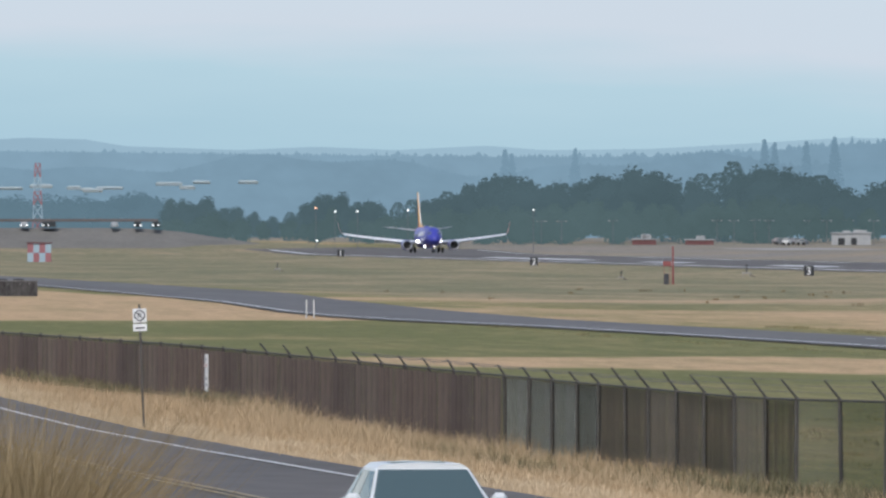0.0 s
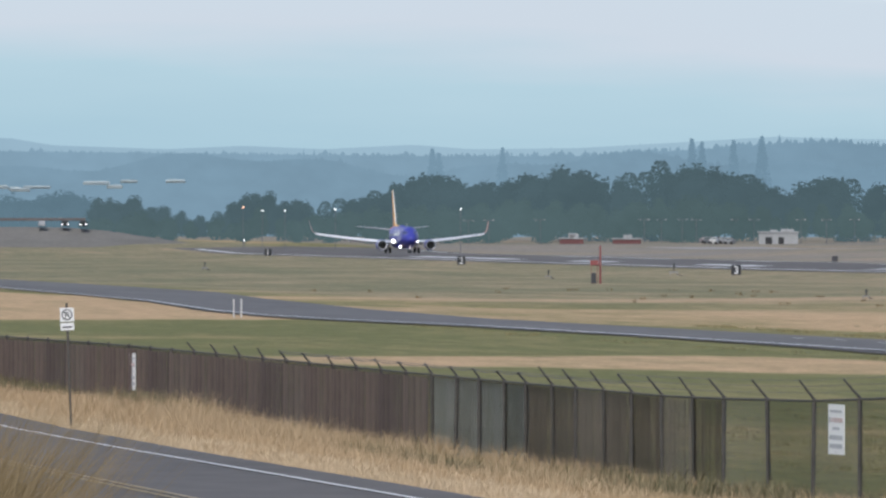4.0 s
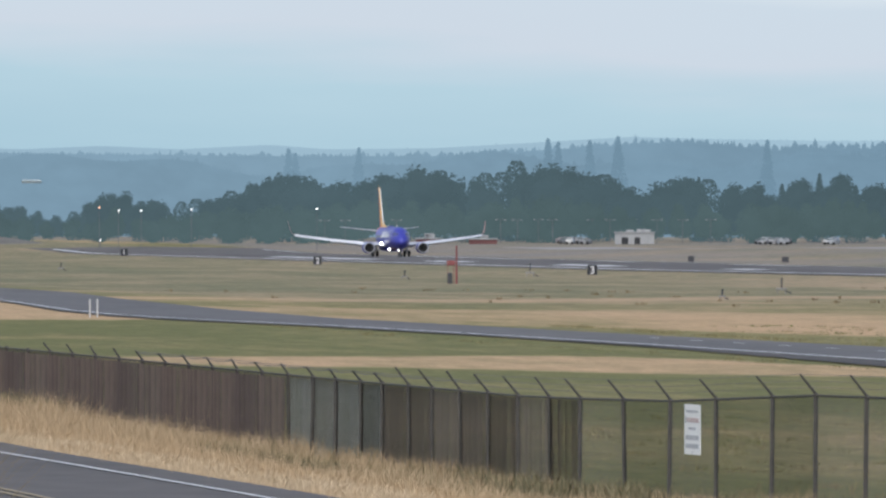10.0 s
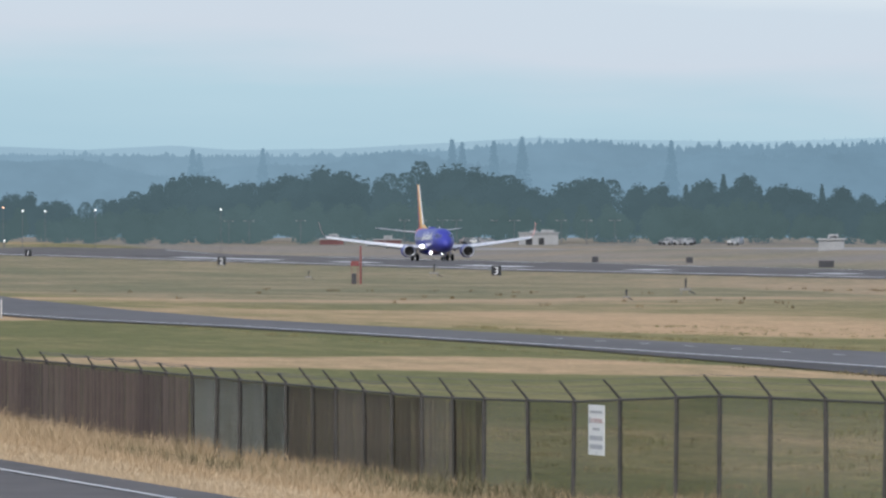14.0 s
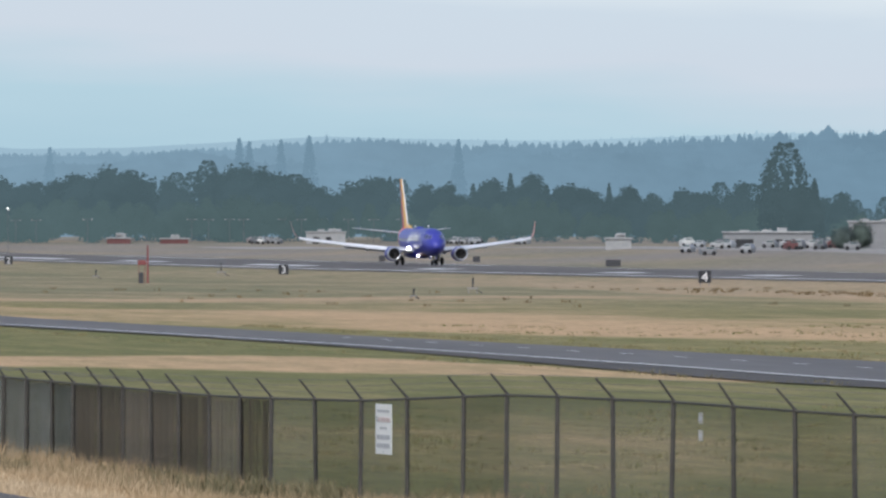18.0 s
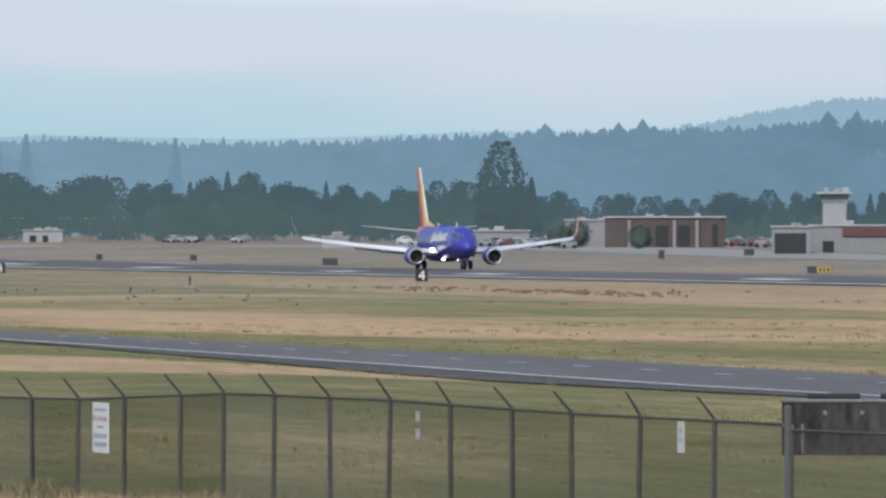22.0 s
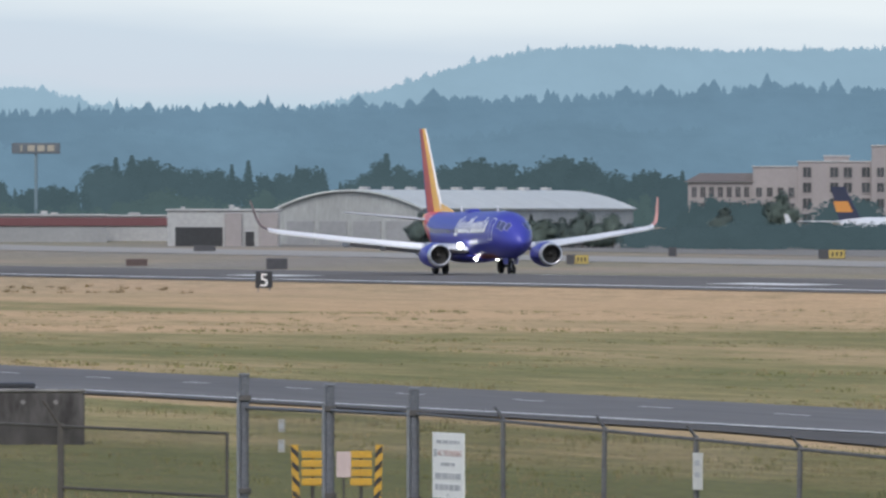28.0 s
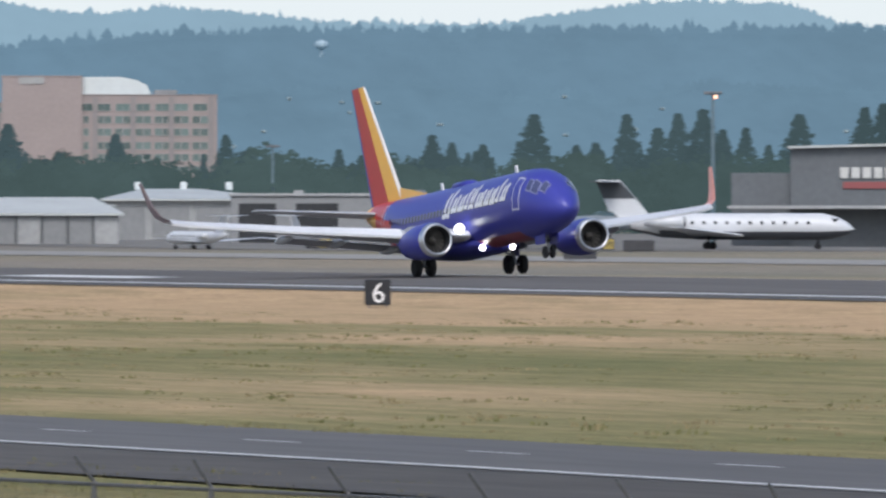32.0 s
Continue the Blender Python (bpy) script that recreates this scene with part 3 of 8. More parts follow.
def airliner():
    """Nose towards -y, wheels on z = 0, origin between the main wheels."""
    P = holder("airliner", Matrix.Identity(4), "blue twin-jet airliner with red and yellow tail, lights on", "airplane")
    CZ = 3.25
    # stations from the nose: y, half width, half height, centre height
    st = [(-16.1, 0.05, 0.05, -0.62), (-15.9, 0.42, 0.40, -0.58), (-15.5, 0.78, 0.75, -0.50), (-14.9, 1.13, 1.12, -0.38), (-14.2, 1.40, 1.45, -0.22), (-13.4, 1.62, 1.74, -0.09), (-12.4, 1.80, 1.94, -0.02), (-11.2, 1.87, 2.0, 0),
          (-8, 1.88, 2.0, 0), (-4, 1.88, 2.0, 0), (0, 1.88, 2.0, 0), (4, 1.88, 2.0, 0), (6, 1.86, 1.97, 0.03), (8, 1.74, 1.82, 0.2), (10, 1.5, 1.55, 0.5), (12, 1.18, 1.22, 0.85), (14, 0.8, 0.85, 1.2), (15.5, 0.45, 0.5, 1.42), (16.4, 0.2, 0.25, 1.52)]
    bm = bm_()
    loft(bm, [circle(0, CZ + c, w, h, y) for y, w, h, c in st])
    for f in bm.faces:
        m = f.calc_center_median()
        f.material_index = 2 if m.y > 12.6 + (m.z - 4) * 0.9 else (1 if m.y > 8.9 + (m.z - 4) * 0.8 else 0)
        if m.z < 1.75 and -11 < m.y < 9:
            f.material_index = 3
    M["hull_maroon"] = M.get("hull_maroon") or mat("airliner_belly_red_paint", (0.22, 0.03, 0.06), 0.3, var=0.05, scale=0.3)
    fus = part("fuselage", bm, [M["hull_blue"], M["hull_red"], M["hull_yellow"], M["hull_maroon"]], P, "glossy blue fuselage", smooth=True)
    # belly fairing
    bm = bm_()
    loft(bm, [circle(0, 1.55, w, h, y, 20) for y, w, h in ((-5.2, 0.3, 0.1), (-4.2, 1.5, 0.45), (-2, 2.0, 0.62), (1.5, 2.05, 0.62), (3.6, 1.5, 0.42), (4.8, 0.3, 0.1))])
    part("belly_fairing", bm, M["hull_blue"], P, "blue belly fairing", smooth=True)
    # wings with blended winglets
    for s in (-1, 1):
        bm = bm_()
        secs = [(1.6, -4.6, 3.0, 2.0, 0.95), (5.2, -2.9, 2.4, 2.30, 0.62), (10.5, 0.1, 3.35, 2.95, 0.40), (16.2, 3.2, 4.9, 3.75, 0.22), (16.9, 3.75, 5.05, 3.93, 0.16)]
        loft(bm, [aerofoil((s * x, a), (s * x, b), z, t) for x, a, b, z, t in secs])
        w = part("wing", bm, M["wing_grey"], P, "pale grey wing with bright leading edge", smooth=False)
        bm = bm_()
        rings = []
        for x, z, a, b, t in ((16.9, 3.93, 3.75, 5.05, 0.16), (17.35, 4.26, 4.15, 5.3, 0.12), (17.6, 4.9, 4.7, 5.65, 0.09), (17.9, 6.35, 5.7, 6.25, 0.05)):
            rings.append([(s * (x - tt * t * 0.5), a + (b - a) * c, z) for c, tt in ((0, 0), (0.15, 1), (0.6, 0.8), (1, 0.05), (0.6, -0.8), (0.15, -1))])
        loft(bm, rings)
        for f in bm.faces:
            f.material_index = 1 if f.normal.x * s < -0.3 else 0
        part("winglet", bm, [M["winglet"], M["winglet_in"]], w, "upturned winglet with a red inner face")
        # leading edge slat, bright metal
        bm = bm_()
        loft(bm, [[(s * x, a - 0.22, z - 0.10), (s * x, a + 0.22, z + t * 0.46 + 0.05), (s * x, a + 0.2, z - t * 0.25), (s * x, a - 0.20, z - 0.24)] for x, a, b, z, t in (secs[1], secs[2], secs[3], secs[4])])
        part("leading_edge", bm, M["slat_bright"], w, "polished metal leading edge")
        # drooped flap
        bm = bm_()
        loft(bm, [[(s * x, y0, z), (s * x, y0 + 0.4, z + 0.06), (s * x, y1, z - 0.28), (s * x, y0 + 0.3, z - 0.12)] for x, y0, y1, z in ((2.2, 2.8, 4.1, 1.88), (5.2, 2.3, 3.5, 2.18), (10.4, 3.3, 4.2, 2.78))])
        part("flap", bm, M["wing_grey"], w)
        for x, y, z in ((4.0, 2.2, 1.75), (7.2, 2.4, 2.2), (10.2, 3.0, 2.6)):
            bm = bm_()
            loft(bm, [circle(s * x, z, r, r * 1.3, y + d, 8) for d, r in ((-1.2, 0.04), (-0.6, 0.16), (0.6, 0.18), (1.8, 0.05))])
            part("flap_track_fairing", bm, M["wing_grey"], w, smooth=True)
        # engine: cowl with flattened bottom, bright lip, dark intake with fan and spinner, pylon
        ex, ez = s * 4.83, 1.62
        bm = bm_()
        rr = [(-7.55, 0.80), (-7.62, 0.86), (-7.58, 0.93), (-7.2, 1.03), (-6.4, 1.10), (-5.4, 1.08), (-4.2, 0.94), (-3.4, 0.80)]
        loft(bm, [circle(ex, ez, r, r * 0.97, y, 24) for y, r in rr], caps=False)
        for f in bm.faces:
            f.material_index = 1 if f.calc_center_median().y < -7.3 else 0
        eng = part("engine", bm, [M["hull_blue"], M["alloy"]], P, "blue engine cowl with polished lip", smooth=True)
        bm = bm_()
        loft(bm, [circle(ex, ez, r, r * 0.97, y, 24) for y, r in ((-7.55, 0.80), (-7.1, 0.77), (-6.6, 0.79), (-6.5, 0.05))], caps=False)
        part("intake", bm, M["black"], eng, "dark engine intake", smooth=True)
        bm = bm_()
        for k in range(18):
            a = 2 * math.pi * k / 18
            c, d = math.cos(a), math.sin(a)
            q = [(ex + r * c - w_ * d, -6.72 + dy, ez + r * d + w_ * c) for r, w_, dy in ((0.2, -0.03, 0), (0.2, 0.05, 0.1), (0.76, 0.12, 0.1), (0.76, -0.1, -0.02))]
            bm = bm_()
            bm.faces.new([bm.verts.new(p) for p in q])
            part("fan_blade", bm, M["dark_steel"], eng)
        bm = bm_()
        loft(bm, [circle(ex, ez, r, r, y, 12) for y, r in ((-7.15, 0.01), (-7.0, 0.12), (-6.75, 0.22), (-6.6, 0.24))])
        part("spinner", bm, M["dark_steel"], eng, smooth=True)
        bm = bm_()
        loft(bm, [circle(ex, ez, r, r, y, 16) for y, r in ((-4.0, 0.62), (-3.0, 0.5), (-2.2, 0.32))])
        part("exhaust_nozzle", bm, M["alloy"], eng, smooth=True)
        bm = bm_()
        loft(bm, [[(ex - 0.12, y0, z0), (ex + 0.12, y0, z0), (ex + 0.12, y1, z1), (ex - 0.12, y1, z1)] for y0, z0, y1, z1 in ((-6.4, 2.55, -6.6, 2.6), (-3.5, 2.7, -4.0, 2.1), (-1.0, 2.4, -2.5, 1.9))])
        part("pylon", bm, M["wing_grey"], eng)
        # tailplane
        bm = bm_()
        loft(bm, [aerofoil((s * x, a), (s * x, b), z, t) for x, a, b, z, t in ((0.6, 12.0, 15.6, 4.55, 0.32), (7.15, 15.9, 17.1, 5.3, 0.12))])
        part("tailplane", bm, M["wing_grey"], P)
        # main gear: leg, brace, axle, two wheels with hubs, door
        bm = bm_()
        rod(bm, (s * 2.6, 0.1, 2.0), (s * 2.86, 0, 0.56), 0.13, 0.10, 10)
        rod(bm, (s * 1.5, 0.1, 1.55), (s * 2.75, 0, 1.1), 0.06, n=6)
        rod(bm, (s * 2.35, 0, 0.56), (s * 3.35, 0, 0.56), 0.07, n=8)
        leg = part("main_gear", bm, M["steel"], P, "steel main landing gear leg")
        for d in (-0.43, 0.43):
            x = s * 2.86 + d
            bm = bm_()
            prof = [(-0.2, 0.32), (-0.2, 0.47), (-0.14, 0.54), (0, 0.56), (0.14, 0.54), (0.2, 0.47), (0.2, 0.32)]
            loft(bm, [[(x + q, 0.0 + r * math.cos(t), 0.56 + r * math.sin(t)) for t in [2 * math.pi * i / 20 for i in range(20)]] for q, r in prof])
            part("tyre", bm, M["tyre"], leg, smooth=True)
            bm = bm_()
            rod(bm, (x - 0.17, 0, 0.56), (x + 0.17, 0, 0.56), 0.3, n=16)
            part("hub", bm, M["alloy"], leg)
        bm = bm_()
        box(bm, (s * 3.0, 0.05, 1.45), (0.05, 0.75, 0.85), bevel=0.02)
        part("gear_door", bm, M["hull_blue"], leg)
        # wing root landing lamps
        bm = bm_()
        g = bmesh.ops.create_uvsphere(bm, u_segments=12, v_segments=8, radius=0.27)
        bmesh.ops.transform(bm, matrix=Matrix.Translation((s * 2.35, -4.75, 2.4)), verts=g["verts"])
        part("landing_light", bm, M["lamp"], P, "glowing wing-root landing light", smooth=True)
        bm = bm_()
        g = bmesh.ops.create_uvsphere(bm, u_segments=10, v_segments=6, radius=0.18)
        bmesh.ops.transform(bm, matrix=Matrix.Translation((s * 0.93, -4.6, 1.28)), verts=g["verts"])
        part("belly_light", bm, M["lamp"], P, "glowing belly landing light", smooth=True)
    # nose gear
    bm = bm_()
    rod(bm, (0, -12.5, 1.6), (0, -12.6, 0.36), 0.09, n=10)
    rod(bm, (0, -11.6, 1.5), (0, -12.5, 0.85), 0.05, n=6)
    rod(bm, (-0.3, -12.6, 0.36), (0.3, -12.6, 0.36), 0.05, n=6)
    leg = part("nose_gear", bm, M["steel"], P, "steel nose landing gear leg")
    for x in (-0.21, 0.21):
        bm = bm_()
        prof = [(-0.1, 0.2), (-0.1, 0.3), (-0.05, 0.35), (0.05, 0.35), (0.1, 0.3), (0.1, 0.2)]
        loft(bm, [[(x + q, -12.6 + r * math.cos(t), 0.36 + r * math.sin(t)) for t in [2 * math.pi * i / 16 for i in range(16)]] for q, r in prof])
        part("tyre", bm, M["tyre"], leg, smooth=True)
    for x in (-0.42, 0.42):
        bm = bm_()
        box(bm, (x, -12.4, 1.12), (0.04, 1.5, 0.6), bevel=0.015)
        part("gear_door", bm, M["hull_blue"], leg)
    bm = bm_()
    g = bmesh.ops.create_uvsphere(bm, u_segments=12, v_segments=8, radius=0.12)
    bmesh.ops.transform(bm, matrix=Matrix.Translation((0, -12.75, 1.05)), verts=g["verts"])
    part("taxi_light", bm, M["glass"], leg, "unlit nose-gear taxi light", smooth=True)
    # fin and rudder in slanting red and yellow bands
    def fin_sec(z):
        k = (z - 4.6) / (12.45 - 4.6)
        return 9.6 + 6.1 * k, 15.3 + 2.6 * k
    def fin_piece(c0, c1, material, name, label, half):
        bm = bm_()
        rings = []
        for z in (4.6, 6.5, 8.5, 10.5, 12.45):
            a, b = fin_sec(z)
            y0, y1 = a + (b - a) * c0(z), a + (b - a) * c1(z)
            ht = lambda c: half * (0.28 + 0.72 * min(1, c / 0.35) ** 0.6) * min(1, (1.04 - c) / 0.6) * (1 - 0.05 * (z - 4.6))
            t0, t1 = ht(c0(z)), ht(c1(z))
            rings.append([(-t0, y0, z), (t0, y0, z), (t1, y1, z), (-t1, y1, z)])
        loft(bm, rings)
        return part(name, bm, material, P, label)
    fin_piece(lambda z: 0.0, lambda z: 0.035, M["edge_white"], "fin_leading_edge", "pale fin leading edge", 0.26)
    fin_piece(lambda z: 0.035, lambda z: 0.36 - 0.008 * (z - 4.6), M["hull_yellow"], "fin", "yellow band of the fin", 0.26)
    fin_piece(lambda z: 0.36 - 0.008 * (z - 4.6), lambda z: 0.93, M["hull_red"], "fin_red_band", "red band of the fin", 0.26)
    fin_piece(lambda z: 0.935, lambda z: 1.0, M["hull_blue"], "rudder", "blue rudder edge", 0.26)
    bm = bm_()
    loft(bm, [[(-0.2, y, z0), (0.2, y, z0), (0.03, y, z1), (-0.03, y, z1)] for y, z0, z1 in ((5.6, 5.1, 5.2), (8.0, 5.0, 5.6), (10.6, 4.8, 6.0))])
    part("dorsal_fin", bm, M["hull_yellow"], P)
    # radome on the spine, beacon, blade aerials
    bm = bm_()
    loft(bm, [circle(0, 5.25, w, h, y, 12) for y, w, h in ((-1.6, 0.05, 0.02), (-0.9, 0.55, 0.25), (0.8, 0.55, 0.25), (1.8, 0.05, 0.02))])
    part("spine_radome", bm, M["hull_blue"], P, smooth=True)
    for y in (-8.6, 3.4):
        bm = bm_()
        loft(bm, [[(-0.03, y + a, z), (0.03, y + a, z), (0.03, y + b, z), (-0.03, y + b, z)] for a, b, z in ((0, 0.45, 5.2), (0.25, 0.5, 5.7))])
        part("blade_aerial", bm, M["white"], P)
    # skin details ride on the hull: a point at height angle a on side s
    def skin(y, a, s, lift=0.02):
        ys = [q[0] for q in st]
        w = float(np.interp(y, ys, [q[1] for q in st])) + lift
        h = float(np.interp(y, ys, [q[2] for q in st])) + lift
        c = float(np.interp(y, ys, [q[3] for q in st]))
        return Vector((s * w * math.cos(a), y, CZ + c + h * math.sin(a)))
    def patch(bm, y0, y1, a0, a1, s, lift=0.025, n=3, m_=3, lean=0.0):
        vv = [[bm.verts.new(skin(y0 + (y1 - y0) * i / n + lean * j / m_, a0 + (a1 - a0) * j / m_, s, lift)) for j in range(m_ + 1)] for i in range(n + 1)]
        for i in range(n):
            for j in range(m_):
                bm.faces.new((vv[i][j], vv[i + 1][j], vv[i + 1][j + 1], vv[i][j + 1]))
    for s in (-1, 1):
        y = -9.6
        while y < 8.5:
            bm = bm_()
            patch(bm, y, y + 0.26, 0.10, 0.28, s, n=1, m_=1)
            part("cabin_window", bm, M["glass"], fus)
            y += 0.52
        for y0, w in ((-12.75, 0.85), (9.6, 0.75)):
            bm = bm_()
            for a0, a1, b0, b1 in ((y0, y0 + w, 0.78, 0.82), (y0, y0 + 0.07, -0.2, 0.82), (y0 + w - 0.07, y0 + w, -0.2, 0.82), (y0, y0 + w, -0.2, -0.16)):
                patch(bm, a0, a1, b0, b1, s)
            part("door_outline", bm, M["title_white"], fus, "white outlined cabin door")
        # cockpit windows, each in a pale frame
        for a0, a1, y0, y1 in ((0.66, 1.12, -14.82, -14.42), (0.44, 0.90, -14.34, -13.82), (0.44, 0.82, -13.74, -13.36)):
            bm = bm_()
            patch(bm, y0 - 0.05, y1 + 0.05, a0 - 0.05, a1 + 0.05, s, 0.026, lean=0.12)
            fr = part("window_frame", bm, M["cockpit_frame"], fus, "pale cockpit window frame")
            bm = bm_()
            patch(bm, y0, y1, a0, a1, s, 0.034, lean=0.12)
            part("pane", bm, M["cockpit_pane"], fr, "dark cockpit window pane")
        # white title on the flank, kept to a row of plain slanted bars
        pos = -10.9
        for w, low, high, n in ((0.95, 0.12, 0.66, 2), (0.55, 0.12, 0.86, 1), (0.8, 0.10, 0.62, 2), (0.85, 0.10, 0.62, 2), (1.3, 0.10, 0.62, 3), (0.9, 0.10, 0.88, 2), (0.55, 0.12, 0.80, 1), (0.95, 0.10, 0.62, 2), (1.0, 0.10, 0.64, 2), (1.25, -0.02, 0.92, 2)):
            for q in range(n):
                bm = bm_()
                a = pos + w * q / n
                patch(bm, a, a + 0.30, low, high if q == 0 else low + (high - low) * 0.86, s, 0.03, lean=-0.34)
                part("title_bar", bm, M["title_white"], fus, "white slanted title bar")
            bm = bm_()
            patch(bm, pos - 0.1, pos + w * 0.86, low + 0.02, low + 0.14, s, 0.033)
            part("title_bar", bm, M["title_white"], fus, "white slanted title bar")
            pos += w + 0.12
    return P


M["edge_white"] = mat("pale_leading_edge_paint", (0.74, 0.70, 0.66), 0.35, var=0.05, scale=0.4)
M["cockpit_pane"] = mat("blue_cockpit_glass", (0.07, 0.08, 0.17), 0.08, var=0.0, spec=0.8)
M["cockpit_frame"] = mat("pale_blue_frame_paint", (0.24, 0.25, 0.42), 0.4, var=0.05, scale=0.4)
M["wing_grey"] = mat("wing_grey_paint", (0.50, 0.51, 0.54), 0.35, 0.2, var=0.06, scale=0.4)
M["winglet"] = mat("winglet_outer_paint", (0.24, 0.19, 0.21), 0.35, 0.0, var=0.1, scale=0.3)
M["winglet_in"] = mat("winglet_inner_paint", (0.62, 0.27, 0.22), 0.35, 0.0, var=0.1, scale=0.3)
M["slat_bright"] = mat("polished_slat", (0.80, 0.81, 0.83), 0.38, 0.35, var=0.05, scale=0.4)
M["title_white"] = mat("title_white_paint", (0.80, 0.80, 0.82), 0.4, var=0.0)
PLANE = airliner()


# ---- fence along the public road ----
def island_mat(name, base, spread=0.35, rough=0.9):
    """A matt surface whose tone differs from blade to blade or slat to slat."""
    m = bpy.data.materials.new(name)
    m.use_nodes = True
    nt = m.node_tree
    b = nt.nodes["Principled BSDF"]
    b.inputs["Roughness"].default_value, b.inputs["Specular IOR Level"].default_value = rough, 0.15
    g = nt.nodes.new("ShaderNodeNewGeometry")
    r = nt.nodes.new("ShaderNodeMapRange")
    r.inputs["To Min"].default_value, r.inputs["To Max"].default_value = 1 - spread, 1 + spread
    nt.links.new(g.outputs["Random Per Island"], r.inputs["Value"])
    tc = nt.nodes.new("ShaderNodeTexCoord")
    n = nt.nodes.new("ShaderNodeTexNoise")
    n.inputs["Scale"].default_value = 1.7
    nt.links.new(tc.outputs["Object"], n.inputs["Vector"])
    q = nt.nodes.new("ShaderNodeMath")
    q.operation = "MULTIPLY_ADD"
    q.inputs[1].default_value = 0.5
    nt.links.new(n.outputs["Fac"], q.inputs[0])
    nt.links.new(r.outputs[0], q.inputs[2])
    q2 = nt.nodes.new("ShaderNodeMath")
    q2.operation = "SUBTRACT"
    q2.inputs[1].default_value = 0.25
    nt.links.new(q.outputs[0], q2.inputs[0])
    h = nt.nodes.new("ShaderNodeHueSaturation")
    h.inputs["Color"].default_value = (*base, 1)
    nt.links.new(q2.outputs[0], h.inputs["Value"])
    nt.links.new(h.outputs[0], b.inputs["Base Color"])
    return m


M["slat_brown"] = island_mat("brown_privacy_slats", (0.136, 0.103, 0.088), 0.2)
M["slat_green"] = island_mat("grey_green_privacy_slats", (0.40, 0.42, 0.375), 0.10)
M["slat_tan"] = island_mat("tan_brown_privacy_slats", (0.245, 0.203, 0.155), 0.16)
M["slat_dark"] = island_mat("dark_brown_privacy_slats", (0.105, 0.081, 0.073), 0.2)
M["slat_grey"] = island_mat("sun_bleached_privacy_slats", (0.142, 0.112, 0.096), 0.22)
M["straw"] = island_mat("straw_dry_grass", (0.395, 0.295, 0.182), 0.22)
M["straw_pale"] = island_mat("bleached_straw", (0.46, 0.365, 0.245), 0.2)
M["straw_green"] = island_mat("half_dry_grass", (0.20, 0.175, 0.09), 0.4)
M["meadow_green"] = island_mat("olive_meadow_grass", (0.17, 0.165, 0.07), 0.35)
M["meadow_straw"] = island_mat("half_green_straw", (0.255, 0.208, 0.115), 0.25)
M["bank_weed"] = island_mat("olive_brown_bank_grass", (0.27, 0.205, 0.115), 0.2)
M["weed_brown"] = island_mat("brown_weeds", (0.16, 0.115, 0.06), 0.4)
M["weed"] = island_mat("green_brown_weeds", (0.165, 0.145, 0.085), 0.45)
M["wire"] = mat("fence_wire", (0.14, 0.13, 0.115), 0.7, 0.2, var=0.1, scale=2)
M["post"] = mat("weathered_fence_post", (0.085, 0.078, 0.07), 0.8, 0.1, var=0.25, scale=2)
M["fence_grey"] = mat("dull_grey_fence_steel", (0.125, 0.125, 0.13), 0.7, 0.3, var=0.25, scale=2.5)
M["gate_post"] = mat("galvanised_gate_post", (0.145, 0.152, 0.17), 0.6, 0.4, var=0.3, scale=2.5)

FX = [(340, 20.5), (300, 25.0), (270, 27.95), (240, 30.5), (218, 31.9), (206, 33.95), (188, 36.95), (176.45, 39.28), (164.58, 42.09), (150, 45.1), (137.7, 47.6), (120, 51.2), (100, 55)]
FZ = [(340, 2.45), (318, 2.5), (290, 2.4), (264, 2.21), (243, 2.08), (224, 2.02), (212.5, 2.10), (203.4, 2.35), (194.4, 2.35), (185, 2.25), (176.45, 2.22), (164.5, 2.2), (164.4, 2.53), (158, 2.52), (150, 2.3), (137.7, 1.96), (131, 1.85), (100, 1.75)]


def fence_at(y):
    ys, xs = [p[0] for p in FX][::-1], [p[1] for p in FX][::-1]
    return float(np.interp(y, ys, xs)), float(np.interp(y, [p[0] for p in FZ][::-1], [p[1] for p in FZ][::-1]))


def wire_mesh(length, height, pitch=0.075, r=0.0024, seed=1):
    """Chain link: crossing diagonal wires, each a three-sided bar, hanging from z = 0 down."""
    vs, fs = [], []
    n = int((length + height) / pitch)
    for way in (0, 1):
        for k in range(n + 1):
            c = k * pitch
            a = (max(0.0, c - height), min(c, height))
            b = (min(c, length), max(0.0, c - length))
            pts = []
            for x, d in (a, b):
                x2 = x if way == 0 else length - x
                pts.append((x2, -d))
            o = len(vs)
            for (x, z) in pts:
                for dx, dy, dz in ((0, r * 1.2, 0), (r, -r, r), (-r, -r, -r)):
                    vs.append((x + dx * (1 if way == 0 else -1), dy, z + dz))
            for i in range(3):
                j = (i + 1) % 3
                fs.append((o + i, o + j, o + 3 + j, o + 3 + i))
    me = bpy.data.meshes.new("chain_link")
    me.from_pydata(vs, [], fs)
    me.materials.append(M["wire"])
    return me


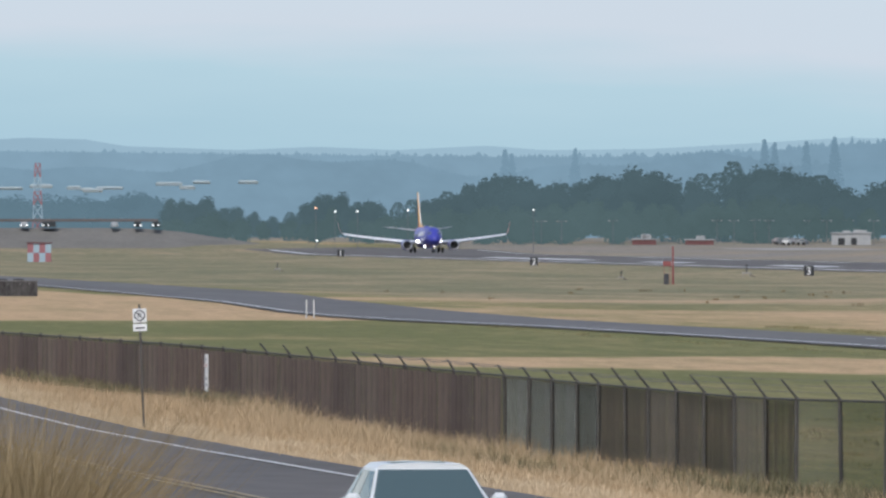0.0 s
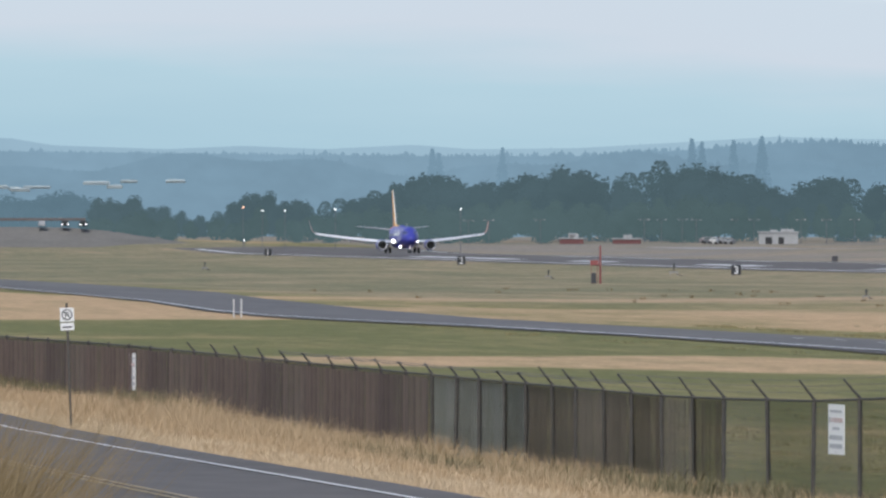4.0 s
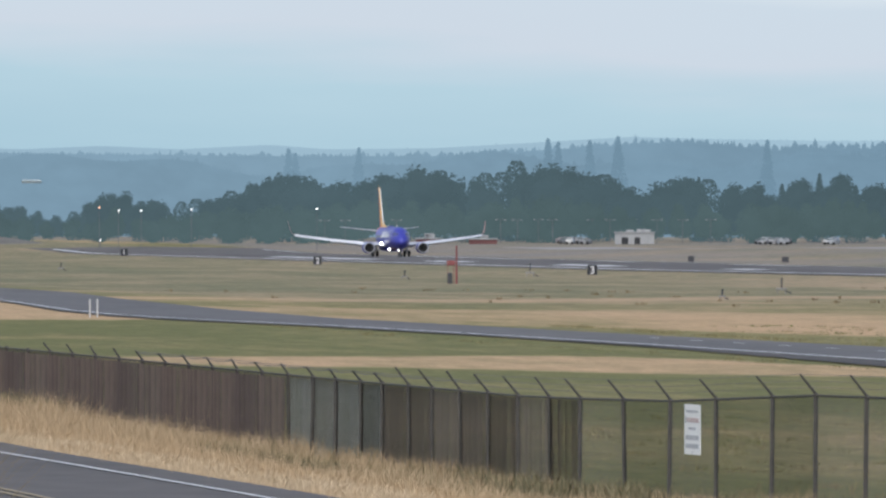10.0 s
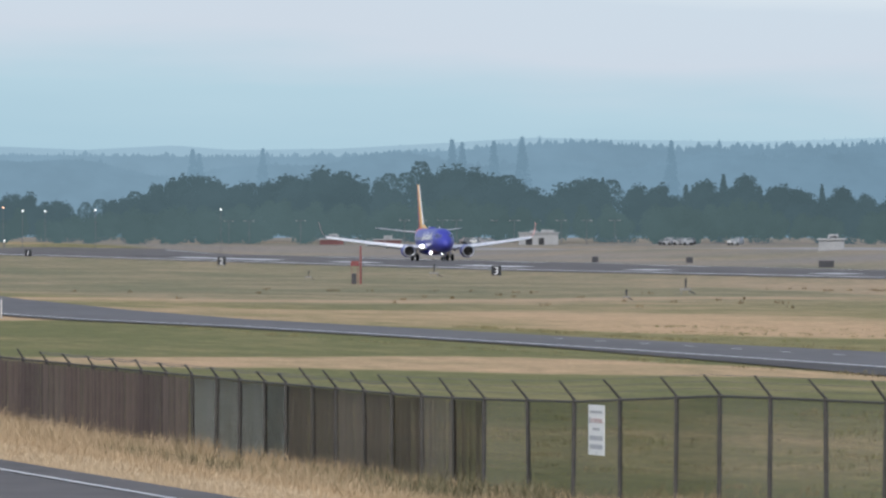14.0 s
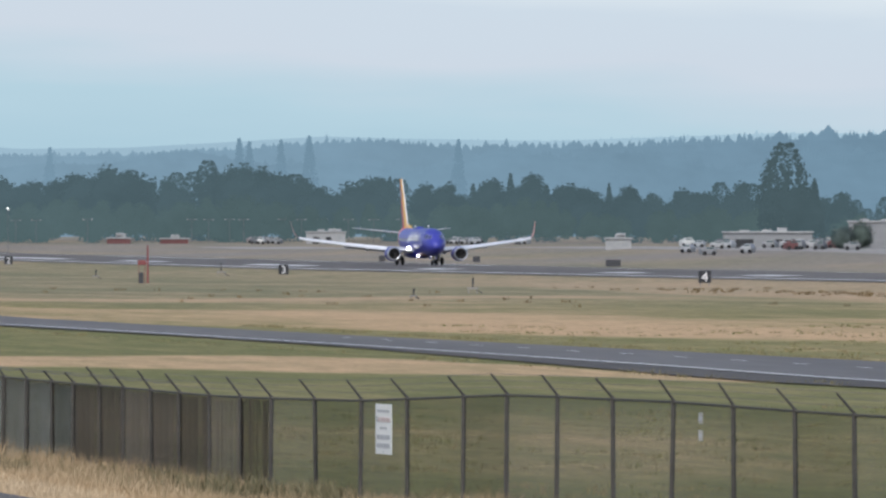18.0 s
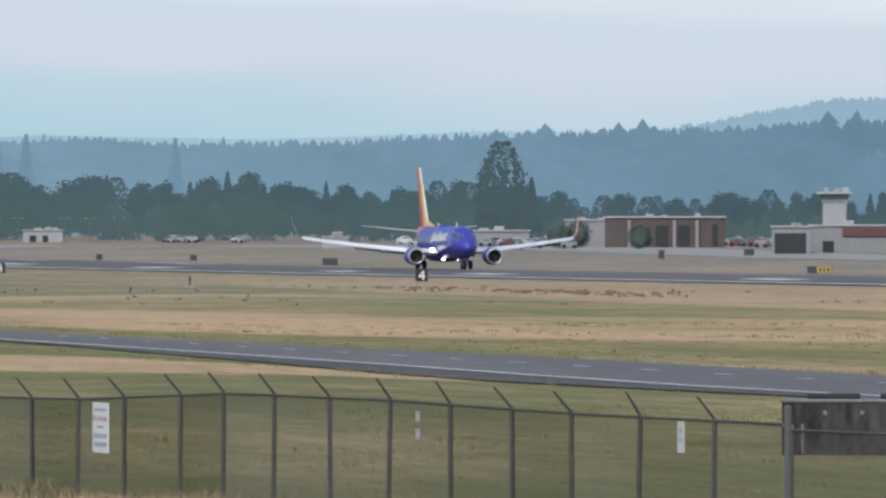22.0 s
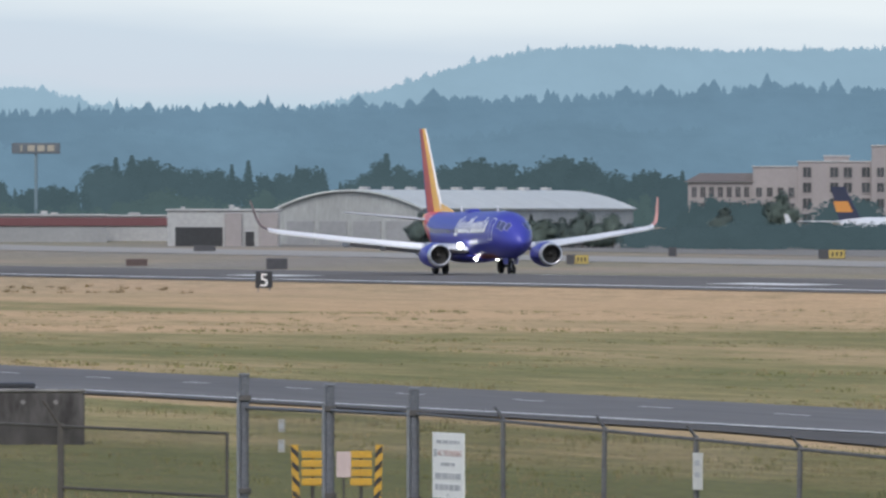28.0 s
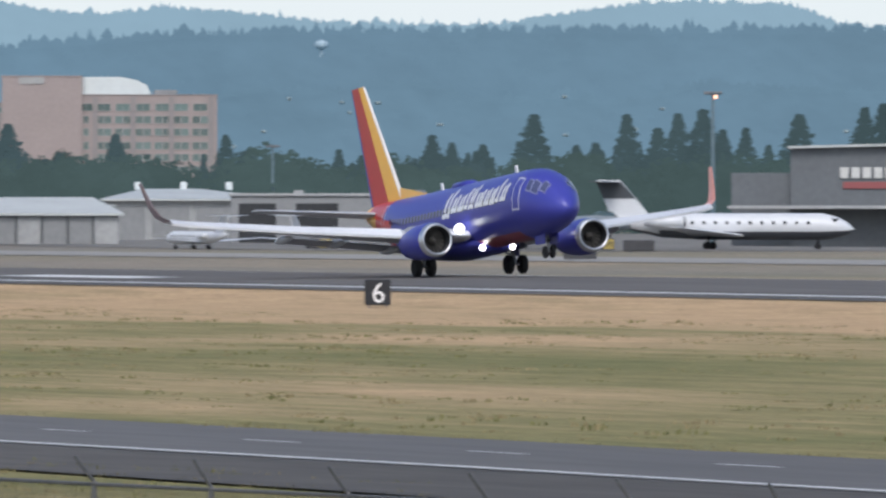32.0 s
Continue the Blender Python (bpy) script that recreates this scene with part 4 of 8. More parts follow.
def slat_mesh(length, height, pitch, width, material, seed, missing=0.0):
    rnd = random.Random(seed)
    vs, fs = [], []
    x = 0.04
    while x < length - 0.04:
        if rnd.random() >= missing:
            top, low = -rnd.uniform(0.02, 0.06), -height + rnd.uniform(0, 0.1)
            w, t = width * rnd.uniform(0.9, 1.05), rnd.uniform(-0.006, 0.006)
            o = len(vs)
            for z in (low, top):
                for dx, dy in ((-w / 2, -0.009), (w / 2, -0.009), (w / 2, -0.007), (-w / 2, -0.007)):
                    vs.append((x + dx + (t if z == top else 0), dy + t * 0.5, z))
            fs += [(o, o + 1, o + 5, o + 4), (o + 1, o + 2, o + 6, o + 5), (o + 2, o + 3, o + 7, o + 6), (o + 3, o, o + 4, o + 7), (o + 4, o + 5, o + 6, o + 7)]
        x += pitch
    me = bpy.data.meshes.new("slat_infill")
    me.from_pydata(vs, [], fs)
    me.materials.append(material)
    return me


def mesh_of(bm, material, name):
    me = bpy.data.meshes.new(name)
    bm.normal_update()
    bm.to_mesh(me)
    bm.free()
    me.materials.append(material)
    return me


def placed(name, me, parent, m, label=""):
    ob = new(name, me)
    ob.parent = parent
    ob.matrix_basis = m
    if label:
        ob["label"] = label
    return ob


def along(p, q):
    """A pose at p whose x axis points to q and whose z axis stays as upright as it can."""
    d = (Vector(q) - Vector(p)).normalized()
    s = Vector((0, 0, 1)).cross(d).normalized()
    u = d.cross(s)
    return Matrix.Translation(p) @ Matrix((d, s, u)).transposed().to_4x4()


SPAN = 3.05
POSTS = [250.4 + 3.02 * k for k in range(30, 0, -1)] + [250.4, 247.5, 244.95, 242.2, 239.85, 236.75, 234.05, 230.97, 227.86, 224.7, 221.5, 218.35, 215.45, 212.48, 209.68, 206.29, 203.75, 200.84, 197.76, 194.47, 191.34, 188.2, 185.5, 182.47, 179.3, 176.5,
         170.67, 164.38, 161.42, 158.57, 155.68, 152.48, 149.7, 146.62, 143.6, 140.59, 137.68, 135.0, 131.79, 128.62, 125.93, 122.9, 119.9, 116.8, 113.8, 110.8]


def build_fence():
    F = holder("security_fence", pose(0, 0, 0), "weathered chain-link fence with brown slats and barbed-wire arms", "fence")
    def posts(material, r):
        bm = bm_()
        rod(bm, (0, 0, -2.75), (0, 0, 0.02), r, n=8)
        rod(bm, (0, 0, 0.02), (0, 0, 0.06), r * 1.15, 0.02, n=8)
        return mesh_of(bm, material, "post")
    def arms(material, reach):
        bm = bm_()
        rod(bm, (0, 0, 0.0), (-0.36 * reach, -0.06 * reach, 0.46 * reach), 0.028, 0.02, n=6)
        return mesh_of(bm, material, "barb_arm")
    def rails(material):
        bm = bm_()
        rod(bm, (0, 0, 0), (SPAN, 0, 0), 0.026, n=6)
        return mesh_of(bm, material, "top_rail")
    post_me, post_grey = posts(M["post"], 0.047), posts(M["fence_grey"], 0.04)
    arm_me, arm_short, arm_grey = arms(M["post"], 0.86), arms(M["post"], 0.5), arms(M["fence_grey"], 0.75)
    arm_low = arms(M["fence_grey"], 0.4)
    rail_me, rail_grey = rails(M["post"]), rails(M["fence_grey"])
    bm = bm_()
    for k in (0.28, 0.56, 0.83):
        rod(bm, (0, 0.36 * k, 0.46 * k), (SPAN, 0.36 * k, 0.46 * k), 0.004, n=3)
        for i in range(20):
            x = 0.07 + i * 0.15
            rod(bm, (x, 0.36 * k - 0.02, 0.46 * k - 0.02), (x + 0.01, 0.36 * k + 0.02, 0.46 * k + 0.02), 0.003, n=3)
    barb_me = mesh_of(bm, M["wire"], "barbed_wire")
    bm = bm_()
    # slack strands that have slipped to the arms' tips and tangled
    for k, sag in ((0.40, 0.02), (0.45, 0.05), (0.48, 0.01)):
        pts = [(SPAN * i / 6, 0.36 * k, 0.46 * k - sag * math.sin(math.pi * i / 6)) for i in range(7)]
        for p, q in zip(pts, pts[1:]):
            rod(bm, p, q, 0.009, n=3)
    slack_me = mesh_of(bm, M["wire"], "barbed_wire")
    link_me = wire_mesh(SPAN, 2.15)
    brown = [slat_mesh(SPAN, 2.1, 0.078, 0.070, M[b], s, 0.015) for b, s in (("slat_brown", 1), ("slat_dark", 2), ("slat_brown", 3), ("slat_grey", 11), ("slat_brown", 12))]
    green = [slat_mesh(SPAN, 2.1, 0.078, 0.068, M["slat_green"], s) for s in (4, 5)]
    loose = [slat_mesh(SPAN, 2.1, 0.085, 0.070, M["slat_tan"], s, 0.05) for s in (6, 7, 8)]
    sparse = [slat_mesh(SPAN, 2.1, 0.085, 0.062, M["slat_tan"], s, 0.30) for s in (9, 10)]
    rnd = random.Random(3)
    for k, (y, y2) in enumerate(zip(POSTS, POSTS[1:])):
        p, q = (fence_at(y)[0], y, fence_at(y)[1]), (fence_at(y2)[0], y2, fence_at(y2)[1])
        grey = y < 178
        gate = 158 < y < 177
        if not gate:
            lean = pose(0, 0, 0, rnd.uniform(-1.2, 1.2), rnd.uniform(-1.2, 1.2), 0)
            po = placed("post", post_grey if grey else post_me, F, Matrix.Translation(p) @ lean)
            if y < 282:
                a = (arm_low if y > 145 else arm_grey) if grey else arm_me if y < 238 else arm_short
                placed("barb_arm", a, po, pose(0, 0, 0.03, rnd.uniform(-4, 4), rnd.uniform(-5, 5), rnd.uniform(-6, 6)))
        if 160.0 < y < 177.0:
            continue
        m = along(p, q) @ Matrix.Diagonal(((Vector(q) - Vector(p)).length / SPAN, 1, 1, 1))
        placed("top_rail", rail_grey if grey else rail_me, F, m)
        placed("chain_link", link_me, F, m @ Matrix.Translation((0, 0.0, -0.03)))
        if 178 < y < 270:
            placed("barbed_wire", slack_me if 229 < y else barb_me, F, m @ Matrix.Rotation(math.pi, 4, "Z") @ Matrix.Translation((-SPAN, 0, 0.03)))
        me = brown[(k * 7) % 5] if y > 252 else green[k % 2] if y > 241 else loose[k % 3] if y > 227 else sparse[k % 2] if y > 219 else None
        if me:
            placed("slat_infill", me, F, m @ Matrix.Translation((0, -0.07 if y > 252 else 0.07, -0.02)))
    return F


build_fence()


def lettering(text, size, parent, m, material, name="numeral"):
    """Raised characters in the built-in face, as a mesh."""
    cu = bpy.data.curves.new(name, "FONT")
    cu.body, cu.size, cu.extrude = text, size, 0.004
    cu.resolution_u = 4
    tmp = new(name, cu)
    me = bpy.data.meshes.new_from_object(tmp.evaluated_get(bpy.context.evaluated_depsgraph_get()))
    bpy.data.objects.remove(tmp)
    me.materials.clear()
    me.materials.append(material)
    ob = new(name, me)
    ob.parent, ob.matrix_basis = parent, m
    return ob


def notice_board():
    """A white board with rows of small dark and red bars."""
    N = holder("notice_board", pose(0, 0, 0), "white notice board with rows of small print, wired to the fence", "sign", "notice boards on the fence")
    bm = bm_()
    box(bm, (0, 0, 0), (1.32, 0.015, 1.0), bevel=0.005)
    part("board", bm, M["white"], N)
    for k, (z, h, w, mm) in enumerate(((0.36, 0.05, 1.0, M["bar_grey"]), (0.02, 0.05, 0.6, M["bar_grey"]), (-0.16, 0.09, 1.1, M["bar_grey"]), (-0.33, 0.09, 1.08, M["bar_grey"]), (-0.45, 0.03, 0.1, M["bar_grey"]))):
        x = -w / 2
        i = 0
        rnd = random.Random(k)
        while x < w / 2:
            n = min(rnd.uniform(0.12, 0.3), w / 2 - x)
            if n < 0.04:
                break
            bm = bm_()
            box(bm, (x + n / 2, -0.011, z), (n - 0.035, 0.006, h))
            part("print_bar", bm, mm, N)
            x += n
    lettering("NO TRESPASSING", 0.128, N, Matrix.Translation((-0.43, -0.012, 0.145)) @ Matrix.Rotation(radians(90), 4, "X"), M["bar_red"], "lettering")
    bm = bm_()
    box(bm, (-0.53, -0.011, 0.19), (0.1, 0.006, 0.12))
    part("print_bar", bm, M["bar_grey"], N)
    return N


M["bar_grey"] = mat("faded_grey_print", (0.40, 0.41, 0.43), 0.7, var=0.1)
M["bar_red"] = mat("faded_red_print", (0.47, 0.37, 0.36), 0.7, var=0.1)
proto = notice_board()
spots = [(340.0, 2.14), (288.9, 1.71), (210.9, 1.56), (157.3, 1.75)]
for k, (y, z) in enumerate(spots):
    x, _ = fence_at(y + 0.5)
    x2, _ = fence_at(y - 0.5)
    x0, _ = fence_at(y)
    m = along((x0 - 0.07, y - 0.01, z), (x2 - 0.07, y - 1.0, z))
    if k == 0:
        proto.matrix_basis = m
    else:
        copy_thing(proto, m)

# small tags wired to the mesh: a pair of thin plates, or one narrow plate
def fence_tag(pair):
    N = holder("fence_tag", pose(0, 0, 0), "pair of small faded plates on the fence mesh" if pair else "narrow white plate on the fence mesh", "sign", "fence tags")
    for z, h in (((0.15, 0.2), (-0.17, 0.2)) if pair else ((0, 0.54),)):
        bm = bm_()
        box(bm, (0, 0, z), (0.22 if pair else 0.3, 0.012, h), bevel=0.004)
        pl = part("plate", bm, M["tag_faded"] if pair else M["tag_white"], N)
        for q in (0.0,) if pair else (0.12, -0.05):
            bm = bm_()
            box(bm, (0, -0.009, z + q), (0.16, 0.006, 0.08))
            part("print_bar", bm, M["bar_grey"], pl)
    return N


M["tag_white"] = mat("weathered_white_tag", (0.55, 0.55, 0.53), 0.7, var=0.15)
M["tag_faded"] = mat("faded_grey_tag", (0.36, 0.35, 0.32), 0.8, var=0.2)
for y, z, pair in ((192.86, 1.93, True), (180.58, 1.93, False), (162.94, 2.11, True), (149.53, 1.83, False)):
    tag = fence_tag(pair)
    x0, x2 = fence_at(y)[0], fence_at(y - 1)[0]
    tag.matrix_basis = along((x0 - 0.06, y, z), (x2 - 0.06, y - 1, z))


# ---- vehicle gate and its posts ----
def gate():
    y0, y1 = 176.2, 164.9
    G = holder("vehicle_gate", pose(0, 0, 0), "closed chain-link vehicle gate on steel pipe frame", "gate")
    a, b = Vector((*fence_at(y0)[:1], y0, 2.13)), Vector((*fence_at(y1)[:1], y1, 2.10))
    mid = a.lerp(b, 0.49)
    for n, (p, q) in enumerate(((a, mid), (mid, b))):
        m = along(p, q)
        L = (q - p).length
        bm = bm_()
        for z in (0.0, -1.0, -1.95):
            if n == 0 and z == -1.0:
                continue
            rod(bm, (0.05, 0, z), (L - 0.05, 0, z), 0.024, n=8)
        for x in (0.06, L - 0.06):
            rod(bm, (x, 0, 0), (x, 0, -1.97), 0.028, n=8)
        leaf = placed("gate_leaf", mesh_of(bm, M["post"], "gate_leaf"), G, m)
        placed("chain_link", wire_mesh(L - 0.1, 1.95, 0.08, 0.0026), leaf, Matrix.Translation((0.05, 0.01, 0)))
    bm = bm_()
    rod(bm, mid + Vector((0, 0, -2.3)), mid + Vector((0, 0, 0.05)), 0.055, n=10)
    rod(bm, mid, mid + Vector((-0.30, -0.05, 0.42)), 0.025, n=6)
    part("drop_post", bm, M["post"], G)
    return G


gate()
bm = bm_()
p0, p1 = (*fence_at(179.3)[:1], 179.3), (*fence_at(176.3)[:1], 176.3)
end_post = holder("gate_end_post", pose(p1[0], p1[1], 0), "heavy grey steel gate end post", "post", "gate posts")
bm = bm_()
rod(bm, (0, 0, -0.2), (0, 0, 2.5), 0.065, n=12)
rod(bm, (0, 0, 2.5), (0, 0, 2.55), 0.07, 0.03, n=12)
part("shaft", bm, M["fence_grey"], end_post)
bm = bm_()
for z in (0.6, 2.2):
    rod(bm, (0, 0, z), (p0[0] - p1[0], p0[1] - p1[1], z + 0.05), 0.024, n=6)
part("brace_rail", bm, M["gate_post"], end_post)
TALL = [(164.38, 3.12), (161.42, 3.0), (158.57, 2.98)]
for y, h in TALL:
    x = fence_at(y)[0]
    T = holder("gate_post", pose(x, y, 0), "tall square galvanised gate post with bolts", "post", "gate posts")
    bm = bm_()
    box(bm, (0, 0, h / 2 - 0.1), (0.13, 0.13, h), bevel=0.012)
    part("shaft", bm, M["gate_post"], T)
    bm = bm_()
    box(bm, (0, 0, h - 0.08), (0.15, 0.15, 0.04), bevel=0.01)
    part("cap", bm, M["steel"], T)
    bm = bm_()
    rod(bm, (-0.1, -0.03, 0), (-0.1, -0.03, h - 0.35), 0.03, n=8)
    part("conduit", bm, M["steel"], T)
    for z in (1.2, h - 0.45):
        bm = bm_()
        box(bm, (0, 0, z), (0.19, 0.19, 0.09), bevel=0.01)
        part("hinge_collar", bm, M["dark_steel"], T)
for (ya, yb) in ((164.38, 161.42), (161.42, 158.57)):
    R = holder("gate_rail", pose(0, 0, 0), "galvanised pipe rail between gate posts", "fence", "gate rails")
    bm = bm_()
    rod(bm, (fence_at(ya)[0], ya, 2.52), (fence_at(yb)[0], yb, 2.50), 0.03, n=8)
    part("rail", bm, M["gate_post"], R)
    placed("chain_link", wire_mesh(3.0, 2.3, 0.08, 0.0024), R, along((fence_at(ya)[0], ya, 2.5), (fence_at(yb)[0], yb, 2.48)))

# ---- yellow hazard boards behind the gate ----
M["hazard_yellow"] = mat("hazard_yellow_paint", (0.62, 0.36, 0.04), 0.6, var=0.15, scale=2)


def hazard_board(flip):
    N = holder("hazard_board", pose(0, 0, 0), "yellow slatted board with black hazard stripes", "sign", "hazard boards at the gate")
    for k in range(4):
        bm = bm_()
        box(bm, (0, 0, 1.62 - k * 0.15), (0.36, 0.03, 0.12), bevel=0.01)
        part("slat", bm, M["hazard_yellow"], N)
    bm = bm_()
    lean = 0.10 * flip
    loft(bm, [[(flip * 0.24 - 0.06 + lean * t, -0.02, z), (flip * 0.24 + 0.06 + lean * t, -0.02, z), (flip * 0.24 + 0.06 + lean * t, 0.02, z), (flip * 0.24 - 0.06 + lean * t, 0.02, z)] for z, t in ((0.2, 0.0), (1.78, 0.6))])
    edge = part("edge_bar", bm, M["hazard_yellow"], N, "yellow and black striped edge bar")
    for k in range(6):
        z = 0.35 + k * 0.24
        t = (z - 0.2) / 1.58 * 0.6
        c = flip * 0.24 + lean * t
        bm = bm_()
        vs = [bm.verts.new(p) for p in ((c - 0.06, -0.024, z + (0.12 if flip < 0 else 0)), (c + 0.06, -0.024, z + (0 if flip < 0 else 0.12)), (c + 0.06, -0.024, z + 0.1 + (0 if flip < 0 else 0.12)), (c - 0.06, -0.024, z + 0.1 + (0.12 if flip < 0 else 0)))]
        bm.faces.new(vs)
        part("stripe", bm, M["black"], edge)
    bm = bm_()
    rod(bm, (0, 0.05, 0), (0, 0.05, 1.7), 0.03, n=8)
    part("stake", bm, M["post"], N)
    return N


for flip, u in ((-1, 3543), (1, 3629)):
    b = u / 19000 + 0.0708
    hb = hazard_board(flip)
    hb.matrix_basis = pose(176 * math.sin(b), 176 * math.cos(b), 0.02, 0, 0, -math.degrees(b))
b = 3598 / 19000 + 0.0708
N = holder("small_notice", pose(174 * math.sin(b), 174 * math.cos(b), 0.02, 0, 0, -math.degrees(b)), "small pale pink notice on a stake", "sign")
bm = bm_()
box(bm, (0, 0, 1.5), (0.24, 0.02, 0.42), bevel=0.006)
part("plate", bm, mat("pale_pink_plate", (0.62, 0.50, 0.48), 0.7, var=0.1), N)
bm = bm_()
rod(bm, (0, 0.03, 0), (0, 0.03, 1.6), 0.025, n=6)
part("stake", bm, M["post"], N)


# ---- concrete vaults in the grass ----
def stained_concrete():
    m = mat("stained_dark_concrete", (0.05, 0.047, 0.046), 0.9, var=0.95, scale=0.55, bump=0.4, stretch=(1, 1, 0.35))
    return m


M["vault"] = stained_concrete()
M["coping"] = mat("weathered_coping", (0.17, 0.165, 0.16), 0.9, var=0.35, scale=1.2)


def vault():
    V = holder("concrete_vault", pose(0, 0, 0), "low weathered concrete vault streaked black, with two lids", "vault", "concrete vaults")
    bm = bm_()
    box(bm, (0, 0, 0.66), (4.5, 2.6, 1.36), bevel=0.04)
    part("body", bm, M["vault"], V)
    bm = bm_()
    box(bm, (0, 0, 1.36), (4.56, 2.66, 0.09), bevel=0.03)
    part("coping", bm, M["coping"], V, "grey coping slab")
    for x, w in ((-1.0, 1.3), (0.6, 0.9)):
        bm = bm_()
        box(bm, (x, 0, 1.47), (w, 1.3, 0.13), bevel=0.03)
        part("lid", bm, M["black"], V, "dark hatch lid")
    for x in (-1.2, -0.3, 0.75, 1.55):
        bm = bm_()
        rod(bm, (x, -1.29, 1.08), (x, -1.34, 1.08), 0.06, n=8)
        part("lifting_ring", bm, M["coping"], V)
    for x in (-2.0, -1.75):
        bm = bm_()
        box(bm, (x, -1.31, 0.45), (0.06, 0.03, 0.7), bevel=0.005)
        part("rib", bm, M["coping"], V)
    return V


v = vault()
v.matrix_basis = pose(59.3, 256.2, gz(59.3, 256) - 0.04, 0, 0, -13)
copy_thing(v, pose(67.0, 931, gz(67, 931) - 0.02, 0, 0, -4))


# ---- no-parking sign on the verge ----
def parking_sign():
    b = 254 / 19000 + 0.0708
    x, y = 233 * math.sin(b), 233 * math.cos(b)
    z = gz(x, y)
    S = holder("no_parking_sign", pose(x, y, z, 0, -2.2, -math.degrees(b)), "white no-parking sign on a leaning steel post", "sign")
    bm = bm_()
    box(bm, (0, 0, 1.35), (0.05, 0.04, 2.7), bevel=0.006)
    part("post", bm, M["post"], S)
    bm = bm_()
    box(bm, (0, -0.03, 2.45), (0.30, 0.012, 0.30), bevel=0.008)
    plate = part("plate", bm, M["white"], S)
    bm = bm_()
    box(bm, (0, -0.03, 2.19), (0.30, 0.012, 0.16), bevel=0.008)
    part("arrow_plate", bm, M["white"], S)
    bm = bm_()
    box(bm, (0, -0.04, 2.18), (0.20, 0.006, 0.03))
    part("arrow_bar", bm, M["black"], S)
    bm = bm_()
    ring = []
    for r in (0.12, 0.095):
        ring.append([bm.verts.new((r * math.cos(a), -0.04, 2.45 + r * math.sin(a))) for a in [2 * math.pi * i / 24 for i in range(24)]])
    for i in range(24):
        j = (i + 1) % 24
        bm.faces.new((ring[0][i], ring[0][j], ring[1][j], ring[1][i]))
    box(bm, (0, -0.042, 2.45), (0.2, 0.004, 0.022), m=Matrix.Translation((0, 0, 2.45)) @ Matrix.Rotation(radians(45), 4, "Y") @ Matrix.Translation((0, 0, -2.45)))
    part("ring", bm, M["black"], plate, "dark ring and slash")
    lettering("P", 0.19, plate, Matrix.Translation((-0.055, -0.04, 2.38)) @ Matrix.Rotation(radians(90), 4, "X"), M["black"], "letter")
    return S


parking_sign()


# ---- tall dry grass on the verge ----
def tufts(name, count, place, blades, height, width, material, label, seed, spread=0.16):
    rnd = random.Random(seed)
    vs, fs = [], []
    made = 0
    while made < count:
        x, y, k = place(rnd)
        made += 1
        if k <= 0:
            continue
        z = gz(x, y)
        for _ in range(blades):
            h = height * k * rnd.uniform(0.45, 1.15)
            a = rnd.uniform(0, 6.283)
            lean = rnd.uniform(0.05, 0.75) * h
            w = width * rnd.uniform(0.6, 1.3)
            bx, by = x + rnd.gauss(0, spread), y + rnd.gauss(0, spread * 1.5)
            c, s = math.cos(a), math.sin(a)
            o = len(vs)
            vs += [(bx - w, by, z - 0.05), (bx + w, by, z - 0.05), (bx + c * lean * 0.4 + w * 0.7, by + s * lean * 0.4, z + h * 0.6), (bx + c * lean * 0.4 - w * 0.7, by + s * lean * 0.4, z + h * 0.6), (bx + c * lean, by + s * lean, z + h)]
            fs += [(o, o + 1, o + 2, o + 3), (o + 3, o + 2, o + 4)]
    ob = raw(name, vs, fs, material)
    return tagged(ob, label, "grass", kind="stuff")


def verge(rnd):
    y = rnd.uniform(118, 345)
    e, f = float(road_x(y)), fence_at(y)[0]
    t = rnd.random() ** 0.8
    x = e + 0.5 + (f + 0.6 - e - 0.5) * t
    k = 0.35 + 0.7 * smooth01(0.0, 0.4, t) + 0.9 * noise.noise((x * 0.35, y * 0.12, 2.0)) + 0.6 * noise.noise((x * 0.9, y * 0.35, 4.0))
    k *= float(np.interp(y, [118, 150, 175, 200, 216, 228, 240, 258, 272, 290, 345], [0.1, 0.2, 0.32, 0.42, 0.42, 0.55, 0.85, 0.8, 0.5, 0.36, 0.26]))
    return x, y, float(k)


tufts("verge_grass", 17000, verge, 8, 0.70, 0.008, M["straw"], "tall straw-dry grass on the road verge", 21)


def verge_green(rnd):
    y = rnd.choice((rnd.gauss(277, 3.5), rnd.gauss(277, 3.5), rnd.gauss(262, 5), rnd.gauss(214, 5), rnd.gauss(300, 7), rnd.uniform(180, 330)))
    y = min(max(y, 120), 340)
    f = fence_at(y)[0]
    k = 0.85 + 0.4 * noise.noise((y * 0.2, 3.0, 1.0)) + (0.45 * math.exp(-((y - 277) / 4) ** 2))
    return f - rnd.uniform(0.3, 2.4), y, k


def verge_pale(rnd):
    """Short bleached grass next to the pavement."""
    y = rnd.uniform(118, 345)
    x = float(road_x(y)) + 0.15 + abs(rnd.gauss(0, 1.1))
    return x, y, 0.5 + 0.5 * noise.noise((x * 0.5, y * 0.2, 8.0))


tufts("verge_grass", 5000, verge_pale, 7, 0.3, 0.008, M["straw_pale"], "short bleached grass along the pavement", 30)


def verge_brush(rnd):
    """Olive-brown brush in patches through the tall grass."""
    y = rnd.uniform(170, 330)
    f, e = fence_at(y)[0], float(road_x(y))
    x = e + (f - e) * rnd.uniform(0.45, 1.0)
    n = noise.noise((x * 0.3, y * 0.09, 21.0))
    return x, y, (0.5 + n) * float(np.interp(y, [170, 215, 240, 330], [0.7, 0.7, 0.9, 0.6])) if n > 0.12 else 0.0


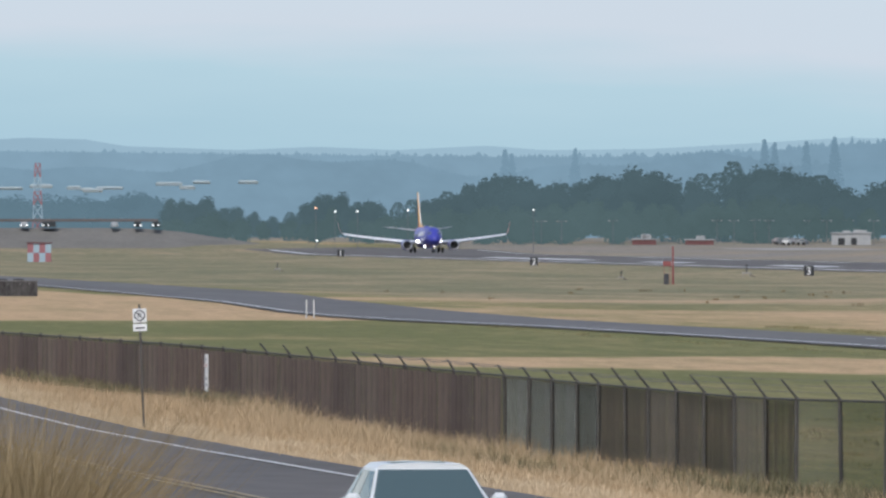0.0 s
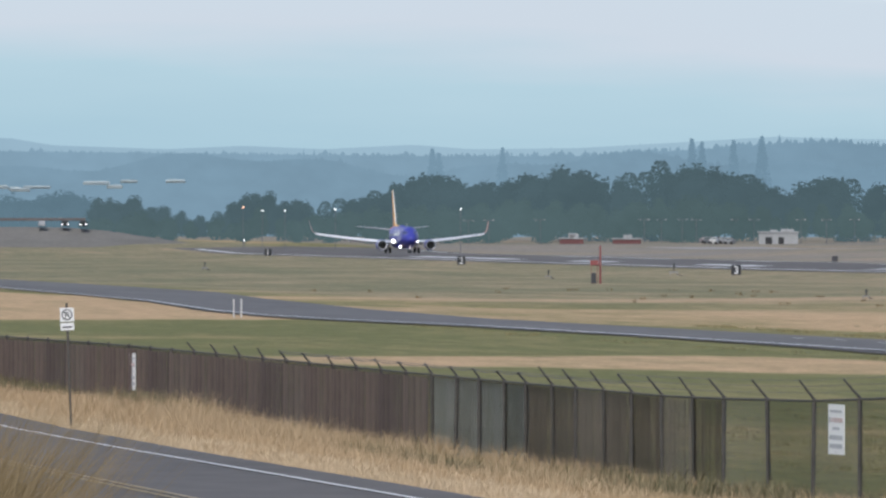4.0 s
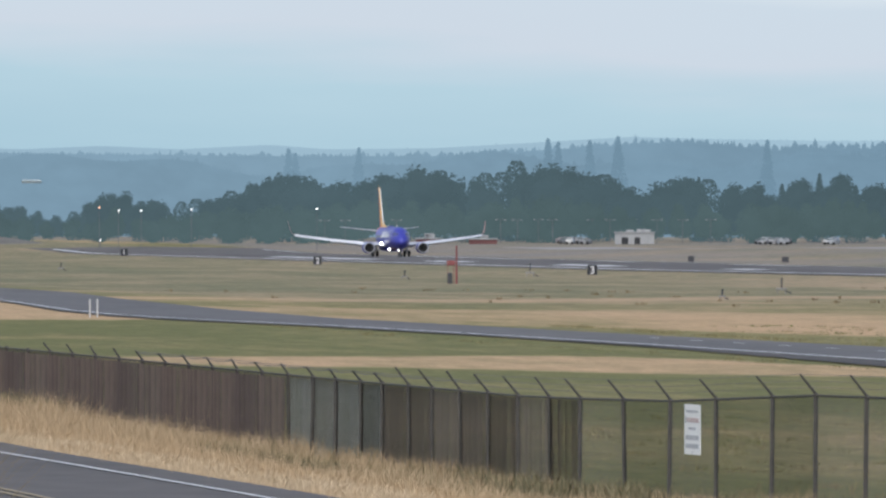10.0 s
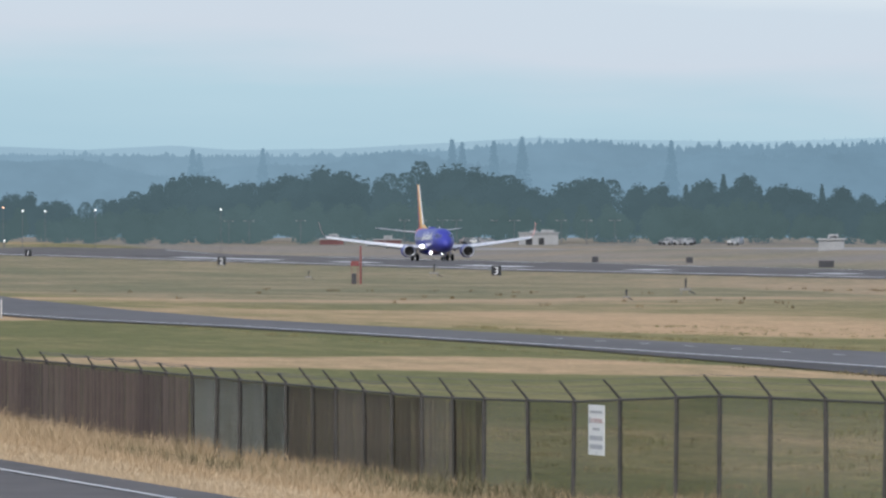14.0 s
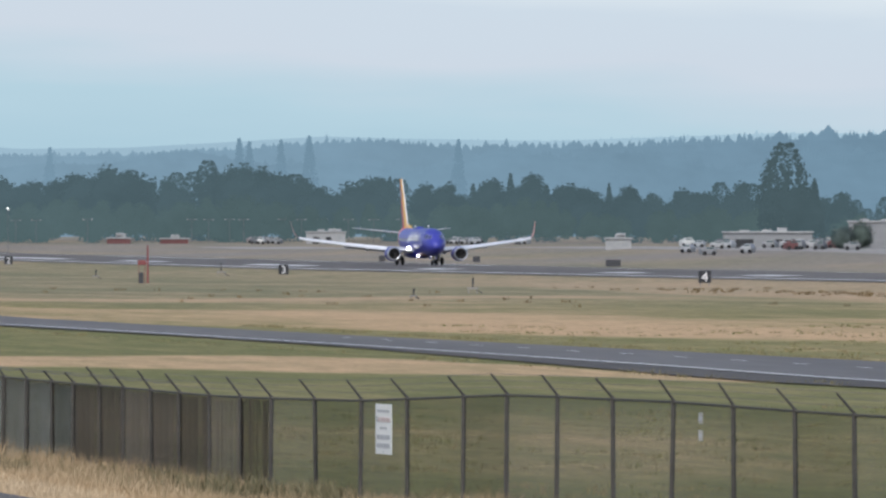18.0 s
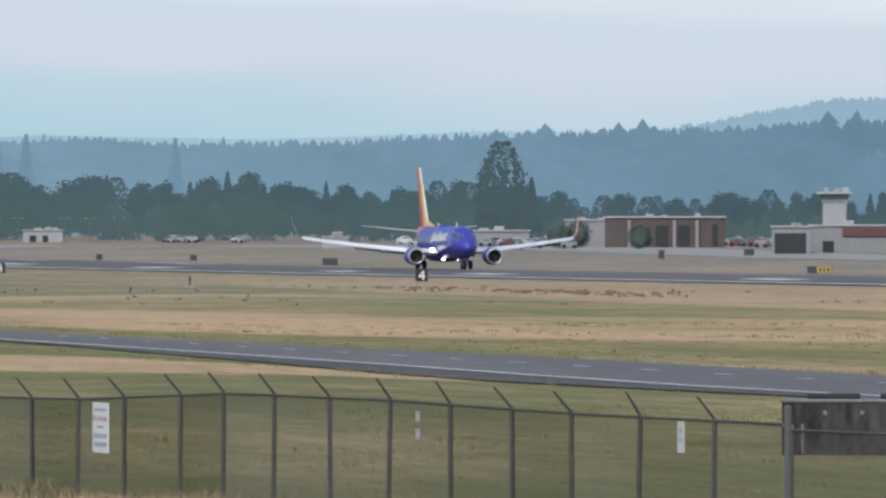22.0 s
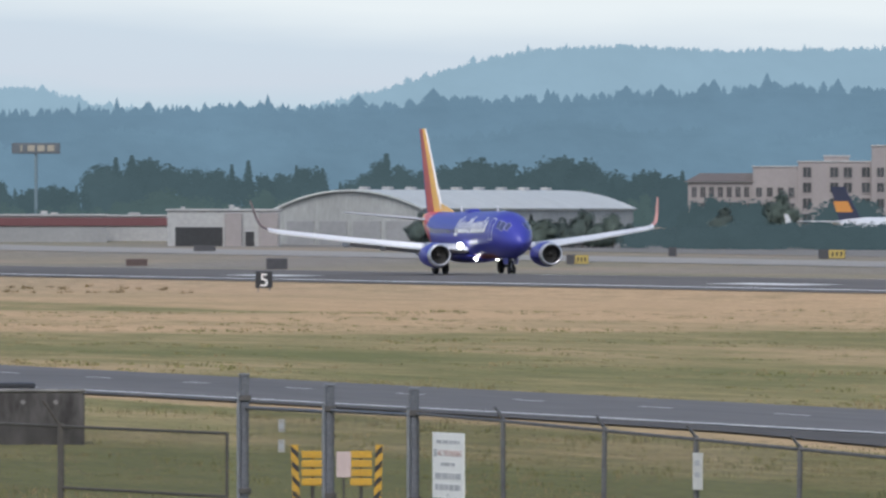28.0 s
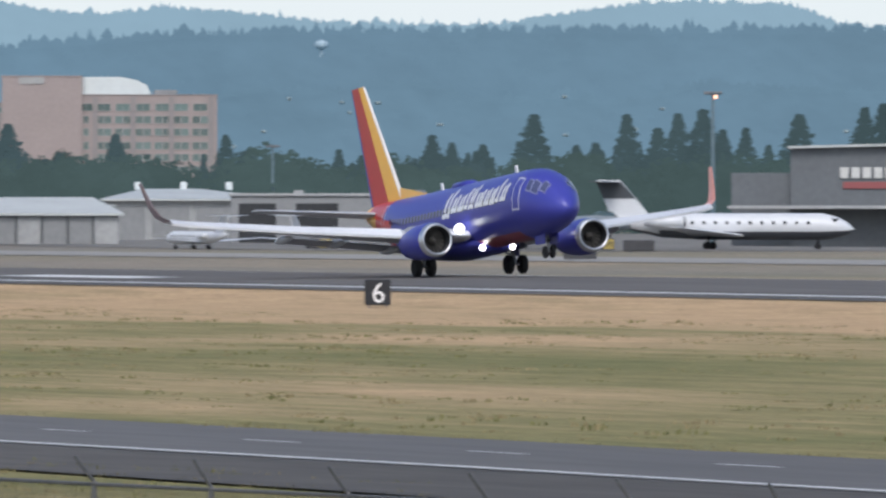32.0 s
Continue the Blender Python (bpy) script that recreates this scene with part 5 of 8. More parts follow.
tufts("verge_weeds", 3200, verge_brush, 8, 0.75, 0.009, M["weed"], "olive-brown brush through the tall grass", 31)
tufts("verge_weeds", 700, verge_green, 9, 0.66, 0.012, M["weed"], "green-brown weeds along the fence foot", 22)


def road_weeds(rnd):
    y = rnd.uniform(150, 620)
    side = rnd.random()
    x = lane(y) + (7.5 + abs(rnd.gauss(0, 0.9)) if side < 0.75 else (-11.4 if y < 300 else -8) - abs(rnd.gauss(0, 0.8)))
    return x, y, max(0, 0.5 + 1.0 * noise.noise((y * 0.07, side > 0.75, 9.0)))


tufts("roadside_weeds", 1100, road_weeds, 7, 0.26, 0.012, M["straw_green"], "short dry weeds along the perimeter road", 23)


def field_weeds(rnd):
    y = rnd.uniform(780, 1080)
    x = rnd.gauss(194, 7) if rnd.random() < 0.8 else rnd.gauss(140, 14)
    n = noise.noise((x * 0.06, y * 0.03, 5.0))
    return x, y, 0.75 if n > 0.12 else 0.0


tufts("field_weeds", 520, field_weeds, 7, 0.36, 0.035, M["weed_brown"], "low brown weeds scattered over the field", 24)


def near_clump(rnd):
    return rnd.gauss(2.82, 0.09), rnd.gauss(40, 0.6), 0.8 + 0.3 * rnd.random()


tufts("bank_grass", 1500, near_clump, 10, 1.15, 0.0022, M["bank_weed"], "tall half-dry grass clump on the near bank", 25, 0.07)


def meadow(rnd):
    y = 110 + 220 * rnd.random() ** 1.3
    x = rnd.uniform(fence_at(y)[0] + 1.0, lane(y) - 8.5)
    n = noise.noise((x * 0.22, y * 0.07, 11.0)) + 0.5 * noise.noise((x * 0.8, y * 0.3, 3.0))
    return x, y, max(0.0, 0.5 + 1.3 * n)


def far_meadow(rnd):
    y = rnd.uniform(150, 620)
    x = lane(y) + 9 + 105 * rnd.random()
    n = noise.noise((x * 0.12, y * 0.04, 17.0)) + 0.5 * noise.noise((x * 0.4, y * 0.15, 8.0))
    return x, y, max(0.0, 0.35 + 1.6 * n)


tufts("meadow_grass", 3600, meadow, 7, 0.13, 0.012, M["meadow_straw"], "short straw tufts in the grass behind the fence", 26)
tufts("meadow_grass", 3000, meadow, 7, 0.15, 0.012, M["meadow_green"], "short green tufts in the grass behind the fence", 27)
tufts("meadow_grass", 4200, far_meadow, 6, 0.10, 0.035, M["meadow_straw"], "straw tufts scattered over the airfield grass", 28)
tufts("meadow_grass", 3600, far_meadow, 6, 0.10, 0.035, M["meadow_green"], "olive tufts scattered over the airfield grass", 29)
# ---- runway distance signs ----
def spot(u, r):
    b = u / FOCAL + BEARING0
    x, y = r * math.sin(b), r * math.cos(b)
    return x, y, gz(x, y)


def facing(u, r, turn=0.0, dz=0.0):
    """Ground pose r metres off whose local -y looks back at the tripod."""
    x, y, z = spot(u, r)
    return pose(x, y, z + dz, 0, 0, -math.degrees(u / FOCAL + BEARING0) + turn)


M["sign_white"] = mat("sign_white", (0.8, 0.8, 0.8), 0.6, var=0.0)
DIST_Z = {1: 0.72, 2: 0.0, 3: -0.42, 4: -0.1, 5: 0.0, 6: 0.0}
for n in range(1, 7):
    y = 2330.9 - 304.8 * n
    z = gz(208.4, y)
    S = holder("distance_sign", pose(208.4, y, z, 0, 0, -8), "black runway distance sign with a white numeral " + str(n), "sign", "runway distance signs")
    lift = max(DIST_Z[n] - z, -0.05) + 0.12
    bm = bm_()
    box(bm, (0, 0, lift + 0.66), (1.32, 0.28, 1.3), bevel=0.04)
    face = part("cabinet", bm, M["black"], S)
    lettering(str(n), 1.45, face, Matrix.Translation((-0.36 if n != 1 else -0.42, -0.16, lift + 0.15)) @ Matrix.Rotation(radians(90), 4, "X"), M["sign_white"])
    for x in (-0.45, 0.45):
        bm = bm_()
        rod(bm, (x, 0, -0.1), (x, 0, lift + 0.05), 0.04, n=8)
        part("leg", bm, M["steel"], S)


# ---- guidance signs by the taxiways ----
M["sign_yellow"] = mat("sign_yellow", (0.42, 0.32, 0.09), 0.6, var=0.15)
M["sign_red"] = mat("sign_red_brown", (0.078, 0.054, 0.05), 0.6, var=0.15)
M["sign_back"] = mat("dark_sign_back", (0.055, 0.055, 0.06), 0.6, var=0.2)


def guidance_sign(u, r, w, h, kind):
    label = {"dark": "dark back of an airfield guidance sign in dry grass", "yellow": "yellow and black taxiway guidance sign", "red": "dark red runway holding sign"}[kind]
    S = holder("guidance_sign", facing(u, r), label, "sign", "airfield guidance signs")
    bm = bm_()
    box(bm, (0, 0, 0.18 + h / 2), (w, 0.3, h), bevel=0.04)
    c = part("cabinet", bm, M[{"dark": "sign_back", "yellow": "sign_back", "red": "sign_red"}[kind]], S)
    if kind == "yellow":
        bm = bm_()
        box(bm, (w * 0.18, -0.155, 0.18 + h / 2), (w * 0.58, 0.02, h * 0.86), bevel=0.005)
        part("panel", bm, M["sign_yellow"], c, "yellow panel")
        for k in range(3):
            bm = bm_()
            box(bm, (w * (0.02 + 0.16 * k), -0.17, 0.18 + h / 2), (w * 0.07, 0.01, h * 0.5))
            part("print_bar", bm, M["black"], c)
    for k in range(max(2, int(w / 1.2))):
        x = -w / 2 + w * (k + 0.5) / max(2, int(w / 1.2))
        bm = bm_()
        rod(bm, (x, 0, -0.05), (x, 0, 0.22), 0.05, n=6)
        part("leg", bm, M["steel"], S)


for row in ((2014, 1545, 2.2, 1.0, "dark"), (3232, 1150, 2.3, 0.75, "red"), (3352, 1330, 2.7, 0.7, "dark"), (3480, 1010, 2.0, 1.05, "dark"), (2880, 1240, 2.9, 0.85, "yellow"), (3812, 1350, 3.0, 0.75, "dark"),
            (4012, 1100, 2.3, 1.0, "yellow"), (4462, 1150, 2.9, 1.0, "yellow"), (4180, 1200, 0.9, 1.0, "dark"), (5105, 1000, 2.0, 0.8, "dark"), (6030, 990, 2.0, 0.9, "yellow"), (6488, 800, 2.45, 0.95, "dark"),
            (6592, 930, 2.7, 0.95, "dark"), (6530, 960, 1.9, 1.0, "yellow"), (2600, 1500, 0.8, 1.2, "dark"), (2755, 1500, 1.4, 0.9, "dark"), (1605, 1750, 1.0, 0.9, "dark"), (1772, 1700, 1.1, 0.9, "dark")):
    guidance_sign(*row)


# ---- small things out on the field ----
M["mast_red"] = mat("mast_red_paint", (0.24, 0.075, 0.07), 0.6, var=0.15)


def striped_mast(u, r, h, n, width, label, cat):
    S = holder("striped_mast", facing(u, r), label, cat)
    for k in range(n):
        bm = bm_()
        rod(bm, (0, 0, h * k / n), (0, 0, h * (k + 1) / n), width * (1 - 0.04 * k), n=8)
        part("mast_section", bm, M["mast_red"], S)
    bm = bm_()
    box(bm, (-0.75, 0, 0.6), (0.55, 0.5, 1.25), bevel=0.04)
    part("cabinet", bm, M["sign_back"], S, "dark equipment cabinet")
    bm = bm_()
    box(bm, (-0.65, 0.05, 2.35), (0.95, 0.1, 0.55), bevel=0.03)
    part("red_panel", bm, M["mast_red"], S)
    for x in (-1.0, -0.35):
        bm = bm_()
        rod(bm, (x, 0.05, 0), (x, 0.05, 2.2), 0.035, n=6)
        part("leg", bm, M["mast_red"], S)
    return S


striped_mast(1190, 1215, 4.3, 6, 0.13, "thin red mast with a dark cabinet at its foot", "mast")


def stake_pair():
    S = holder("white_stakes", facing(548, 690), "pair of white marker stakes by the road", "marker")
    for x in (-0.24, 0.24):
        bm = bm_()
        box(bm, (x, 0, 0.58), (0.09, 0.05, 1.2), bevel=0.012)
        part("stake", bm, M["tag_white"], S)


stake_pair()


def field_light(u, r, k=1.0):
    """A low frame light: two legs, a box, a leaning dark vane."""
    S = holder("field_light", facing(u, r), "low pale field light frame with a dark vane", "light", "field lights")
    bm = bm_()
    box(bm, (0, 0, 0.45 * k), (1.0 * k, 0.3, 0.2 * k), bevel=0.03)
    part("frame_bar", bm, M["concrete"], S)
    for x in (-0.38, 0.38):
        bm = bm_()
        rod(bm, (x * k, 0, 0), (x * k, 0, 0.4 * k), 0.05, n=6)
        part("leg", bm, M["concrete"], S)
    bm = bm_()
    rod(bm, (0, 0, 0.5 * k), (0.04, 0, 1.45 * k), 0.06, 0.1, n=6)
    part("vane_post", bm, M["sign_back"], S)
    bm = bm_()
    box(bm, (0.5 * k, 0, 0.42 * k), (0.6 * k, 0.1, 0.1), m=Matrix.Rotation(radians(25), 4, "Y"))
    part("vane", bm, M["sign_back"], S)


for row in ((5197, 505), (1765, 995), (490, 1600, 0.9), (1098, 1330, 0.8), (1320, 1420, 1.2), (1660, 900, 0.6)):
    field_light(*row)


# ---- cars ----
M["car_white"] = mat("white_car_paint", (0.66, 0.68, 0.68), 0.25, 0.0, var=0.03, scale=0.6, spec=0.6)
M["car_dark"] = mat("dark_grey_car_paint", (0.022, 0.026, 0.027), 0.35, 0.0, var=0.05, scale=0.6, spec=0.6)
M["car_silver"] = mat("silver_car_paint", (0.40, 0.41, 0.42), 0.3, 0.3, var=0.04, scale=0.6, spec=0.6)
M["car_blue"] = mat("pale_blue_car_paint", (0.36, 0.45, 0.50), 0.3, 0.1, var=0.04, scale=0.6, spec=0.6)
M["car_glass"] = mat("tinted_car_glass", (0.07, 0.105, 0.105), 0.12, 0.0, var=0.0, spec=0.9)
M["tail_red"] = mat("tail_lamp_red", (0.20, 0.012, 0.014), 0.25, var=0.1)
M["head_lamp"] = mat("clear_head_lamp", (0.26, 0.275, 0.29), 0.12, 0.3, var=0.05)
M["trim_dark"] = mat("black_trim", (0.02, 0.02, 0.022), 0.6, var=0.1)
M["chrome"] = mat("chrome_trim", (0.6, 0.6, 0.62), 0.15, 0.9, var=0.05)


def car(paint, label, kind="sedan", plate=True):
    """Nose towards -y, wheels on z = 0."""
    suv = kind == "suv"
    C = holder("car", pose(0, 0, 0), label, "car")
    W = 0.90 if not suv else 0.90
    k = 0.28 if suv else 0.0
    L = 2.2 if suv else 2.4
    def ring(y, w, z0, z1, belt):
        # a rounded half-barrel section
        pts = []
        for a, b in ((-w * 0.92, z0), (-w, z0 + 0.14), (-w, belt), (-w * 0.96, z1 - 0.05), (-w * 0.80, z1), (-w * 0.3, z1 + 0.015), (w * 0.3, z1 + 0.015), (w * 0.80, z1), (w * 0.96, z1 - 0.05), (w, belt), (w, z0 + 0.14), (w * 0.92, z0)):
            pts.append((a, y, b))
        return pts
    body_rows = [(-L, 0.70, 0.36, 0.62 + k, 0.52), (-L + 0.10, 0.82, 0.24, 0.68 + k, 0.55), (-L + 0.5, 0.90, 0.2, 0.80 + k * 0.9, 0.6), (-1.15, W, 0.19, 0.93 + k, 0.68), (-0.8, W, 0.19, 0.95 + k, 0.7), (1.3, W, 0.19, 0.97 + k, 0.72),
                 (1.75, W, 0.2, 0.98 + k, 0.72), (L - 0.25, 0.87, 0.24, 0.97 + k if not suv else 1.0 + k, 0.7), (L, 0.74, 0.34, 0.86 + k, 0.62)]
    bm = bm_()
    loft(bm, [ring(*r) for r in body_rows])
    body = part("body", bm, paint, C, smooth=True)
    top = 1.42 if not suv else 1.74
    b0 = 0.94 + k
    def cab(y, w, z):
        return [(-w, y, z), (w, y, z)]
    # glasshouse: base and roof outlines
    if suv:
        base = [(-1.0, 0.73), (-0.1, 0.80), (1.0, 0.80), (2.05, 0.76)]
        roof = [(-0.42, 0.575), (-0.1, 0.62), (1.0, 0.63), (1.85, 0.60)]
    else:
        base = [(-1.2, 0.80), (-0.2, 0.84), (0.7, 0.83), (1.85, 0.74)]
        roof = [(-0.35, 0.60), (-0.05, 0.62), (0.55, 0.62), (1.05, 0.57)]
    bm = bm_()
    rings = []
    for (yb, wb), (yr, wr) in zip(base, roof):
        rings.append([(-wb, yb, b0), (-wr, yr, top - 0.05), (-wr * 0.85, yr, top), (0, yr, top + 0.015), (wr * 0.85, yr, top), (wr, yr, top - 0.05), (wb, yb, b0)])
    loft(bm, rings)
    part("cabin", bm, paint, C)
    def quad(name, pts, material, lift, parent=C):
        bm = bm_()
        c = [Vector(p) for p in pts]
        n = (c[1] - c[0]).cross(c[2] - c[0]).normalized()
        mid = sum(c, Vector()) / 4
        if n.dot(mid - Vector((0, 0.3, 1.0))) < 0:
            n = -n
        bm.faces.new([bm.verts.new(p + n * lift) for p in c])
        g = bmesh.ops.extrude_face_region(bm, geom=bm.faces[:])
        bmesh.ops.translate(bm, vec=-n * 0.02, verts=[v for v in g["geom"] if isinstance(v, bmesh.types.BMVert)])
        return part(name, bm, material, parent)
    def mixp(p, q, t):
        return tuple(a + (b - a) * t for a, b in zip(p, q))
    (yb, wb), (yr, wr) = base[0], roof[0]
    A, B, Cc, D = (-wb, yb, b0), (wb, yb, b0), (wr, yr, top - 0.05), (-wr, yr, top - 0.05)
    lo, hi, s = 0.04, 0.95, 0.972
    def pane(A, B, Cc, D, lo, hi, s):
        l0, l1, r0, r1 = mixp(A, D, lo), mixp(A, D, hi), mixp(B, Cc, lo), mixp(B, Cc, hi)
        return (mixp(r0, l0, s), mixp(l0, r0, s), mixp(l1, r1, s), mixp(r1, l1, s))
    quad("windscreen", pane(A, B, Cc, D, lo, hi, s), M["car_glass"], 0.012)
    (yb, wb), (yr, wr) = base[3], roof[3]
    A, B, Cc, D = (wb, yb, b0), (-wb, yb, b0), (-wr, yr, top - 0.05), (wr, yr, top - 0.05)
    quad("rear_window", pane(A, B, Cc, D, 0.08, 0.94, 0.93), M["car_glass"], 0.012)
    for sgn in (-1, 1):
        for i in range(3):
            (y0, w0), (y1, w1) = base[i], base[i + 1]
            (r0, v0), (r1, v1) = roof[i], roof[i + 1]
            A, B, Cc, D = (sgn * w0, y0, b0), (sgn * w1, y1, b0), (sgn * v1, r1, top - 0.05), (sgn * v0, r0, top - 0.05)
            quad("side_window", pane(A, B, Cc, D, 0.08, 0.92, 0.93), M["car_glass"], 0.010)
        # mirrors
        bm = bm_()
        box(bm, (sgn * (W + 0.05), -0.72, b0 + 0.08), (0.19, 0.12, 0.13), bevel=0.045)
        mr = part("mirror", bm, paint if not suv else M["trim_dark"], C)
        bm = bm_()
        box(bm, (sgn * (W + 0.05), -0.655, b0 + 0.08), (0.15, 0.01, 0.1))
        part("mirror_glass", bm, M["car_glass"], mr)
        # wheels
        for y in (-1.42, 1.36):
            bm = bm_()
            R = 0.33 if not suv else 0.36
            prof = [(-0.1, 0.2), (-0.1, R - 0.05), (-0.06, R), (0.06, R), (0.1, R - 0.05), (0.1, 0.2)]
            loft(bm, [[(sgn * (W - 0.1) + q, y + r * math.cos(t), R + r * math.sin(t)) for t in [2 * math.pi * i / 16 for i in range(16)]] for q, r in prof])
            wh = part("wheel", bm, M["tyre"], C)
            bm = bm_()
            rod(bm, (sgn * (W - 0.06), y, R), (sgn * (W + 0.02), y, R), 0.2, n=12)
            part("rim", bm, M["alloy"], wh)
        # lamps
        bm = bm_()
        if suv:
            rod(bm, (sgn * 0.62, -L - 0.02, 0.83), (sgn * 0.62, -L + 0.12, 0.83), 0.12, n=16)
        else:
            box(bm, (sgn * 0.68, -L + 0.13, 0.67), (0.36, 0.34, 0.13), rz=sgn * 32, bevel=0.05)
        part("headlight", bm, M["head_lamp"], C, "clear headlight")
        bm = bm_()
        box(bm, (sgn * 0.58, L - 0.10, 0.78 + (0.25 if suv else 0)), (0.5 if not suv else 0.2, 0.22, 0.19 if not suv else 0.35), rz=-sgn * 8, bevel=0.05)
        part("tail_lamp", bm, M["tail_red"], C, "dark red tail lamp")
    # grille, bumpers, plate, wipers
    bm = bm_()
    box(bm, (0, -L + 0.02, 0.58 if not suv else 0.80), (1.02 if not suv else 0.86, 0.1, 0.22 if not suv else 0.26), bevel=0.03)
    gr = part("grille", bm, M["trim_dark"], C)
    for q in range(3 if not suv else 6):
        bm = bm_()
        if suv:
            box(bm, (-0.36 + q * 0.144, -L - 0.035, 0.80), (0.03, 0.02, 0.22), bevel=0.005)
        else:
            box(bm, (0, -L - 0.04, 0.51 + q * 0.07), (1.04 - 0.06 * (2 - q), 0.03, 0.028), bevel=0.006)
        part("grille_bar", bm, M["trim_dark"] if suv else M["chrome"], gr)
    bm = bm_()
    box(bm, (0, -L + 0.03, 1.0 if suv else 0.66), (0.16 if suv else 0.1, 0.02, 0.03 if suv else 0.05), bevel=0.008)
    part("badge", bm, M["chrome"], C, "small chrome badge")
    bm = bm_()
    box(bm, (0, -L + 0.02, 0.36), (1.55, 0.16, 0.2), bevel=0.06)
    fb = part("front_bumper", bm, paint if not suv else M["trim_dark"], C)
    for x, w in ((0, 0.8), (-0.62, 0.26), (0.62, 0.26)):
        bm = bm_()
        box(bm, (x, -L - 0.065, 0.33), (w, 0.03, 0.10), bevel=0.012)
        part("lower_intake", bm, M["trim_dark"], fb, "dark lower intake")
    bm = bm_()
    box(bm, (0, L - 0.02, 0.42), (1.6, 0.16, 0.24), bevel=0.06)
    part("rear_bumper", bm, paint, C)
    bm = bm_()
    box(bm, (0, L + 0.03, 0.66), (0.5, 0.03, 0.14), bevel=0.01)
    part("rear_plate", bm, M["trim_dark"], C)
    bm = bm_()
    box(bm, (0, -L - 0.07, 0.40), (0.4, 0.02, 0.12), bevel=0.005)
    part("front_plate", bm, M["tag_white"], C)
    for sgn in (-1, 1):
        bm = bm_()
        rod(bm, (sgn * 0.1, -1.12, b0 + 0.02), (sgn * 0.62, -1.0, b0 + 0.07), 0.012, n=5)
        part("wiper", bm, M["trim_dark"], C)
        if suv:
            bm = bm_()
            pts = [(sgn * 0.58, -0.35, top), (sgn * 0.58, -0.15, top + 0.07), (sgn * 0.58, 1.5, top + 0.07), (sgn * 0.58, 1.75, top)]
            for a, b in zip(pts, pts[1:]):
                rod(bm, a, b, 0.022, n=6)
            part("roof_rail", bm, M["trim_dark"], C)
    if not suv:
        bm = bm_()
        box(bm, (0, 0.25, top + 0.01), (0.7, 0.45, 0.02), bevel=0.008)
        part("sunroof", bm, M["car_glass"], C)
    return C


CAR_A = car(M["car_white"], "white four-door sedan driving on the near road")
CAR_A.scale = (0.93, 0.97, 1.0)
CAR_B = car(M["car_white"], "white sedan with chrome grille on the near road")
CAR_C = car(M["car_dark"], "dark grey boxy off-road car with roof rails", "suv")
CAR_D = car(M["car_silver"], "silver sedan with red tail lamps driving away")
CAR_E = car(M["car_blue"], "pale blue tall car on the near road", "suv")
# ---- buildings beyond the airfield ----
M["wall_beige"] = mat("pink_beige_pale_render", (0.275, 0.252, 0.25), 0.9, var=0.08, scale=0.15)
M["wall_pink"] = mat("pink_beige_render", (0.33, 0.28, 0.27), 0.9, var=0.08, scale=0.12)
M["wall_white"] = mat("pale_grey_cladding", (0.345, 0.35, 0.35), 0.8, var=0.16, scale=0.2)
M["wall_grey"] = mat("grey_cladding", (0.25, 0.255, 0.26), 0.8, var=0.12, scale=0.2)
M["wall_dark"] = mat("dark_grey_cladding", (0.13, 0.14, 0.15), 0.8, var=0.12, scale=0.2)
M["wall_brown"] = mat("brown_brick_wall", (0.095, 0.078, 0.072), 0.9, var=0.15, scale=0.3)
M["roof_metal"] = mat("pale_metal_roof", (0.48, 0.50, 0.49), 0.6, 0.1, var=0.1, scale=0.15, stretch=(1, 4, 1))
M["roof_dark"] = mat("dark_shingle_roof", (0.13, 0.115, 0.11), 0.9, var=0.15, scale=0.4)
M["fascia"] = mat("maroon_fascia", (0.13, 0.055, 0.06), 0.7, var=0.1, scale=0.3)
M["window"] = mat("far_window_glass", (0.04, 0.045, 0.05), 0.3, 0.0, var=0.15, scale=0.3, rand=0.4)
M["window_green"] = mat("green_window_glass", (0.12, 0.17, 0.165), 0.15, 0.0, var=0.1, scale=0.3, rand=0.35)
M["opening"] = mat("dark_doorway", (0.04, 0.042, 0.045), 0.9, var=0.2, scale=0.3)
M["logo_red"] = mat("red_disc", (0.27, 0.085, 0.085), 0.6, var=0.05)
M["container_red"] = mat("red_container", (0.145, 0.06, 0.058), 0.6, var=0.15, scale=0.5)
M["glass_pale"] = mat("pale_skylight_glass", (0.62, 0.66, 0.66), 0.3, 0.0, var=0.06, scale=0.1)

# distance haze is mixed into this blue-grey base colour
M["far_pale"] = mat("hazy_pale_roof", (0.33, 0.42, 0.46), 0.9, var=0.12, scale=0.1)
WIN_MESHES = {}


def window_at(parent, x, y, z, w, h, material="window"):
    """A framed window set into a wall that faces -y."""
    if material == "window":
        w, h = w * 1.3, h * 1.25
    key = (round(w, 2), round(h, 2), material)
    if key not in WIN_MESHES:
        bm = bm_()
        t = 0.12
        for c, s in (((0, -0.06, h / 2), (w + t, 0.2, t)), ((0, -0.06, -h / 2), (w + t, 0.26, t)), ((-w / 2, -0.06, 0), (t, 0.2, h)), ((w / 2, -0.06, 0), (t, 0.2, h)), ((0, -0.05, 0), (0.08, 0.16, h))):
            box(bm, c, s)
        fr = mesh_of(bm, M["wall_beige" if material == "window" else "wall_white"], "window")
        bm = bm_()
        box(bm, (0, -0.02, 0), (w, 0.06, h))
        WIN_MESHES[key] = (fr, mesh_of(bm, M[material], "pane"))
    fr, pn = WIN_MESHES[key]
    ob = placed("window", fr, parent, Matrix.Translation((x, y, z)))
    placed("pane", pn, ob, Matrix.Identity(4))
    return ob


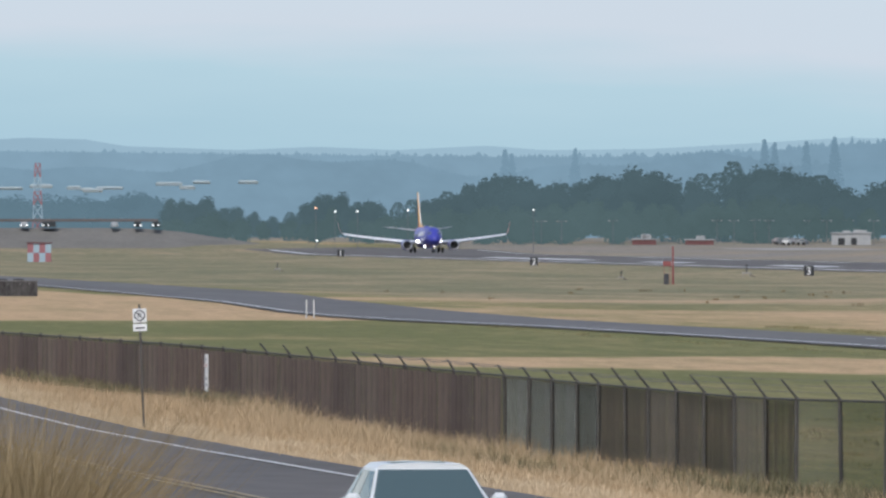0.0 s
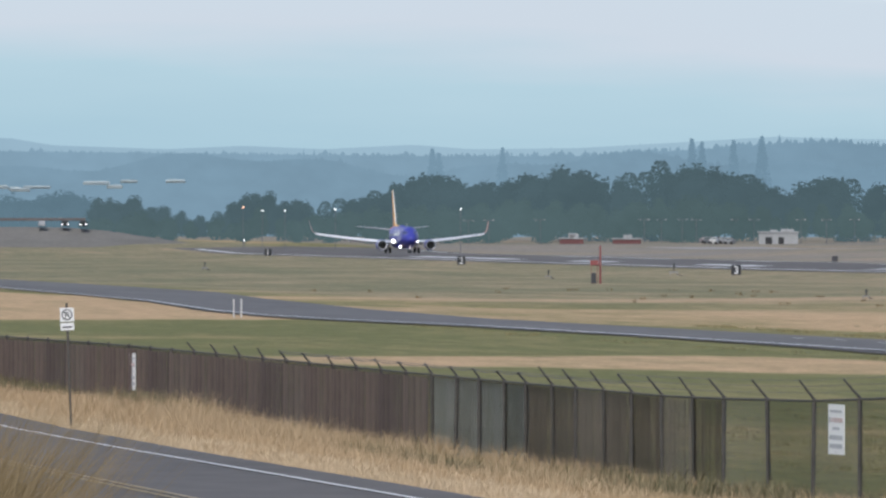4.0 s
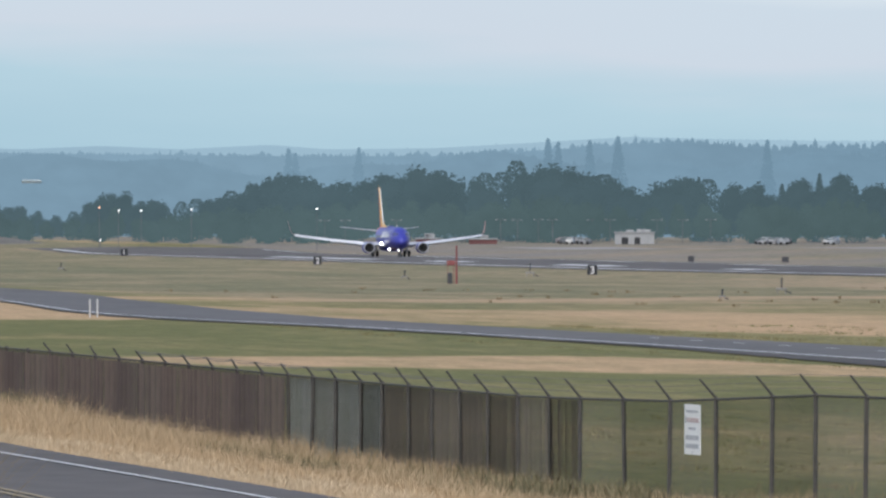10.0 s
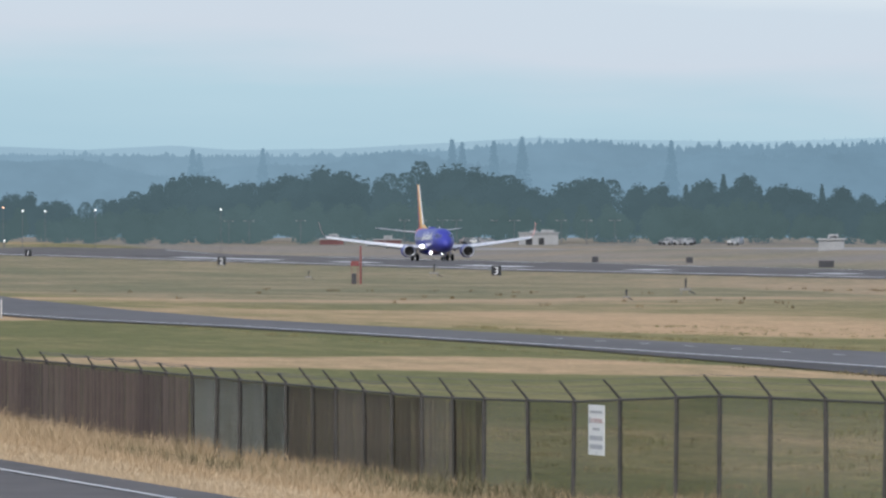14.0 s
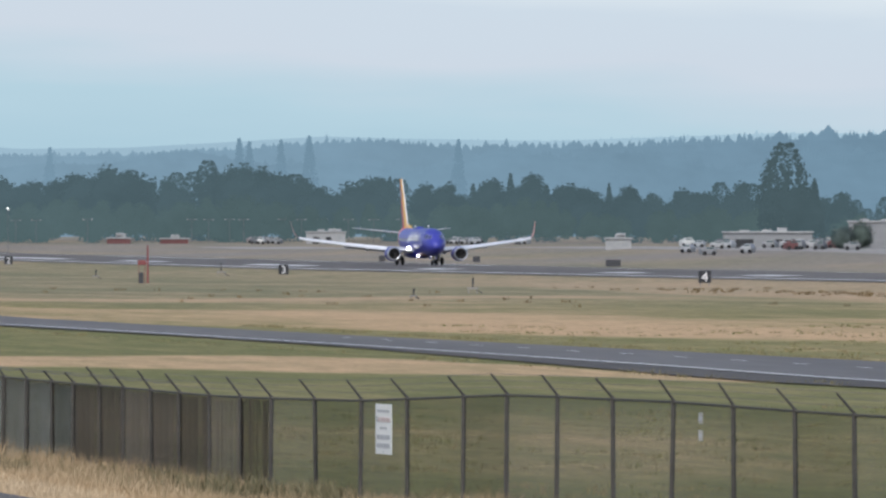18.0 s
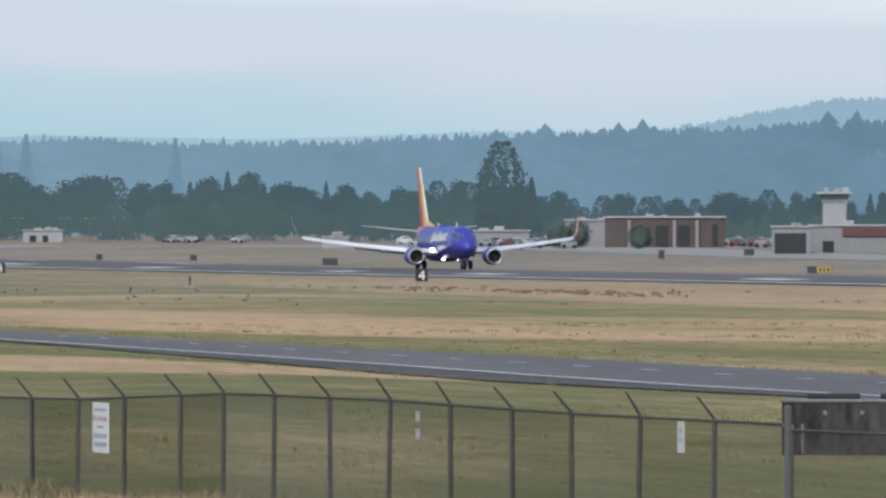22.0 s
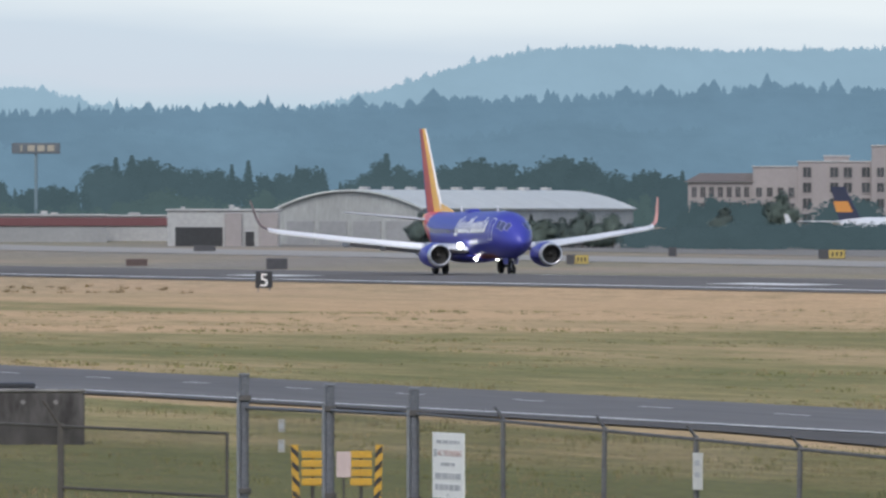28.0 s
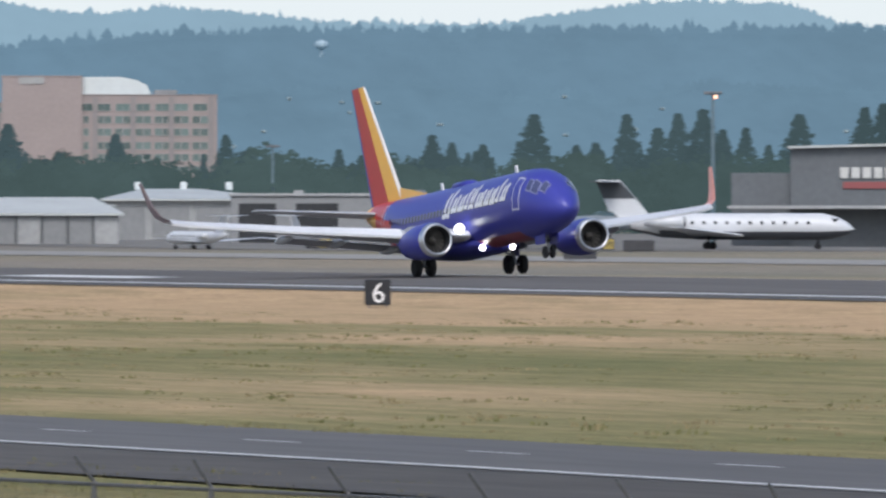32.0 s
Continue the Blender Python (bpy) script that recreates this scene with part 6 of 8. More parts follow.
def building(name, u, r, label, turn=0.0, cat="building"):
    return holder(name, facing(u, r, turn), label, cat), r / FOCAL


def wall_block(B, x0, x1, y0, y1, z1, material, name="wall", z0=-1.0, bevel=0.06):
    bm = bm_()
    box(bm, ((x0 + x1) / 2, (y0 + y1) / 2, (z0 + z1) / 2), (x1 - x0, y1 - y0, z1 - z0), bevel=bevel)
    return part(name, bm, material, B)


def parapet(B, x0, x1, y0, y1, z, material, t=0.35, name="roof_edge"):
    bm = bm_()
    box(bm, ((x0 + x1) / 2, (y0 + y1) / 2, z + 0.12), (x1 - x0 + t, y1 - y0 + t, 0.3), bevel=0.05)
    return part(name, bm, material, B)


def hotel():
    """Long beige hotel of several sections."""
    B, k = building("hotel", 4680, 2050, "long beige hotel with stair towers and rows of windows", cat="hotel")
    z0 = spot(4680, 2050)[2]
    X = lambda u: (u - 4680) * k
    Z = lambda v: 5.5 - (v - LEVEL) * k - z0
    def seg(u0, u1, v, depth=14, front=0.0, mm="wall_beige"):
        w = wall_block(B, X(u0), X(u1), front, front + depth, Z(v), M[mm])
        parapet(B, X(u0), X(u1), front, front + depth, Z(v), M["wall_white"])
        return w
    w = seg(4207, 4322, 346, 12, 1.0)
    bm = bm_()
    a, b, zt = X(4200), X(4325), Z(344)
    loft(bm, [[(a, 0.4, zt), (b, 0.4, zt), (b, 13.6, zt), (a, 13.6, zt)], [(a + 3, 5, zt + 1.7), (b - 0.5, 5, zt + 1.7), (b - 0.5, 9, zt + 1.7), (a + 3, 9, zt + 1.7)]])
    part("roof", bm, M["roof_dark"], B, "dark hipped roof")
    for i in range(7):
        for v in (362, 390):
            window_at(w, X(4218 + i * 15.5), 0.98, Z(v), 0.8, 1.7)
    w = seg(4322, 4402, 318, 13, 0.5)
    for i in range(4):
        for v in (362, 390):
            window_at(w, X(4333 + i * 19), 0.48, Z(v), 0.9, 1.5)
    w = seg(4402, 4532, 309, 14, 0.0)
    for uu in (4418, 4466, 4490, 4522):
        for v in (327, 354, 382, 410):
            window_at(w, X(uu), -0.02, Z(v), 1.3, 1.6)
    seg(4447, 4492, 299, 6, 4)
    w = seg(4532, 4612, 281, 9, -1.2)
    for uu in (4548, 4572, 4596):
        for v in (327, 354, 382, 410):
            window_at(w, X(uu), -1.22, Z(v), 1.1, 1.5)
    w = seg(4612, 4640, 309, 14, 0)
    w = seg(4640, 4742, 278, 10, -1.6)
    for uu in (4656,):
        for v in (327, 354, 382):
            window_at(w, X(uu), -1.62, Z(v), 1.0, 1.5)
    w2 = seg(4690, 4800, 306, 12, -2.2)
    bm = bm_()
    rod(bm, (X(4743), -2.2, Z(337)), (X(4743), -2.5, Z(337)), 13 * k, n=24)
    part("round_emblem", bm, M["logo_red"], w2, "round red emblem")
    w = seg(4800, 4822, 308, 12, 0.4)
    for v in (327, 354, 382, 410):
        window_at(w, X(4811), 0.38, Z(v), 1.0, 1.7)
    w = seg(4822, 5122, 304, 15, -0.4)
    for uu in (4842, 4900, 4912, 4972, 4984, 5046, 5058, 5110):
        for v in (331, 359, 387, 415):
            window_at(w, X(uu), -0.42, Z(v), 1.25, 1.5)
    for uu in (4875, 4940, 5015, 5085):
        wall_block(B, X(uu - 5), X(uu + 5), -0.9, 1, Z(302), M["wall_beige"], "pier")
    for uu in (4540, 4700, 4960, 5060):
        wall_block(B, X(uu - 6), X(uu + 6), 4, 7, Z(296), M["wall_grey"], "rooftop_unit", z0=Z(308))


def annex():
    B, k = building("office_block", 5220, 2300, "white office block with dark windows and rooftop plant")
    z0 = spot(5220, 2300)[2]
    X = lambda u: (u - 5220) * k
    Z = lambda v: 5.5 - (v - LEVEL) * k - z0
    w = wall_block(B, X(5120), X(5325), 0, 14, Z(308), M["wall_white"])
    parapet(B, X(5120), X(5325), 0, 14, Z(308), M["wall_white"])
    t = wall_block(B, X(5135), X(5260), 3, 11, Z(281), M["wall_white"], "rooftop_plant", z0=Z(309))
    for uu in range(5150, 5320, 28):
        for v in (325, 352):
            window_at(w, X(uu), -0.02, Z(v), 2.0, 1.7)


def tower_hotel():
    B, k = building("tower_hotel", 5580, 2530, "tall pink-beige hotel with green windows and a glass-topped hall", cat="hotel")
    z0 = spot(5580, 2530)[2]
    X = lambda u: (u - 5580) * k
    Z = lambda v: 5.5 - (v - LEVEL) * k - z0
    w = wall_block(B, X(5315), X(5472), 2, 16, Z(240), M["wall_beige"])
    parapet(B, X(5315), X(5472), 2, 16, Z(240), M["wall_beige"])
    for i in range(8):
        window_at(w, X(5326 + i * 19), 1.98, Z(252), 1.9, 1.3, "window_green")
        for v in (276, 299, 322, 345, 368):
            if i % 4 != 3:
                window_at(w, X(5326 + i * 19), 1.98, Z(v), 1.3, 1.5, "window_green")
    wall_block(B, X(5350), X(5425), 6, 13, Z(196), M["wall_pink"], "penthouse", z0=Z(241))
    wall_block(B, X(5385), X(5400), 5, 6, Z(230), M["opening"], "louvre", z0=Z(238))
    c = wall_block(B, X(5465), X(5607), 0, 18, Z(193), M["wall_pink"], "core")
    parapet(B, X(5465), X(5607), 0, 18, Z(193), M["wall_pink"])
    wall_block(B, X(5495), X(5540), -0.2, 0.1, Z(194), M["wall_white"], "sign_band", z0=Z(206))
    w = wall_block(B, X(5605), X(5846), 1, 15, Z(226), M["wall_pink"])
    parapet(B, X(5605), X(5846), 1, 15, Z(226), M["wall_beige"])
    for uu in (5614, 5645, 5679, 5715, 5749, 5782, 5816):
        window_at(w, X(uu), 0.98, Z(247), 3.2, 1.7, "window_green")
    for uu in (5614, 5645, 5679, 5715, 5749, 5782, 5816):
        for v in (269, 291, 315, 336, 358):
            if uu == 5614:
                window_at(w, X(uu), 0.98, Z(v), 1.2, 1.7, "window_green")
            else:
                for d in (-8, 8):
                    window_at(w, X(uu + d * 0.9), 0.98, Z(v), 1.7, 1.7, "window_green")
    for uu in (5630, 5697, 5765, 5835):
        wall_block(B, X(uu - 5), X(uu + 5), 0.6, 1.4, Z(228), M["wall_beige"], "pier")
    bm = bm_()
    prof = [(X(5605), Z(226)), (X(5605), Z(193)), (X(5675), Z(193)), (X(5705), Z(199)), (X(5722), Z(208)), (X(5730), Z(226))]
    loft(bm, [[(x, y, z) for x, z in prof] for y in (3, 12)])
    part("skylight_hall", bm, M["glass_pale"], B, "pale glazed roof hall")
    wall_block(B, X(5735), X(5775), 3, 9, Z(216), M["wall_grey"], "rooftop_unit", z0=Z(228))


hotel()
annex()
tower_hotel()


M["wall_arch"] = mat("grey_weathered_sheeting", (0.30, 0.31, 0.305), 0.85, var=0.2, scale=0.25, stretch=(1, 1, 0.3))


def arch_hangar():
    """Barrel-roofed hangar with a flat annex before it."""
    B, k = building("arched_hangar", 3610, 1510, "old pale arched hangar with metal roof", turn=-32, cat="hangar")
    W, L, zt, ze = 12.0, 58.0, 7.5, 5.1
    n = 16
    def arc(y, r0=0.0):
        pts = [(-W, y, -1)]
        for i in range(n + 1):
            a = math.pi * (i / n)
            pts.append((-(W + r0) * math.cos(a), y, ze + r0 + (zt - ze) * math.sin(a) ** 2))
        pts.append((W, y, -1))
        return pts
    bm = bm_()
    loft(bm, [arc(0), arc(L)])
    wl = part("wall", bm, M["wall_arch"], B)
    bm = bm_()
    outer = [[(-(W + 0.4) * math.cos(math.pi * i / n), y, ze + 0.1 + (zt - ze + 0.25) * math.sin(math.pi * i / n) ** 2) for i in range(n + 1)] for y in (-0.6, L + 0.4)]
    loft(bm, outer, close=False, caps=False)
    bmesh.ops.solidify(bm, geom=bm.faces[:], thickness=0.25)
    roof = part("roof", bm, M["roof_metal"], B, "pale metal barrel roof")
    for i in range(9):
        bm = bm_()
        box(bm, (0.5, 3 + i * 6.2, zt + 0.45), (1.3, 1.3, 0.6), bevel=0.1)
        part("roof_vent", bm, M["wall_white"], roof)
    for x in (-8.2, -2.8, 2.8, 8.2):
        bm = bm_()
        box(bm, (x, -0.08, 1.7), (4.6, 0.25, 3.4), bevel=0.05)
        part("hangar_door", bm, M["wall_grey"], B)
    for i in range(8):
        bm = bm_()
        box(bm, (W + 0.08, 4 + i * 6.6, 2.6), (0.2, 2.6, 1.1), bevel=0.03)
        part("side_window", bm, M["window"], B)


def flat_front(u0, u1, r, v_top, label, band=None, doors=(), mm="wall_white", depth=16, piers=()):
    uc = (u0 + u1) / 2
    B, k = building("flat_building", uc, r, label)
    z0 = spot(uc, r)[2]
    X = lambda u: (u - uc) * k
    Z = lambda v: 5.5 - (v - LEVEL) * k - z0
    wall_block(B, X(u0), X(u1), 0, depth, Z(v_top), M[mm])
    parapet(B, X(u0), X(u1), 0, depth, Z(v_top), M["wall_white"], 0.5)
    if band:
        a, b, v0, v1 = band
        wall_block(B, X(a), X(b), -0.25, 0.1, Z(v0), M["fascia"], "fascia", z0=Z(v1))
    for a, b, v0 in doors:
        wall_block(B, X(a), X(b), -0.08, 0.3, Z(v0), M["opening"], "doorway", z0=0.0)
    for a, b in piers:
        wall_block(B, X(a), X(b), -0.7, 0.5, Z(v_top + 4), M["wall_beige"], "pier")
    rnd = random.Random(int(u0))
    for i in range(3):
        a = rnd.uniform(u0 + 15, u1 - 25)
        wall_block(B, X(a), X(a + rnd.uniform(8, 18)), 3, 6, Z(v_top - rnd.uniform(5, 11)), M["wall_white"], "rooftop_unit", z0=Z(v_top + 1))


arch_hangar()


def tower_cab():
    """Small old control tower: a pale shaft, a flared glazed cab and a white roof with aerials."""
    B, k = building("control_tower", 2906, 1578, "small pale control tower with a flared glazed cab", cat="tower")
    z0 = spot(2906, 1578)[2]
    Z = lambda v: 5.5 - (v - LEVEL) * k - z0
    bm = bm_()
    box(bm, (0, 2.5, Z(364) / 2), (3.5, 4.0, Z(364)), bevel=0.08)
    part("shaft", bm, M["wall_white"], B)
    bm = bm_()
    loft(bm, [[(x * a, 2.5 + y * a, z) for x, y in ((-1, -1), (1, -1), (1, 1), (-1, 1))] for a, z in ((1.7, Z(364)), (2.0, Z(357)))])
    part("cab_base", bm, M["wall_white"], B)
    bm = bm_()
    loft(bm, [[(x * a, 2.5 + y * a, z) for x, y in ((-1, -1), (1, -1), (1, 1), (-1, 1))] for a, z in ((1.98, Z(357)), (2.25, Z(347)))])
    part("cab_glass", bm, M["window_green"], B)
    bm = bm_()
    box(bm, (0, 2.5, Z(345)), (5.4, 5.4, 0.35), bevel=0.06)
    rf = part("roof", bm, M["wall_white"], B, "pale flat cab roof")
    for x in (-1.2, 0.4, 1.3, 1.9):
        bm = bm_()
        box(bm, (x, 2.2, Z(341)), (0.7, 0.6, 0.6 + 0.2 * abs(x)), bevel=0.1)
        part("roof_unit", bm, M["wall_white"], rf)


tower_cab()
flat_front(2862, 3180, 1560, 404, "long low pale building with a maroon fascia band", band=(2920, 3290, 407, 422), doors=((2885, 2905, 430),), mm="wall_grey")
flat_front(2795, 2865, 1540, 406, "pale flat-roofed workshop with a dark bay", doors=((2800, 2856, 416),), mm="wall_grey")
flat_front(3178, 3290, 1580, 405, "pale low building with a maroon fascia", band=(3180, 3290, 408, 422), mm="wall_white")
flat_front(3286, 3486, 1480, 395, "pale flat-roofed hangar front with dark doorways", doors=((3300, 3384, 424), (3424, 3440, 432)), mm="wall_white", piers=((3388, 3418), (3448, 3482)))
flat_front(2500, 2712, 1680, 389, "brown brick warehouse with a flat roof", doors=((2590, 2612, 402), (2630, 2650, 402), (2690, 2700, 400)), mm="wall_brown", piers=((2540, 2546), (2620, 2626), (2660, 2666)))
flat_front(2430, 2520, 1720, 394, "grey low warehouse with a pale roof edge", mm="wall_grey")
flat_front(2208, 2366, 1800, 413, "low shed with a pale metal roof", mm="wall_grey", doors=((2230, 2262, 424), (2300, 2345, 424)))
flat_front(1470, 1540, 2440, 412, "small white two-storey site building", doors=((1482, 1494, 420), (1505, 1515, 420)), mm="wall_white", depth=8)
flat_front(1118, 1160, 2440, 423, "low red shed with a white roof edge", mm="container_red", depth=6)
flat_front(1212, 1262, 2440, 424, "low red shed with a white roof edge", mm="container_red", depth=6)
flat_front(2000, 2046, 1800, 424, "small white cabin by the yard", mm="wall_white", depth=5)
flat_front(2480, 2516, 1850, 424, "red shipping container in the yard", mm="container_red", depth=3)
flat_front(2516, 2600, 1790, 425, "long low white wall by the yard", mm="wall_white", depth=1)
flat_front(5870, 6230, 1120, 404, "long grey shed with green-black doors", mm="wall_grey", doors=((5884, 5950, 417), (5985, 6060, 417), (6150, 6200, 417)))
flat_front(5120, 5345, 1350, 384, "long low shed with a pale roof", mm="wall_grey")


def hip_hangar(u0, u1, r, ve, vr, hip, label):
    """A wide low hangar under a hipped pale roof with a row of ridge vents."""
    uc = (u0 + u1) / 2
    B, k = building("hipped_hangar", uc, r, label, cat="hangar")
    z0 = spot(uc, r)[2]
    X = lambda u: (u - uc) * k
    Z = lambda v: 5.5 - (v - LEVEL) * k - z0
    wall_block(B, X(u0 + 6), X(u1 - 6), 0, 18, Z(ve), M["wall_white"])
    bm = bm_()
    a, b, h = X(u0), X(u1), hip * k
    loft(bm, [[(a, -0.8, Z(ve) - 0.1), (b, -0.8, Z(ve) - 0.1), (b, 18.8, Z(ve) - 0.1), (a, 18.8, Z(ve) - 0.1)], [(a, -0.8, Z(ve) + 0.15), (b, -0.8, Z(ve) + 0.15), (b, 18.8, Z(ve) + 0.15), (a, 18.8, Z(ve) + 0.15)],
              [(a + h * 0.5, 8.5, Z(vr)), (b - h, 8.5, Z(vr)), (b - h, 9.5, Z(vr)), (a + h * 0.5, 9.5, Z(vr))]])
    rf = part("roof", bm, M["roof_metal"], B, "pale hipped metal roof")
    for f in (0.2, 0.45, 0.7):
        bm = bm_()
        x = a + (b - a) * f
        box(bm, (x, 9, Z(vr) + 0.3), (0.75, 0.8, 0.9), bevel=0.08)
        part("roof_vent", bm, M["glass_pale"], rf, "white ridge vent")
    for i in range(4):
        bm = bm_()
        box(bm, (a + (b - a) * (0.14 + 0.24 * i), -0.06, Z(ve) * 0.42), ((b - a) * 0.2, 0.2, Z(ve) * 0.84), bevel=0.04)
        part("hangar_door", bm, M["wall_grey"], B)


hip_hangar(5640, 5965, 1180, 411, 391, 150, "wide pale hangar with a hipped roof and ridge vents")


def gable_shed(u0, u1, r, ve, vr, label, bays, right_gable=True):
    uc = (u0 + u1) / 2
    B, k = building("gabled_hangar", uc, r, label, cat="hangar")
    z0 = spot(uc, r)[2]
    X = lambda u: (u - uc) * k
    Z = lambda v: 5.5 - (v - LEVEL) * k - z0
    x0, x1, D = X(u0), X(u1), 12.0
    bm = bm_()
    box(bm, ((x0 + x1) / 2, D / 2, Z(ve) / 2 - 0.5), (x1 - x0, D, Z(ve) + 1), bevel=0.05)
    part("wall", bm, M["wall_white"], B)
    bm = bm_()
    a, b, h = x0 - 0.5, x1 + 0.5, 54 * k
    loft(bm, [[(a, -0.7, z), (b, -0.7, z), (b, D + 0.7, z), (a, D + 0.7, z)] for z in (Z(ve) - 0.15, Z(ve) + 0.12)] + [[(a + h, D / 2 - 0.1, Z(vr)), (b - h, D / 2 - 0.1, Z(vr)), (b - h, D / 2 + 0.1, Z(vr)), (a + h, D / 2 + 0.1, Z(vr))]])
    roof = part("roof", bm, M["roof_metal"], B, "pale corrugated metal roof")
    n = len(bays)
    w = (x1 - x0) / n
    for i, dark in enumerate(bays):
        bm = bm_()
        box(bm, (x0 + w * (i + 0.5), -0.07, Z(ve) * 0.46), (w * 0.9, 0.2, Z(ve) * 0.9), bevel=0.04)
        d = part("hangar_door", bm, M["opening"] if dark == 2 else M["wall_grey"] if dark else M["wall_white"], B)
        bm = bm_()
        box(bm, (x0 + w * i, -0.2, Z(ve) * 0.5), (0.2, 0.3, Z(ve)))
        part("pier", bm, M["wall_dark"], B)
        for s in (0.25, 0.7):
            bm = bm_()
            box(bm, (x0 + w * (i + s), D / 4, (Z(ve) + Z(vr)) / 2 + 0.02), (0.9, 0.5, 0.1))
            part("skylight", bm, M["glass_pale"], roof)


gable_shed(4905, 5345, 1085, 433, 402, "row of white aircraft sheds under a pale roof", (0, 0, 0, 1, 0, 1))
gable_shed(5400, 5672, 1085, 436, 406, "row of pale grey aircraft sheds with a metal roof", (0, 1, 0, 1, 1, 0))


def gable_end(u, r, w, ze, zr, label):
    B, k = building("gabled_store", u, r, label, cat="hangar")
    bm = bm_()
    loft(bm, [[(-w / 2, y, -1), (w / 2, y, -1), (w / 2, y, ze), (0, y, zr), (-w / 2, y, ze)] for y in (0, 16)])
    part("wall", bm, M["wall_white"], B)
    bm = bm_()
    for s in (-1, 1):
        loft(bm, [[(0, y, zr + 0.02), (s * (w / 2 + 0.5), y, ze - 0.15), (s * (w / 2 + 0.5), y, ze + 0.1), (0, y, zr + 0.25)] for y in (-0.5, 16.5)])
    part("roof", bm, M["roof_metal"], B)
    bm = bm_()
    box(bm, (w * 0.3, -0.06, 1.1), (1.0, 0.2, 2.2), bevel=0.03)
    part("door", bm, M["opening"], B)


gable_end(5360, 1060, 7.4, 3.5, 5.2, "white gabled store at the shed row's end")


def dark_hangar():
    """Large grey maintenance hangar with a canopy and an illegible sign."""
    B, k = building("maintenance_hangar", 7010, 1090, "large dark grey maintenance hangar with a white roof edge", cat="hangar")
    z0 = spot(7010, 1090)[2]
    X = lambda u: (u - 7010) * k
    Z = lambda v: 5.5 - (v - LEVEL) * k - z0
    w = wall_block(B, X(6860), X(7300), 0, 30, Z(317), M["wall_dark"])
    bm = bm_()
    loft(bm, [[(X(6855), y, Z(320)), (X(7310), y, Z(309)), (X(7310), y, Z(304)), (X(6855), y, Z(316))] for y in (-0.8, 31)])
    part("roof", bm, M["roof_metal"], B, "thin pale roof edge")
    wall_block(B, X(6755), X(6860), 1, 28, Z(363), M["wall_dark"], "side_bay")
    bm = bm_()
    box(bm, (X(6990), -2.0, Z(424)), (X(7260) - X(6780), 4, 0.35), bevel=0.05)
    part("canopy", bm, M["wall_white"], B, "white canopy edge")
    x = X(6955)
    for i in range(7):
        bm = bm_()
        box(bm, (x, -0.12, Z(363)), (0.85, 0.12, 1.1), bevel=0.03)
        part("sign_block", bm, M["tag_white"], w)
        x += 1.15
    bm = bm_()
    box(bm, (X(7010), -0.12, Z(385)), (6.5, 0.12, 0.7), bevel=0.03)
    part("sign_stripe", bm, M["logo_red"], w)


dark_hangar()


M["sign_pole"] = mat("blue_grey_pole_paint", (0.15, 0.21, 0.24), 0.8, var=0.1)
M["dull_yellow"] = mat("dull_yellow_blocks", (0.31, 0.29, 0.24), 0.8, var=0.1)


def store_sign():
    """A wide dark blue sign board on a pole with yellow blocks."""
    B, k = building("store_sign", 3054, 2400, "wide dark blue sign with yellow blocks on a pole", cat="sign")
    z0 = spot(3054, 2400)[2]
    Z = lambda v: 5.5 - (v - LEVEL) * k - z0
    bm = bm_()
    rod(bm, (0, 0.3, -0.5), (0, 0.3, Z(293)), 0.38, n=10)
    part("pole", bm, M["sign_pole"], B)
    bm = bm_()
    box(bm, (0, 0, (Z(275) + Z(294)) / 2), (10.8, 0.8, Z(275) - Z(294)), bevel=0.08)
    bd = part("board", bm, mat("dark_blue_board", (0.10, 0.118, 0.135), 0.5, var=0.1), B)
    for i in range(4):
        bm = bm_()
        box(bm, (-3.3 + i * 2.2, -0.44, (Z(275) + Z(294)) / 2), (0.5 if i == 0 else 1.6, 0.08, 1.35), bevel=0.04)
        part("yellow_block", bm, M["dull_yellow"], bd)


store_sign()


# white paint with the haze of distance tinted into its base colour
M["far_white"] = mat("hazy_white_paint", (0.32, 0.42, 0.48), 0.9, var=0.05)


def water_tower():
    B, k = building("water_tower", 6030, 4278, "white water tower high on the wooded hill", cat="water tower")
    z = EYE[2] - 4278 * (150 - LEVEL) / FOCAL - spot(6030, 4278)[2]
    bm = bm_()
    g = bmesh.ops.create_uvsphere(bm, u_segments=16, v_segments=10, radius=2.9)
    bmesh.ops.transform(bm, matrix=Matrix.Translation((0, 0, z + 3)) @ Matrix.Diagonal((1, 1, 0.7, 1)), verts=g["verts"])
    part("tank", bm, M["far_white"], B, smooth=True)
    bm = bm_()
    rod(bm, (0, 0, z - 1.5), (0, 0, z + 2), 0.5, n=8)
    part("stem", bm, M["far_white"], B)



water_tower()


def light_mast(u, r, h, lamp):
    B, k = building("light_mast", u, r, "tall steel floodlight mast with a dark head", cat="mast")
    bm = bm_()
    rod(bm, (0, 0, 0), (0, 0, h), 0.30, 0.15, n=8)
    part("pole", bm, M["sign_pole"], B)
    bm = bm_()
    box(bm, (0, 0, h + 0.1), (2.1, 1.2, 0.35), bevel=0.08)
    hd = part("lamp_head", bm, M["wall_dark"], B)
    if lamp:
        bm = bm_()
        g = bmesh.ops.create_uvsphere(bm, u_segments=8, v_segments=6, radius=0.2)
        bmesh.ops.transform(bm, matrix=Matrix.Translation((0.3, -0.3, h - 0.35)), verts=g["verts"])
        part("warm_lamp", bm, M["lamp_warm"], hd)


M["lamp_warm"] = mat("warm_lamp_glow", (1, 0.7, 0.5), emit=(1, 0.45, 0.25), power=3, var=0)
